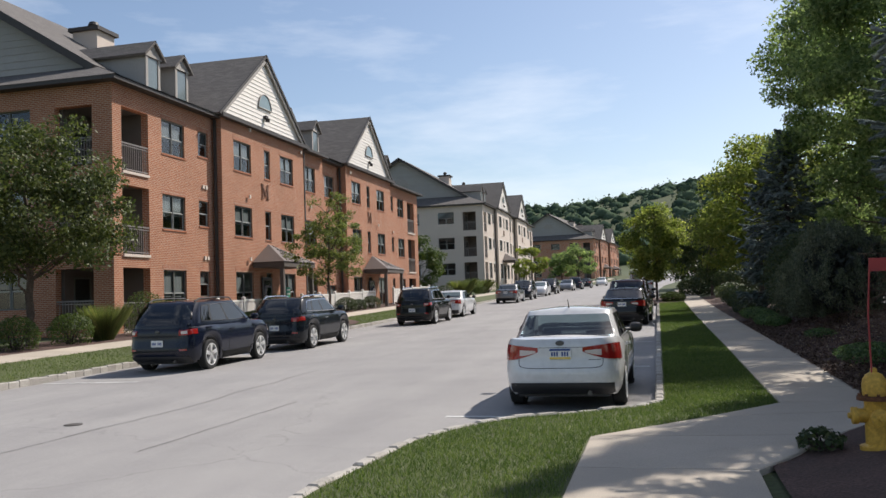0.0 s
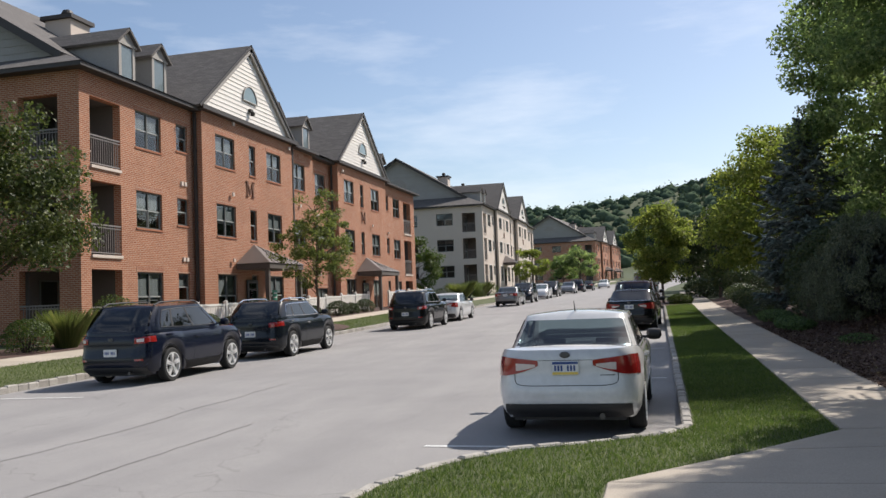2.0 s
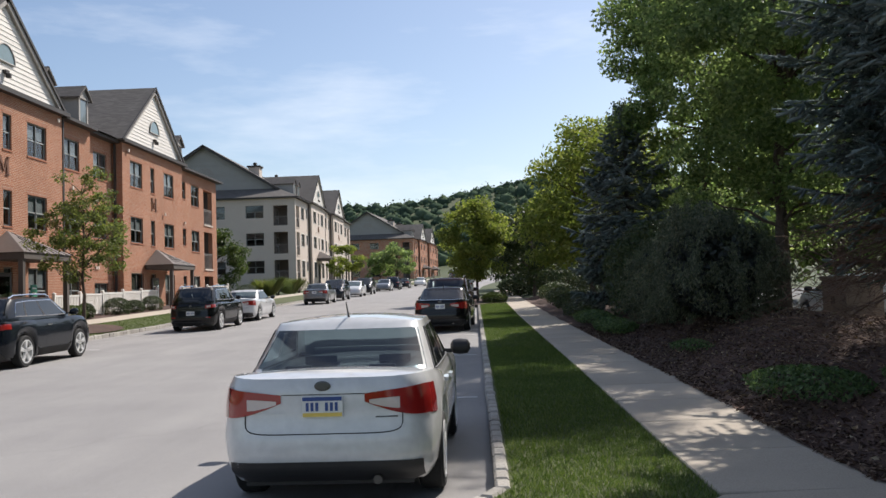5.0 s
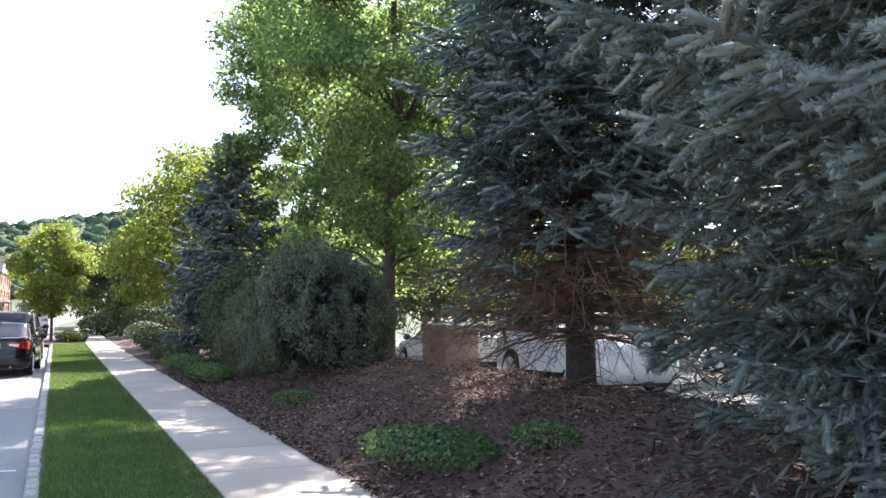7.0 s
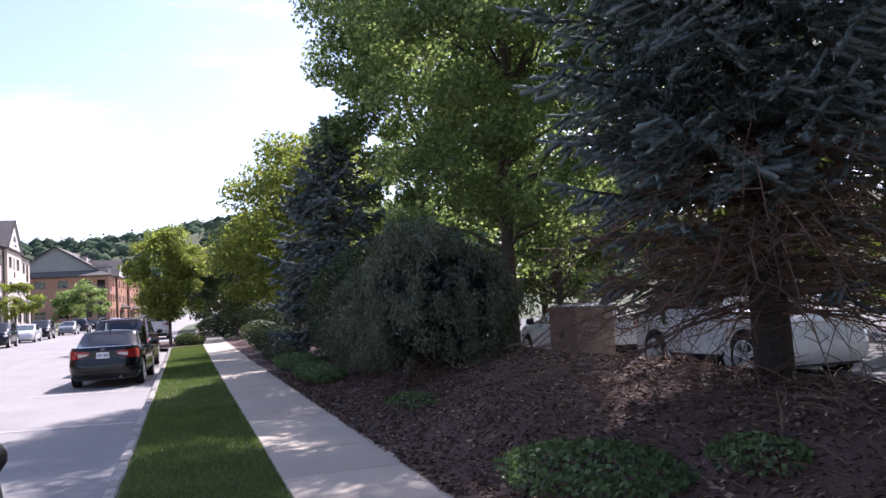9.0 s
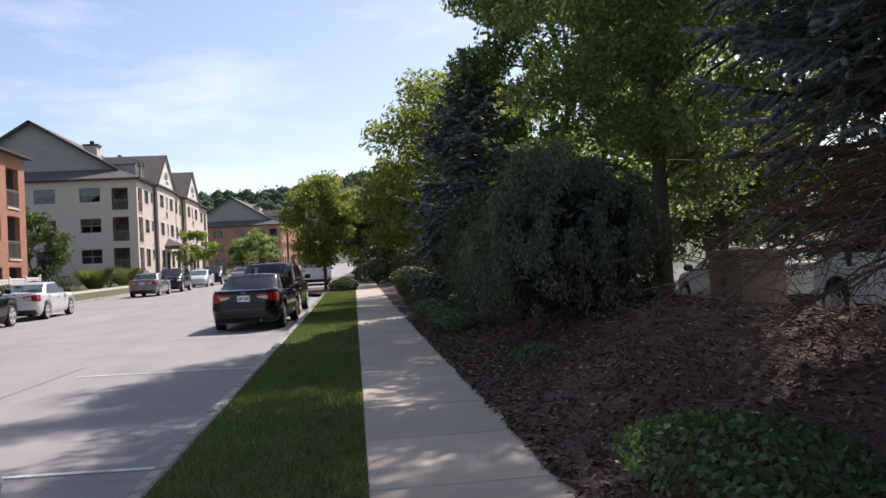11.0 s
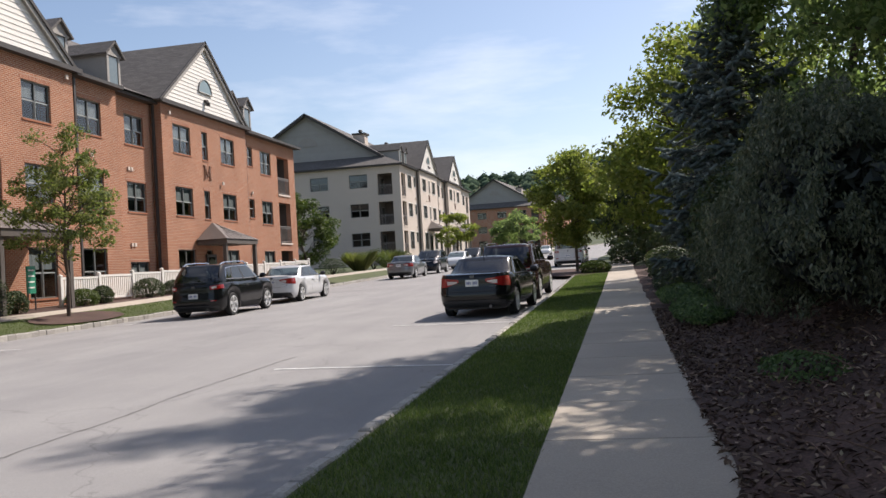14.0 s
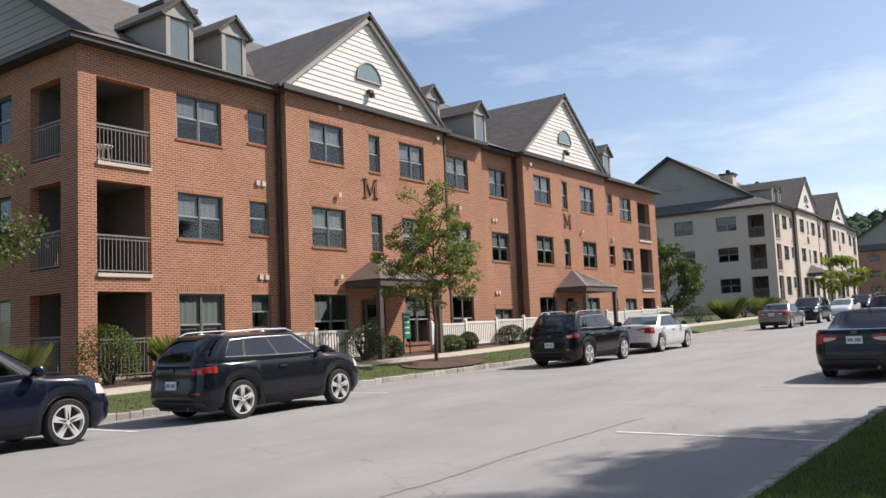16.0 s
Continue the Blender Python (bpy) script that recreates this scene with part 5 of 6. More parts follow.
        if s["rails"]:
            for sx in (1, -1):
                b2 = bmesh.new()
                pts = [(sx * wt * 0.86, rf - 0.12, H - 0.035), (sx * wt * 0.87, rf - 0.3, H + 0.03), (sx * wt * 0.88, (rf + rr) / 2, H + 0.045), (sx * wt * 0.87, rr + 0.35, H + 0.03), (sx * wt * 0.86, rr + 0.15, H - 0.035)]
                tube(b2, pts, 0.02, 6)
                part("roof_rail", b2, M["chrome"] if trim else M["plastic"], root)
    py, pz = end(0, pv)
    b2 = bmesh.new()
    box(b2, -0.155, 0.155, py - 0.03, py - 0.012, pz - 0.078, pz + 0.078)
    pl = part("number_plate", b2, M["plate_white"] if plate != "yellow" else M["plate_yellow"], root)
    if plate == "tricolour":
        b2 = bmesh.new()
        box(b2, -0.15, 0.15, py - 0.034, py - 0.031, pz + 0.045, pz + 0.074)
        part("plate_band", b2, M["plate_blue"], pl)
        b2 = bmesh.new()
        box(b2, -0.15, 0.15, py - 0.034, py - 0.031, pz - 0.074, pz - 0.045)
        part("plate_band", b2, M["plate_yellow"], pl)
    b2 = bmesh.new()
    box(b2, 0, 0.022, -0.004, 0, -0.032, 0.032)
    bar = mesh_of("plate_bar", b2, M["plate_blue"])
    for i in (0, 1, 2, 4, 5, 6):
        piece("plate_bar", bar, pl, -0.125 + i * 0.037, py - 0.031, pz)
    b2 = bmesh.new()
    by, bz = end(0, badge_v)
    lathe(b2, [(0.062, 0), (0.062, 0.012), (0.045, 0.016)], 18, Matrix.Translation((0, by - 0.004, bz)) @ Matrix.Rotation(math.pi / 2, 4, "X") @ Matrix.Diagonal((1, 0.62, 1, 1)))
    part("emblem", b2, M["dark_alloy"], root)
    if kind == "sedan":
        b2 = bmesh.new()
        tube(b2, [(0, rr + 0.12, H - 0.02), (0, rr - 0.02, H + 0.13)], [0.012, 0.004], 6)
        part("antenna", b2, M["plastic"], root)
    b2 = bmesh.new()
    tube(b2, [(hw * 0.45, -half + 0.35, 0.27), (hw * 0.45, -half + 0.06, 0.27)], 0.035, 10)
    part("exhaust_pipe", b2, M["dark_alloy"], root)
    if kind == "suv":
        for a in axles:
            for sx in (1, -1):
                b2 = bmesh.new()
                pts = []
                for t in np.linspace(0.08, math.pi - 0.08, 15):
                    yy = a + math.cos(t) * (arch + 0.012)
                    pts.append((sx * (body(yy, 0.02)[0] - 0.005), yy, max(0.24, wr + math.sin(t) * (arch + 0.012))))
                tube(b2, pts, 0.038, 6)
                part("arch_trim", b2, M["plastic"], root, smooth=True)
                on_side(sx, axles[0] + arch, axles[1] - arch, 0.0, 0.2, "plastic", "sill_trim", 0.01, 10)
    tyre, rim, disc = wheel_meshes(wr, alloy)
    for a in axles:
        for sx in (1, -1):
            wo = piece("wheel", tyre, root, sx * (hw - 0.125), a, wr)
            piece("rim", rim, wo)
            piece("brake_disc", disc, wo)
    return root


car("parked_sedan", "sedan", "paint_white", -0.98, 12.4, "white compact sedan parked at the curb", plate="tricolour", stretch=0.91, yaw=-0.015)
car("parked_sedan", "sedan", "paint_black", -0.86, 33.55, "black midsize sedan parked at the curb", stretch=1.06, wider=1.03, yaw=-0.05)
car("parked_suv", "suv", "paint_red", -0.88, 39.4, "dark red sport utility car parked ahead of a black sedan", wider=1.03, zoff=0.1, yaw=-0.04)
car("parked_van", "van", "paint_white", -0.95, 71.0, "white van parked far up the street")
car("parked_suv", "suv", "paint_navy", -11.3, 18.35, "navy blue sport utility car by the far curb", zoff=0.06)
car("parked_suv", "suv", "paint_slate", -11.15, 24.5, "dark slate sport utility car with chrome roof rails", zoff=-0.02, trim=True, light="")
car("parked_suv", "suv", "paint_black", -10.75, 38.4, "black sport utility car with silver roof rails", zoff=0.04, trim=True, wider=1.01)
car("parked_sedan", "sedan", "paint_white", -10.75, 44.6, "white sedan parked ahead of a black sport utility car", stretch=1.02)
car("parked_sedan", "sedan", "paint_grey", -10.9, 64.5, "grey sedan parked by the cream block")
car("parked_suv", "suv", "paint_slate", -10.9, 71.5, "dark blue sport utility car facing down the street", face=-1)
car("parked_sedan", "sedan", "paint_white", -10.9, 82.0, "white sedan facing down the street", face=-1)
car("parked_suv", "suv", "paint_black", -10.9, 89.5, "black sport utility car far up the street", face=-1)
car("parked_sedan", "sedan", "paint_grey", -10.9, 105.0, "grey sedan far up the street", face=-1)
car("parked_suv", "suv", "paint_navy", -10.9, 114.0, "dark car far up the street")
car("parked_sedan", "sedan", "paint_slate", -10.9, 124.0, "dark sedan far up the street")
car("parked_sedan", "sedan", "paint_white", -10.9, 142.0, "white sedan far up the street", face=-1)
car("parked_sedan", "sedan", "paint_black", -0.95, 80.0, "dark sedan far up the street")
car("parked_suv", "suv", "paint_white", 10.3, 20.6, "white sport utility car in the car park behind the trees", lift=0.34, face=-1)
car("parked_sedan", "sedan", "paint_white", 10.6, 27.6, "white sedan in the car park behind the trees", lift=0.3)


# ---- plants ----
def unit(v):
    return v / np.maximum(np.linalg.norm(v, axis=1, keepdims=True), 1e-6)


def leaf_soup(name, centres, size, ratio, material, rnd, lean=None, lean_k=0.5, long_dir=None):
    """Small pointed leaves, one rhombus each (folded), at the centres."""
    k = len(centres)
    nrm = unit(rnd.normal(size=(k, 3)) + (0 if lean is None else lean * lean_k * 2))
    t = rnd.normal(size=(k, 3)) if long_dir is None else long_dir + rnd.normal(size=(k, 3)) * 0.35
    t = unit(t - nrm * np.sum(t * nrm, axis=1, keepdims=True))
    b = np.cross(nrm, t)
    s = (size * rnd.uniform(0.65, 1.3, size=(k, 1)))
    v = np.empty((k, 4, 3))
    v[:, 0] = centres - t * s * 0.5
    v[:, 1] = centres + b * s * 0.5 * ratio + nrm * s * 0.12
    v[:, 2] = centres + t * s * 0.5
    v[:, 3] = centres - b * s * 0.5 * ratio + nrm * s * 0.12
    return soup(name, v.reshape(-1, 3), np.arange(k * 4).reshape(-1, 4), material)


def limb(bm, a, b, r0, r1, rnd, wob=0.06, k=6, seg=7):
    a, b = Vector(a), Vector(b)
    pts = []
    L = (b - a).length
    for i in range(k + 1):
        t = i / k
        p = a.lerp(b, t)
        if 0 < i < k:
            p += Vector(rnd.normal(size=3)) * wob * L * 0.5
        p.z += L * 0.08 * math.sin(t * math.pi)
        pts.append(p)
    tube(bm, pts, [r0 + (r1 - r0) * i / k for i in range(k + 1)], seg)
    return pts


def broadleaf(name, x, y, height, radius, clear, leaves, size, leaf, label, seed, trunk_r=0.1, clumps=60, group="trees", z=None, squash=1.0, bark="bark", spread=0.3, category="tree", fill=0.55):
    """Trunk with limbs to many clumps of leaves inside an uneven, gappy crown."""
    rnd = np.random.default_rng(seed)
    z = land(x, y) if z is None else z
    root = thing(name, (x, y, z), label, category, group)
    hc = (height - clear) / 2
    cz = clear + hc
    lob = rnd.uniform(0.78, 1.18, size=12)
    cl = []
    for i in range(clumps):
        d = rnd.normal(size=3)
        d /= np.linalg.norm(d)
        a = (math.atan2(d[1], d[0]) / (2 * math.pi) * 6) % 6
        r = (fill + (1 - fill) * rnd.random() ** 0.6) * lob[int(a)] * (lob[6 + int((d[2] + 1) * 2.9)] * 0.5 + 0.5)
        taper = 1.0 - 0.25 * max(0, d[2])
        cl.append((d[0] * r * radius * taper, d[1] * r * radius * taper * squash, cz + d[2] * r * hc))
    bm = bmesh.new()
    fork = clear + hc * 0.35
    top = (rnd.normal() * 0.1, rnd.normal() * 0.1, height - hc * 0.35)
    stem = limb(bm, (0, 0, -0.15), (top[0] * 0.4, top[1] * 0.4, fork), trunk_r, trunk_r * 0.7, rnd, 0.02, 6, 10)
    stem2 = limb(bm, stem[-1], top, trunk_r * 0.7, trunk_r * 0.15, rnd, 0.05, 6, 8)
    line = stem[3:] + stem2
    for c in cl[: int(min(len(cl), 46))]:
        best = min(line, key=lambda p: abs(p.z + 0.55 * math.hypot(c[0], c[1]) - c[2]) + (0 if p.z < c[2] + 0.3 else 5))
        limb(bm, best, c, trunk_r * 0.28, 0.008, rnd, 0.07, 5, 5)
    part("trunk", bm, M[bark], root, smooth=True)
    per = leaves // len(cl)
    pts, out = [], []
    for c in cl:
        sg = radius * spread * rnd.uniform(0.6, 1.15)
        p = np.array(c) + unit(rnd.normal(size=(per, 3))) * (rnd.random((per, 1)) ** 0.45) * np.array([sg, sg, sg * 0.62])
        pts.append(p)
        out.append(np.tile(np.array([c[0], c[1], (c[2] - cz) * 0.6 + radius * 0.5]), (per, 1)))
    P, O = np.concatenate(pts), unit(np.concatenate(out))
    keep = P[:, 2] > clear * 0.75
    crown = new("crown", leaf_soup("crown", P[keep], size, 0.55, M[leaf], rnd, O[keep], 0.5))
    crown.parent = root
    tagged(crown, kind="stuff")
    return root


def needle_soup(name, seg_a, seg_b, per, length, width, material, rnd, core):
    """Each twig is a blunt plump shoot of packed needles, with loose needle tips standing off it."""
    k = len(seg_a)
    d0 = unit(seg_b - seg_a)
    u = unit(np.cross(d0, rnd.normal(size=(k, 3))))
    w0 = np.cross(d0, u)
    rr = core * rnd.uniform(0.7, 1.2, size=(k, 1))
    hub = np.empty((k, 13, 3))
    for i, (t, q) in enumerate(((-0.05, 0.75), (0.5, 1.0), (0.95, 0.85))):
        for j in range(4):
            a = math.pi / 2 * j + 0.6 * i
            hub[:, i * 4 + j] = seg_a + (seg_b - seg_a) * t + (u * math.cos(a) + w0 * math.sin(a)) * rr * q * rnd.uniform(0.75, 1.25, size=(k, 1))
    hub[:, 12] = seg_b + d0 * rr * 0.55
    tri = []
    for i in (0, 4):
        for j in range(4):
            m = (j + 1) % 4
            tri += [(i + j, i + m, i + 4 + m), (i + j, i + 4 + m, i + 4 + j)]
    tri += [(8 + j, 8 + (j + 1) % 4, 12) for j in range(4)]
    hub_f = (np.array(tri)[None] + 13 * np.arange(k)[:, None, None]).reshape(-1, 3)
    a, b = np.repeat(seg_a, per, 0), np.repeat(seg_b, per, 0)
    d = unit(b - a)
    base = a + (b - a) * rnd.random((k * per, 1))
    side = rnd.normal(size=(k * per, 3))
    side = unit(side - d * np.sum(side * d, 1, keepdims=True))
    way = unit(side + d * rnd.uniform(0.5, 1.1, size=(k * per, 1)))
    w = unit(np.cross(way, rnd.normal(size=(k * per, 3)))) * width * 0.5
    base = base + side * core * 0.4
    v = np.empty((k * per, 3, 3))
    v[:, 0], v[:, 1], v[:, 2] = base - w, base + w, base + way * length * rnd.uniform(0.7, 1.2, size=(k * per, 1))
    nf = np.arange(k * per * 3).reshape(-1, 3) + k * 13
    return soup(name, np.concatenate([hub.reshape(-1, 3), v.reshape(-1, 3)]), np.concatenate([hub_f, nf]), material)


def spruce(name, x, y, height, radius, label, seed, leaf="needle", whorls=26, per_whorl=9, needles=22, needle_len=0.055, needle_w=0.011, bare=0.0, low=0.25, trunk_r=0.16, side_step=0.16, z=None, bare_r=1.0, dense=99.0, tuft_r=0.04):
    rnd = np.random.default_rng(seed)
    z = land(x, y) if z is None else z
    root = thing(name, (x, y, z), label, "spruce tree", "conifers")
    bm = bmesh.new()
    limb(bm, (0, 0, -0.2), (0.05, 0, height), trunk_r, 0.015, rnd, 0.004, 10, 12)
    part("trunk", bm, M["bark_dark"], root, smooth=True)
    bmb, bmd = bmesh.new(), bmesh.new()
    A, B, far_a, far_b = [], [], [], []
    face = Vector((1.0 - x, 9.0 - y, 0)).normalized()   # the side towards the pavement
    total = whorls * per_whorl
    for w in range(150 if bare else 0):
        az, hh = w * 2.39996, rnd.uniform(0.5, bare + 0.2)
        out = Vector((math.cos(az), math.sin(az), 0))
        L = radius * rnd.uniform(0.5, 0.95)
        pts = [Vector((0, 0, hh)) + out * (L * i / 5) + Vector((0, 0, L * (0.1 * i / 5 - rnd.uniform(0.3, 0.5) * (i / 5) ** 2))) + Vector(rnd.normal(size=3)) * 0.03 * i / 5 for i in range(6)]
        pts = [Vector((p.x, p.y, max(p.z, 0.12 - 0.15 * (p.length / radius)))) for p in pts]
        tube(bmd, pts, [0.016, 0.013, 0.01, 0.008, 0.005, 0.003], 4, False)
        for q in range(16):
            i = rnd.integers(1, 5)
            p = pts[i].lerp(pts[i + 1], rnd.random())
            e = p + Vector(rnd.normal(size=3) * np.array([1, 1, 0.6])).normalized() * rnd.uniform(0.2, 0.55) + out * 0.15
            tube(bmd, [p, p.lerp(e, 0.5) + Vector(rnd.normal(size=3)) * 0.04, e], [0.005, 0.004, 0.0015], 3, False)
    for w in range(total):
        h = low + (height - low - 0.2) * ((w + rnd.random()) / total) ** 1.12
        f = 1 - h / height
        for k in range(1):
            az = w * 2.39996 + rnd.uniform(-0.5, 0.5)
            hh = h
            L = radius * (f ** 0.8) * rnd.uniform(0.72, 1.12) * min(1.0, 0.56 + 0.13 * hh)
            facing = math.cos(az) < -0.45 and hh > 1.95
            dead = hh < bare * rnd.uniform(0.75, 1.15) and not facing
            if dead:
                L *= rnd.uniform(0.6, 1.0) * bare_r
            out = Vector((math.cos(az), math.sin(az), 0))
            side = Vector((-out.y, out.x, 0))
            droop = -0.30 * f + 0.10 + rnd.uniform(-0.16, 0.12) - (0.1 if bare and facing and hh < 3.2 else 0)
            pts = []
            for i in range(7):
                t = i / 6
                p = Vector((0, 0, hh)) + out * (L * t) + Vector((0, 0, L * (droop * t + 0.22 * t * t)))
                p += side * (0.03 * L * math.sin(t * 5 + az))
                pts.append(p)
            tube(bmd if dead else bmb, pts, [0.028 * (1 - i / 7) * (0.5 + f) + 0.004 for i in range(7)], 5, False)
            if dead:
                for q in range(int(L / 0.075)):
                    t = 0.25 + 0.72 * rnd.random()
                    i = min(5, int(t * 6))
                    p = pts[i].lerp(pts[i + 1], t * 6 - i)
                    l2 = 0.45 * L * (1.1 - t) * rnd.uniform(0.5, 1.2) + 0.1
                    e = p + (side * (1 if q % 2 else -1) * 0.8 + out * 0.6 + Vector(rnd.normal(size=3)) * 0.3 + Vector((0, 0, -0.25))).normalized() * l2
                    m_ = p.lerp(e, 0.5) + Vector(rnd.normal(size=3)) * 0.03
                    tube(bmd, [p, m_, e], [0.007, 0.005, 0.002], 4, False)
                if rnd.random() < 0.4:
                    continue
            near = hh < dense and out.dot(face) > -0.15
            steps = max(3, int(L / (side_step if near else side_step * 1.8)))
            for q in range(steps):
                t = 0.28 + 0.72 * (q + rnd.random() * 0.5) / steps
                if dead and t < 0.62:
                    continue
                t = min(t, 0.99)
                i = min(5, int(t * 6))
                p = pts[i].lerp(pts[i + 1], t * 6 - i)
                for sg in (1, -1):
                    l2 = (0.31 * L * (1.08 - t) + 0.13) * rnd.uniform(0.6, 1.2)
                    way = (side * sg * 0.85 + out * 0.75 + Vector((0, 0, rnd.uniform(-0.75, 0.3)))).normalized()
                    e = p + way * l2 + Vector((0, 0, -0.10 * l2))
                    m = max(1, int(l2 / (0.13 if near else 0.26)))
                    for j in range(m):
                        a_, b_ = p.lerp(e, j / m), p.lerp(e, (j + 1.15) / m)
                        (A if near else far_a).append(a_)
                        (B if near else far_b).append(b_)
                        if l2 > 0.3 and near:
                            for s2 in (1, -1):
                                if rnd.random() < 0.8:
                                    A.append(b_)
                                    B.append(b_ + (way * 0.7 + out.cross(way) * 0.1 + (out if s2 > 0 else side * sg) * 0.6 + Vector(rnd.normal(size=3)) * 0.2).normalized() * rnd.uniform(0.06, 0.13))
            if not dead:
                A.append(pts[5])
                B.append(pts[6])
                A.append(pts[6])
                B.append(pts[6] + (pts[6] - pts[5]).normalized() * 0.14)
    tagged(part("branchwork", bmb, M["bark_dark"], root), kind="stuff")
    if bare:
        tagged(part("deadwood", bmd, M["twig"], root, "bare brown lower branches"), kind="stuff")
    else:
        bmd.free()
    # dense dark filler blades round the stem, inner shade put into their colour
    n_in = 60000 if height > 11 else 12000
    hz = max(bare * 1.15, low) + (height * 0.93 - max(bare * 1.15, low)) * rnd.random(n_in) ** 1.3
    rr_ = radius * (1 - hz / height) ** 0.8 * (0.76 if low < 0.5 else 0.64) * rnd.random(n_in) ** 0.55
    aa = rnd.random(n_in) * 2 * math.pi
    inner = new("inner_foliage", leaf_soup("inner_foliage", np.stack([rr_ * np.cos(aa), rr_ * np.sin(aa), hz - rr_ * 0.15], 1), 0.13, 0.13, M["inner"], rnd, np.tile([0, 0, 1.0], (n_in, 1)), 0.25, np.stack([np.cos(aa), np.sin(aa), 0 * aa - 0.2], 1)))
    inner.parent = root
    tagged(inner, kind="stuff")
    crown = new("needles", needle_soup("needles", np.array(A), np.array(B), needles, needle_len, needle_w, M[leaf], rnd, tuft_r))
    crown.parent = root
    tagged(crown, kind="stuff")
    if far_a:
        upper = new("upper_needles", needle_soup("upper_needles", np.array(far_a), np.array(far_b), 9, 0.085, 0.03, M[leaf], rnd, 0.03))
        upper.parent = root
        tagged(upper, kind="stuff")
    return root


def shrub(name, x, y, rx, ry, h, leaves, size, leaf, label, seed, weep=False, z=None, ratio=0.6, category="shrub", group="shrubs", flat=0.0, lobes=9):
    """A dense bush: stems, and leaves in a lumpy shell."""
    rnd = np.random.default_rng(seed)
    z = land(x, y) if z is None else z
    root = thing(name, (x, y, z), label, category, group)
    bm = bmesh.new()
    for i in range(7):
        a = 2 * math.pi * i / 7
        limb(bm, (0.05 * math.cos(a), 0.05 * math.sin(a), -0.05), (rx * 0.6 * math.cos(a), ry * 0.6 * math.sin(a), h * 0.72), 0.025 + 0.012 * h, 0.006, rnd, 0.06, 5, 5)
    tagged(part("stemwork", bm, M["bark_dark"], root), kind="stuff")
    d = unit(rnd.normal(size=(leaves, 3)))
    d[:, 2] = np.abs(d[:, 2]) * (1 - flat) + flat * d[:, 2]
    lump = np.ones(leaves)
    for i in range(lobes):
        c = unit(rnd.normal(size=(1, 3)))[0]
        lump += (0.3 if weep else 0.16) * rnd.uniform(-0.6, 1) * np.exp((22 if weep else 6) * (d @ c - 1))
    r = (1 - np.abs(rnd.normal(size=leaves)) * 0.14) * lump
    P = np.stack([d[:, 0] * r * rx, d[:, 1] * r * ry, h * 0.46 + (d[:, 2] * 1.0) * r * h * 0.54], 1)
    low = rnd.random(leaves) < 0.38
    P[low, 2] = rnd.random(low.sum()) ** 0.8 * h * 0.5 + 0.03
    kk = 0.88 + 0.4 * np.clip(P[low, 2] / (h * 0.5), 0, 1) * 0.5
    ang = np.arctan2(d[low, 1], d[low, 0])
    P[low, 0], P[low, 1] = np.cos(ang) * rx * kk * r[low], np.sin(ang) * ry * kk * r[low]
    if weep:
        k = 420
        hub = P[rnd.integers(0, leaves, k)] + unit(rnd.normal(size=(k, 3))) * 0.08
        own = rnd.integers(0, k, leaves)
        fall = rnd.random((leaves, 1))
        P = hub[own] + rnd.normal(size=(leaves, 3)) * np.array([0.07, 0.07, 0.04]) * (0.4 + fall) + np.array([0, 0, -0.34]) * fall
        P = P[P[:, 2] > 0.02]
        d = unit(P - np.array([0, 0, h * 0.45]))
        leaves = len(P)
        # dark opaque filler within; the bush's inner shade is in its colour
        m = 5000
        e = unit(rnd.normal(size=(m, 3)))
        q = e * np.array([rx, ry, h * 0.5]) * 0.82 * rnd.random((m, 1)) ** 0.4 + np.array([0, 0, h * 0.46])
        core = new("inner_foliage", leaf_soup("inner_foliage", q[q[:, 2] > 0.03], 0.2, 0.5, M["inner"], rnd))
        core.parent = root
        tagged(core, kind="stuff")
    ld = np.tile(np.array([0, 0, -1.0]), (leaves, 1)) + d * 0.35 if weep else None
    ob = new("foliage", leaf_soup("foliage", P, size, ratio, M[leaf], rnd, d, 0.7, ld))
    ob.parent = root
    tagged(ob, kind="stuff")
    return root


def tuft(name, x, y, r, h, blades, label, seed, leaf="tall_grass", z=None):
    rnd = np.random.default_rng(seed)
    root = thing(name, (x, y, land(x, y) if z is None else z), label, "ornamental grass", "shrubs")
    a, q = rnd.random(blades) * 2 * math.pi, rnd.random(blades) ** 0.6
    base = np.stack([np.cos(a) * q * r * 0.4, np.sin(a) * q * r * 0.4, np.zeros(blades)], 1)
    out = np.stack([np.cos(a) * q, np.sin(a) * q, np.zeros(blades)], 1)
    hh = h * rnd.uniform(0.6, 1.0, size=(blades, 1))
    mid = base + out * r * 0.35 + np.array([0, 0, 1.0]) * hh * 0.65
    tip = base + out * r * 0.95 + np.array([0, 0, 1.0]) * hh
    w = unit(np.cross(out + 1e-4, np.array([0, 0, 1.0])) + rnd.normal(size=(blades, 3)) * 0.3) * 0.0032
    v = np.empty((blades, 5, 3))
    v[:, 0], v[:, 1], v[:, 2], v[:, 3], v[:, 4] = base - w, base + w, mid + w, tip, mid - w
    ob = new("blades", soup("blades", v.reshape(-1, 3), np.arange(blades * 5).reshape(-1, 5), M[leaf]))
    ob.parent = root
    tagged(ob, kind="stuff")
    return root


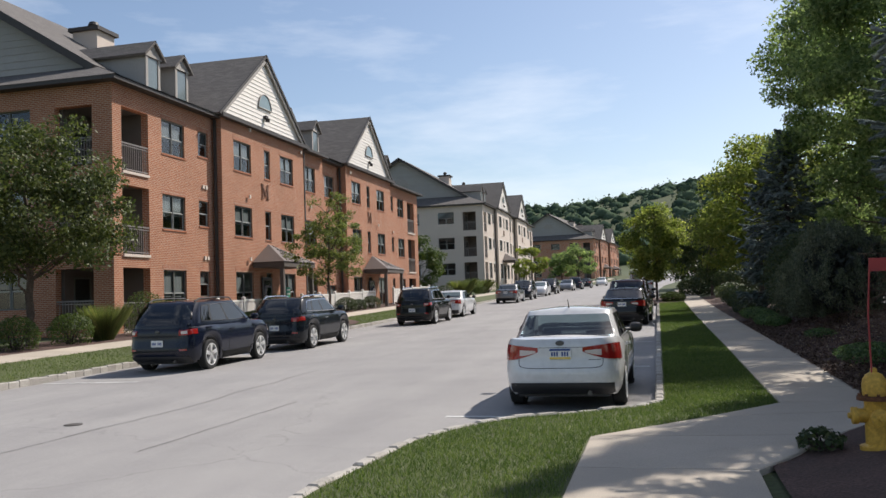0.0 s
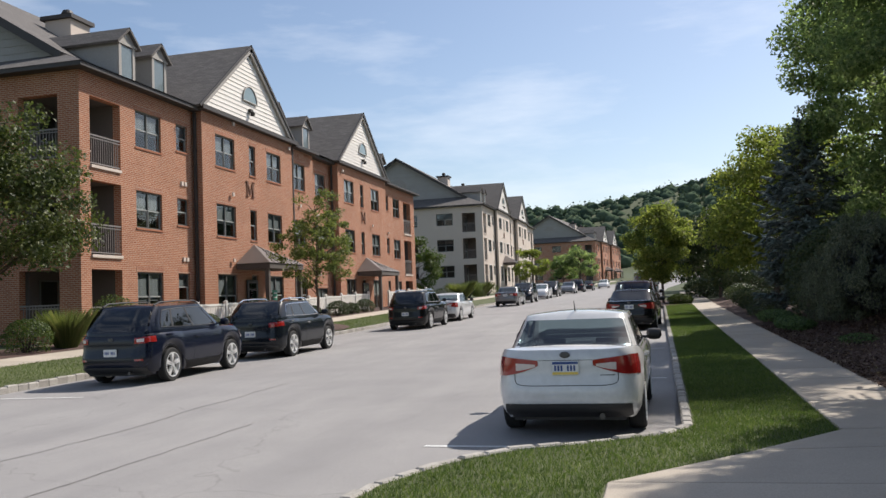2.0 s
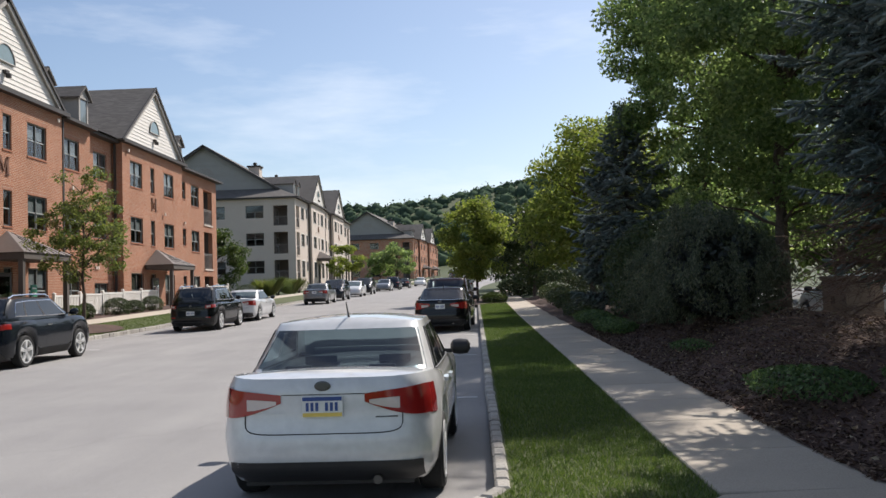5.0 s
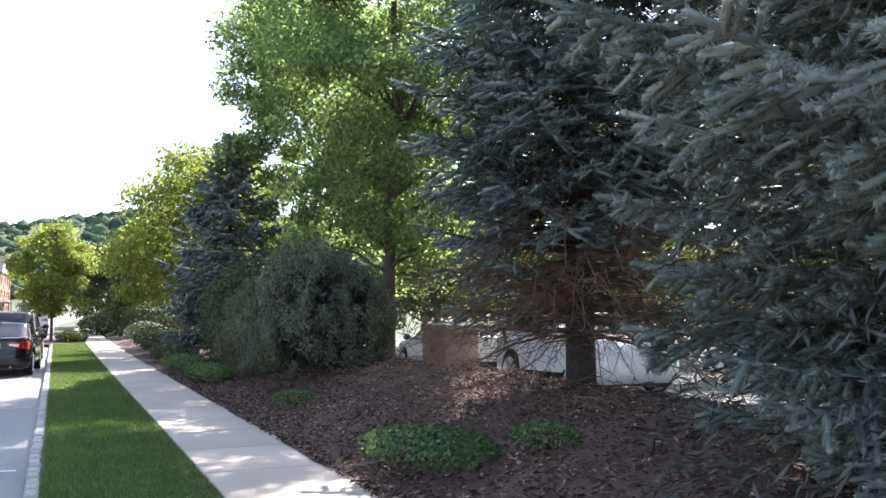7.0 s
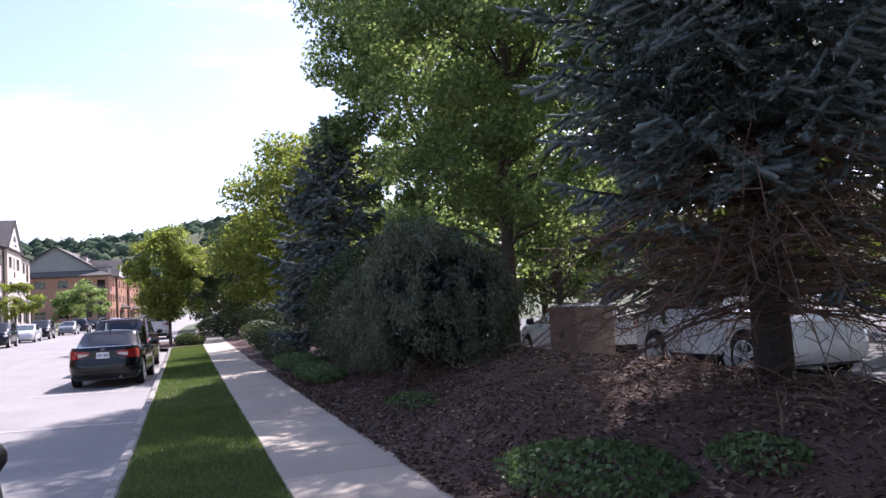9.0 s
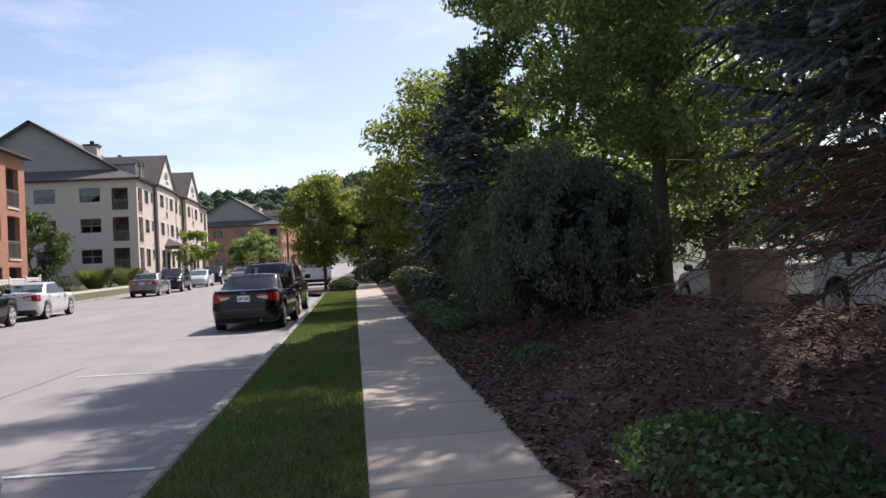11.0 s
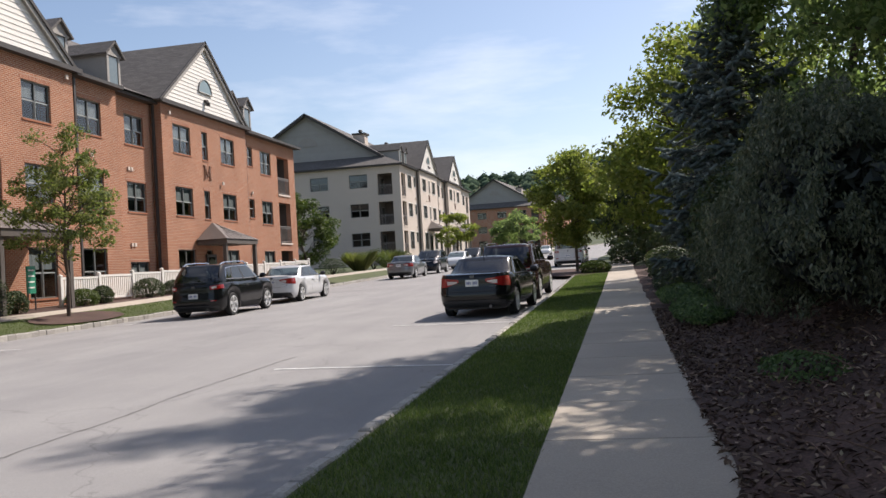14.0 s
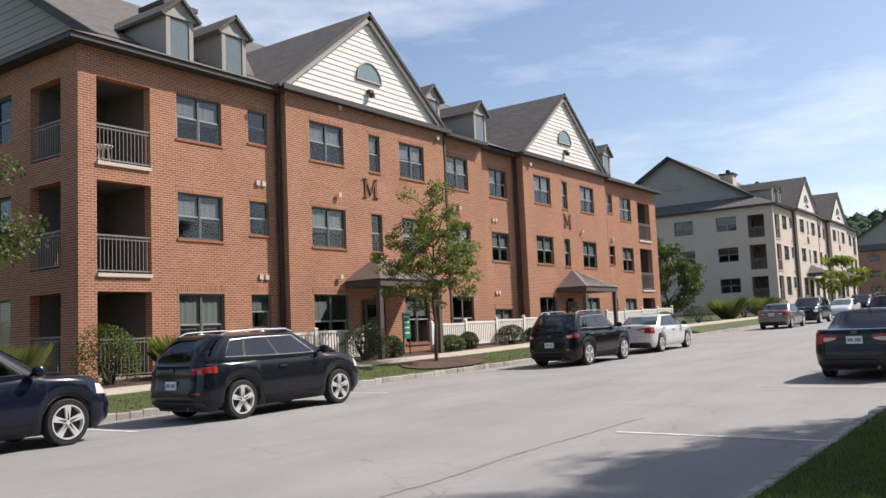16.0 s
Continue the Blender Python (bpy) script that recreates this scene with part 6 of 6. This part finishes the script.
# conifers and broadleaf trees beside the near pavement
spruce("spruce", 5.75, 10.9, 16.5, 3.3, "large blue spruce with dense tufted branches to the ground", 11, "needle", 50, 10, 34, 0.05, 0.0095, low=0.2, side_step=0.13, dense=5.2, tuft_r=0.026)
spruce("spruce", 6.4, 16.9, 12.4, 2.8, "tall dark blue spruce with a bare lower trunk over mulch", 12, "needle_mid", 38, 10, 16, 0.055, 0.0115, bare=2.1, low=0.8, dense=7.6, tuft_r=0.024, trunk_r=0.19, side_step=0.18)
spruce("spruce", 5.1, 33.5, 6.7, 2.9, "dark spruce beside the pavement", 13, "needle_mid", 18, 9, 3, 0.1, 0.03, side_step=0.25, tuft_r=0.05)
broadleaf("street_tree", 7.3, 26.0, 14.0, 3.15, 1.6, 90000, 0.125, "leaf_bright", "tall broadleaf tree with bright green leaves", 21, 0.17, 210, spread=0.28, fill=0.4)
broadleaf("street_tree", 4.9, 40.5, 8.0, 3.0, 1.2, 24000, 0.17, "leaf_yellow", "yellow-green tree leaning over the pavement", 22, 0.12, 90, spread=0.36)
broadleaf("street_tree", 7.0, 48.5, 10.0, 3.0, 1.0, 15000, 0.18, "leaf_dark", "dark green tree by the car park", 23, 0.13, 60)
broadleaf("street_tree", 7.5, 33.6, 15.5, 2.9, 1.4, 66000, 0.145, "leaf_bright", "tall green tree behind the dark spruce", 320, 0.16, 190, spread=0.29, fill=0.4)
broadleaf("street_tree", 0.3, 57.5, 6.4, 1.95, 1.5, 22000, 0.17, "leaf_yellow", "round yellow-green street tree on a mulched island", 24, 0.09, 110, spread=0.36)
broadleaf("street_tree", 5.2, 68.0, 6.5, 3.0, 1.2, 8000, 0.24, "leaf_dark", "dark green tree beyond the car park", 25, 0.12, 45)
broadleaf("street_tree", 9.5, 80.0, 8.0, 4.5, 1.2, 8000, 0.32, "leaf_dark", "dark green tree in the distance", 26, 0.15, 45)
broadleaf("street_tree", 6.0, 98.0, 8.0, 4.0, 1.2, 7000, 0.34, "leaf_maple", "green tree in the distance", 27, 0.15, 45)
broadleaf("street_tree", 12.0, 34.0, 8.5, 3.2, 1.5, 12000, 0.2, "leaf_maple", "green tree behind the car park", 28, 0.14, 55)
broadleaf("street_tree", 12.5, 14.5, 14.0, 4.2, 1.5, 16000, 0.26, "leaf_bright", "green tree behind the car park", 29, 0.15, 55)
for i, (px, py, h_, r_) in enumerate(((17, 8, 9, 4.2), (19, 18, 10, 4.6), (18, 27, 9, 4.2), (15, 42, 9, 4.4), (20, 36, 10, 4.6))):
    broadleaf("street_tree", px, py, h_, r_, 0.8, 5200, 0.42, "leaf_bright" if i % 2 else "leaf_maple", "leafy tree at the far edge of the car park", 300 + i, 0.15, 60, spread=0.4)
for i, (px, py, h_, r_) in enumerate(((3.9, 60, 5.6, 2.2), (3.4, 76, 6.0, 2.6), (4.2, 88, 6.5, 3.0))):
    broadleaf("street_tree", px, py, h_, r_, 0.7, 6000, 0.24, "leaf_dark", "dark green tree beyond the mulched island", 320 + i, 0.12, 60, spread=0.36)
# far side street trees
broadleaf("street_tree", -17.9, 22.0, 6.6, 2.9, 1.9, 26000, 0.13, "leaf_olive", "rounded maple tree at the corner of the brick block", 31, 0.13, 75)
broadleaf("street_tree", -14.35, 37.25, 5.8, 1.95, 1.5, 10500, 0.11, "leaf_young", "young slender tree with open crown by the far curb", 32, 0.07, 95, spread=0.2, fill=0.25)
broadleaf("street_tree", -20.5, 74.0, 6.2, 2.6, 0.4, 9000, 0.2, "leaf_maple", "leafy tree between the brick and cream blocks", 33, 0.11, 50)
broadleaf("street_tree", -24.5, 78.0, 7.0, 3.0, 0.6, 7000, 0.24, "leaf_dark", "dark tree between the brick and cream blocks", 34, 0.12, 45)
broadleaf("street_tree", -14.4, 103.0, 5.4, 2.1, 1.8, 5000, 0.22, "leaf_yellow", "young yellow-green tree before the cream block", 35, 0.07, 36)
broadleaf("street_tree", -12.6, 146.0, 6.4, 3.4, 1.4, 5000, 0.34, "leaf_bright", "green tree before the distant block", 36, 0.12, 40)
broadleaf("street_tree", -16.0, 152.0, 6.0, 3.2, 1.2, 4000, 0.36, "leaf_bright", "green tree before the distant block", 37, 0.12, 40)
# hedge-like shrubs beside the near pavement
shrub("weeping_shrub", 5.0, 23.4, 1.25, 1.5, 2.35, 52000, 0.063, "leaf_weep", "large dark weeping evergreen shrub beside the pavement", 41, True, ratio=0.35, lobes=60)
shrub("weeping_shrub", 4.9, 26.4, 1.2, 1.4, 2.05, 34000, 0.063, "leaf_weep", "dark weeping evergreen shrub beside the pavement", 42, True, ratio=0.35, lobes=50)
shrub("evergreen_shrub", 5.2, 30.2, 1.3, 1.4, 2.6, 12000, 0.085, "leaf_dark", "dark evergreen shrub beside the pavement", 44)
shrub("ground_cover", 3.75, 28.6, 0.45, 1.9, 0.35, 5000, 0.06, "leaf_cover", "low green ground cover at the pavement edge", 45)
shrub("ground_cover", 3.8, 32.5, 0.5, 2.2, 0.4, 4500, 0.07, "leaf_cover", "low green ground cover at the pavement edge", 46)
shrub("ground_cover", 3.95, 15.9, 0.6, 0.95, 0.34, 2600, 0.055, "leaf_cover", "leafy green ground-cover plant on the mulch", 47)
shrub("ground_cover", 4.6, 14.8, 0.3, 0.35, 0.24, 500, 0.055, "leaf_cover", "leafy green ground-cover plant on the mulch", 48)
shrub("ground_cover", 4.0, 21.4, 0.35, 0.6, 0.22, 600, 0.05, "leaf_cover", "sparse green ground cover on the mulch", 49)
for i, (px, py, a, b, h_) in enumerate(((3.9, 36.6, 0.6, 1.7, 0.5), (4.2, 40.6, 0.8, 2.0, 0.7), (4.3, 45.5, 0.9, 2.4, 0.8), (4.4, 51.5, 0.9, 2.6, 0.9))):
    shrub("ground_cover", px, py, a, b, h_, 3600, 0.085, "leaf_dark", "dark green low planting beside the pavement", 150 + i)
shrub("ground_cover", 1.8, 8.7, 0.2, 0.22, 0.22, 300, 0.06, "leaf_dark", "small green plant beside the fire hydrant", 50)
shrub("evergreen_shrub", 1.3, 55.2, 0.7, 0.7, 0.6, 2600, 0.09, "leaf_maple", "low rounded shrub on the mulched island", 51)
for i, (px, py, r, h_) in enumerate(((5.2, 57.0, 1.4, 1.7), (7.6, 55.0, 1.7, 2.0), (6.6, 62.5, 1.6, 1.9), (3.2, 65.5, 1.3, 1.4), (4.9, 71.0, 1.7, 1.8), (8.6, 66.0, 1.9, 2.2))):
    shrub("evergreen_shrub", px, py, r, r, h_, 4200, 0.13, "leaf_dark", "dark rounded shrub beyond the end of the pavement", 170 + i)
# planting before the brick block
for i, (px, py, r, h, lf) in enumerate(((-17.2, 20.6, 0.62, 0.95, "leaf_maple"), (-17.2, 22.9, 0.68, 1.0, "leaf_maple"), (-17.3, 27.2, 0.78, 1.5, "leaf_maple"), (-16.9, 36.6, 0.85, 1.25, "leaf_dark"), (-16.9, 38.1, 0.4, 0.8, "leaf_dark"), (-16.9, 32.2, 0.55, 0.75, "leaf_dark"), (-16.9, 34.4, 0.55, 0.6, "leaf_maple"), (-16.9, 41.6, 0.55, 0.65, "leaf_maple"), (-16.9, 42.9, 0.4, 0.7, "leaf_dark"), (-16.9, 46.2, 0.62, 0.85, "leaf_dark"), (-16.9, 48.2, 0.5, 0.65, "leaf_dark"), (-16.9, 50.6, 0.6, 0.8, "leaf_dark"), (-16.9, 60.0, 0.6, 0.8, "leaf_dark"), (-16.9, 64.0, 0.6, 0.9, "leaf_dark"), (-17.0, 70.0, 0.9, 1.1, "leaf_dark"), (-17.0, 80.0, 1.3, 1.5, "leaf_maple"), (-17.0, 89.0, 1.1, 1.3, "leaf_maple"))):
    shrub("foundation_shrub", px, py, r, r, h, 3200, 0.055, lf, "rounded clipped shrub in the bed along the building", 60 + i, ratio=0.7)
for i, (px, py, r, h) in enumerate(((-17.3, 24.7, 0.75, 1.25), (-17.3, 29.4, 0.8, 1.3), (-16.8, 75.5, 1.2, 1.6), (-16.8, 84.0, 1.3, 1.6))):
    tuft("ornamental_grass", px, py, r, h, 3200, "clump of tall pale green ornamental grass", 90 + i)


# lawn blades, mulch chips
def blades(name, n, fx, fy, h, material, seed, label, fz=None):
    rnd = np.random.default_rng(seed)
    ys = fy(rnd.random(n))
    xs = np.array([fx(yy, q) for yy, q in zip(ys, rnd.random(n))])
    zs = np.array([land(a, b) for a, b in zip(xs, ys)]) + 0.01
    base = np.stack([xs, ys, zs], 1)
    a = rnd.random(n) * 2 * math.pi
    w = np.stack([np.cos(a), np.sin(a), 0 * a], 1) * 0.0045
    tip = base + np.stack([rnd.normal(size=n) * 0.02, rnd.normal(size=n) * 0.02, h * rnd.uniform(0.5, 1.1, size=n)], 1)
    v = np.empty((n, 3, 3))
    v[:, 0], v[:, 1], v[:, 2] = base - w, base + w, tip
    return tagged(new(name, soup(name, v.reshape(-1, 3), np.arange(n * 3).reshape(-1, 3), material)), label, "grass", kind="stuff")


def lawn_x(y, q):
    a = curb_right(y) + 0.14
    b = 1.88 if y > 12.2 else (-0.42 if y < 9.5 else -0.42 + (y - 9.5) * 0.85)
    return a + (max(b, a + 0.05) - a) * q


blades("grass", 110000, lawn_x, lambda r: 1.5 + 24.0 * r ** 1.1, 0.05, M["blade"], 101, "short mown grass on the verge")
blades("grass", 60000, lawn_x, lambda r: 25.0 + 29.0 * r, 0.055, M["blade"], 102, "short mown grass further along the verge")
blades("grass", 50000, lambda y, q: -13.35 - 1.5 * q, lambda r: 14.0 + 42.0 * r, 0.06, M["blade"], 103, "short mown grass by the far curb")
rnd = np.random.default_rng(7)
n = 30000
cy = 9.5 + 22 * rnd.random(n) ** 1.3
cx = 3.06 + 4.1 * rnd.random(n) ** 1.2
cx = np.where(cy < 12.4, np.maximum(cx, 3.3 + (cy - 12.2) * 0.1), cx)
P = np.stack([cx, cy, np.array([land(a, b) + (0.058 if a < 3.32 else 0.03) for a, b in zip(cx, cy)])], 1)
tagged(new("mulch_chips", leaf_soup("mulch_chips", P, 0.075, 0.3, M["chips"], rnd, np.tile([0, 0, 1.0], (n, 1)), 1.2)), "loose bark chips and dry needles on the bed", "mulch", kind="stuff")

rnd = np.random.default_rng(17)
bm = bmesh.new()
for i in range(420):
    a, b = 5.3 + rnd.normal() * 0.85, 17.6 + rnd.normal() * 2.4
    if not 3.4 < a < 7.4:
        continue
    w, ln, z = rnd.random() * math.pi, rnd.uniform(0.12, 0.6), land(a, b) + 0.05
    d = Vector((math.cos(w), math.sin(w), rnd.uniform(-0.05, 0.3)))
    p0 = Vector((a, b, z))
    tube(bm, [p0, p0 + d * ln * 0.5 + Vector((0, 0, 0.03)), p0 + d * ln], [0.006, 0.005, 0.002], 4, False)
tagged(part("fallen_twigs", bm, M["twig"]), "dry brown fallen twigs on the mulch under the spruce", "twigs", kind="stuff")
n = 1500
cx, cy = 3.3 + 3.6 * rnd.random(n), 11.5 + 12 * rnd.random(n)
P = np.stack([cx, cy, np.array([land(a, b) for a, b in zip(cx, cy)]) + 0.045], 1)
tagged(new("leaf_litter", leaf_soup("leaf_litter", P, 0.055, 0.6, M["litter"], rnd, np.tile([0, 0, 1.0], (n, 1)), 1.0)), "scattered pale dry leaves on the mulch", "leaf litter", kind="stuff")

# wooded hill
rnd = np.random.default_rng(9)
hv, hf, base_n = [], [], 0
ico = bmesh.new()
bmesh.ops.create_icosphere(ico, subdivisions=1, radius=1)
iv, jf = np.array([v.co[:] for v in ico.verts]), np.array([[v.index for v in f.verts] for f in ico.faces])
ico.free()
for i in range(3600):
    y = 330 + 330 * rnd.random()
    x = -260 + 520 * rnd.random()
    r = rnd.uniform(2.4, 4.6)
    c = np.array([x + bend(min(y, 400)) * 0.3, y, rise(y) + hill(x, y) + r * 0.5])
    v = iv * (1 + 0.35 * rnd.normal(size=(len(iv), 1)) * 0.6) * np.array([r, r, r * 0.95]) + c
    hv.append(v)
    hf.append(jf + base_n)
    base_n += len(iv)
tagged(new("hill_wood", soup("hill_wood", np.concatenate(hv), np.concatenate(hf), M["hazy_hill_leaf"])), "dense green woodland covering the distant hill", "woodland", kind="stuff")
n = 45000
src = np.concatenate(hv)
P = src[rnd.integers(0, len(src), n)] + rnd.normal(size=(n, 3)) * 1.1
tagged(new("hill_leaves", leaf_soup("hill_leaves", P, 1.7, 0.75, M["hazy_hill_leaf"], rnd, np.tile([0, 0, 1.0], (n, 1)), 0.5)), "leafy tree tops on the distant hill", "woodland", kind="stuff")


# ---- small things ----
def fence(name, x, y0, y1, label):
    root = thing(name, (x, y0, 0), label, "fence")
    k = max(1, round((y1 - y0) / 2.4))
    step = (y1 - y0) / k
    for i in range(k + 1):
        z = land(x, y0 + i * step)
        bm = bmesh.new()
        box(bm, -0.06, 0.06, -0.06, 0.06, -0.1, 1.12)
        lathe(bm, [(0.1, 1.12), (0.1, 1.15), (0.02, 1.2)], 4, Matrix.Rotation(math.pi / 4, 4, "Z"))
        p = part("post", bm, M["white"], root)
        p.location = (0, i * step, z)
        if i < k:
            z2 = land(x, y0 + i * step + step / 2)
            bm = bmesh.new()
            box(bm, -0.03, 0.03, 0.061, step - 0.061, 0.98, 1.06)
            box(bm, -0.03, 0.03, 0.061, step - 0.061, 0.12, 0.2)
            r = part("rail", bm, M["white"], root)
            r.location = (0, i * step, z2)
            m = int(step / 0.13)
            for j in range(1, m):
                piece("slat", SLAT, r, 0, step * j / m, 0)


bm = bmesh.new()
box(bm, -0.012, 0.012, -0.042, 0.042, 0.2, 0.98)
SLAT = mesh_of("slat", bm, M["white"])
fence("picket_fence", -17.45, 30.2, 37.1, "white vinyl slat fence before the brick building")
fence("picket_fence", -17.45, 41.2, 52.9, "white vinyl slat fence between the entrances")
fence("picket_fence", -17.45, 57.0, 66.5, "white vinyl slat fence at the end of the brick building")

bt = thing("balcony_table", (-19.45, 28.35, 6.722), "white plastic balcony table behind the railing", "table")
bm = bmesh.new()
lathe(bm, [(0.3, 0.6), (0.34, 0.61), (0.34, 0.635), (0.3, 0.645)], 20)
part("tabletop", bm, M["white"], bt)
for i in range(4):
    a = math.pi / 4 + math.pi / 2 * i
    bm = bmesh.new()
    tube(bm, [(0.27 * math.cos(a), 0.27 * math.sin(a), 0.0), (0.2 * math.cos(a), 0.2 * math.sin(a), 0.602)], 0.022, 6)
    part("leg", bm, M["white"], bt)
bc = thing("balcony_chair", (-19.5, 27.75, 6.722), "white plastic chair on the top balcony", "chair")
bm = bmesh.new()
box(bm, -0.22, 0.22, -0.22, 0.22, 0.4, 0.435)
part("seat", bm, M["white"], bc)
bm = bmesh.new()
prism(bm, [(-0.22, -0.2, 0.437), (0.22, -0.2, 0.437), (0.2, -0.28, 0.85), (-0.2, -0.28, 0.85)], (0, -0.03, 0))
part("backrest", bm, M["white"], bc)
for sx in (-0.19, 0.19):
    for sy in (-0.19, 0.19):
        bm = bmesh.new()
        tube(bm, [(sx * 1.1, sy * 1.1, 0.0), (sx, sy, 0.402)], 0.02, 6)
        part("leg", bm, M["white"], bc)

hy = thing("fire_hydrant", (2.25, 8.55, land(2.25, 8.55)), "yellow fire hydrant with rusty flange and marker rod", "fire hydrant")
bm = bmesh.new()
lathe(bm, [(0.15, -0.02), (0.15, 0.03), (0.1, 0.05), (0.095, 0.42), (0.1, 0.44)], 20)
part("barrel", bm, M["hydrant"], hy, smooth=True)
bm = bmesh.new()
lathe(bm, [(0.155, 0.44), (0.155, 0.475), (0.11, 0.48)], 20)
for i in range(8):
    a = math.pi * i / 4
    lathe(bm, [(0.015, 0.475), (0.015, 0.5), (0.008, 0.5)], 6, Matrix.Translation((0.13 * math.cos(a), 0.13 * math.sin(a), 0)))
part("flange", bm, M["rust"], hy)
bm = bmesh.new()
lathe(bm, [(0.105, 0.48), (0.108, 0.56), (0.1, 0.62), (0.07, 0.67), (0.03, 0.69), (0.03, 0.72), (0.015, 0.73)], 20)
part("bonnet", bm, M["hydrant"], hy, smooth=True)
for ang in (180, 90, 270):
    bm = bmesh.new()
    lathe(bm, [(0.065, 0.06), (0.065, 0.15), (0.078, 0.155), (0.078, 0.2), (0.03, 0.21), (0.025, 0.235)], 14, Matrix.Translation((0, 0, 0.3)) @ Matrix.Rotation(radians(ang), 4, "Z") @ Matrix.Rotation(math.pi / 2, 4, "Y"))
    part("outlet", bm, M["hydrant"], hy, smooth=True)
bm = bmesh.new()
tube(bm, [(-0.02, -0.02, 0.6), (-0.02, -0.02, 1.2), (0.02, -0.02, 1.72)], 0.008, 6)
rod = part("marker_rod", bm, M["flag_red"], hy)
bm = bmesh.new()
box(bm, 0.02, 0.16, -0.026, -0.022, 1.6, 1.72)
part("marker_flag", bm, M["flag_red"], rod)

ub = thing("utility_cabinet", (9.0, 26.4, rise(26.4) + 0.3), "tan metal utility cabinet at the edge of the car park", "cabinet")
bm = bmesh.new()
box(bm, -0.5, 0.5, -0.75, 0.75, -0.06, 0.1)
part("plinth", bm, M["concrete"], ub)
bm = bmesh.new()
box(bm, -0.42, 0.42, -0.66, 0.66, 0.102, 1.1)
part("body", bm, M["tan_metal"], ub)
bm = bmesh.new()
prism(bm, [(-0.46, -0.7, 1.1), (0.46, -0.7, 1.1), (0.46, -0.7, 1.16), (-0.46, -0.7, 1.2)], (0, 1.4, 0))
part("lid", bm, M["tan_metal"], ub)
for yy in (-0.32, 0.32):
    bm = bmesh.new()
    box(bm, -0.436, -0.422, yy - 0.3, yy + 0.3, 0.16, 1.04)
    dr = part("door", bm, M["tan_metal"], ub)
    bm = bmesh.new()
    box(bm, -0.46, -0.438, yy * 0.2 - 0.015, yy * 0.2 + 0.015, 0.55, 0.7)
    part("handle", bm, M["iron"], dr)

sg = thing("sign_board", (-17.55, 39.75, land(-17.55, 39.75)), "green notice board beside the entrance", "sign")
bm = bmesh.new()
box(bm, -0.02, 0.02, -0.22, 0.22, 0.6, 1.55)
part("panel", bm, M["green_sign"], sg)
bm = bmesh.new()
for i in range(4):
    box(bm, 0.022, 0.026, -0.16, 0.16, 1.38 - i * 0.2, 1.43 - i * 0.2)
part("text_bars", bm, M["white"], sg)
for yy in (-0.19, 0.19):
    bm = bmesh.new()
    box(bm, -0.02, 0.02, yy - 0.02, yy + 0.02, -0.05, 0.598)
    part("leg", bm, M["trim_dark"], sg)

st = thing("marker_stub", (4.95, 15.0, land(4.95, 15.0)), "short pale cut plant stub in the mulch", "stub")
bm = bmesh.new()
tube(bm, [(0, 0, -0.05), (0.01, 0, 0.2), (-0.02, 0, 0.34)], [0.014, 0.012, 0.006], 6)
tube(bm, [(0.01, 0, 0.2), (0.07, 0.02, 0.31)], [0.008, 0.004], 5)
part("stem", bm, M["twig"], st)

isl = sheet("island_bed", lambda y: span(CURB_R - 2.4 * min(1, max(0, (y - 52.5) / 2)), 1.87, 6), span(52.5, 62, 12), lambda x, y: rise(y) + 0.14, M["mulch"], "mulched island that juts into the street")
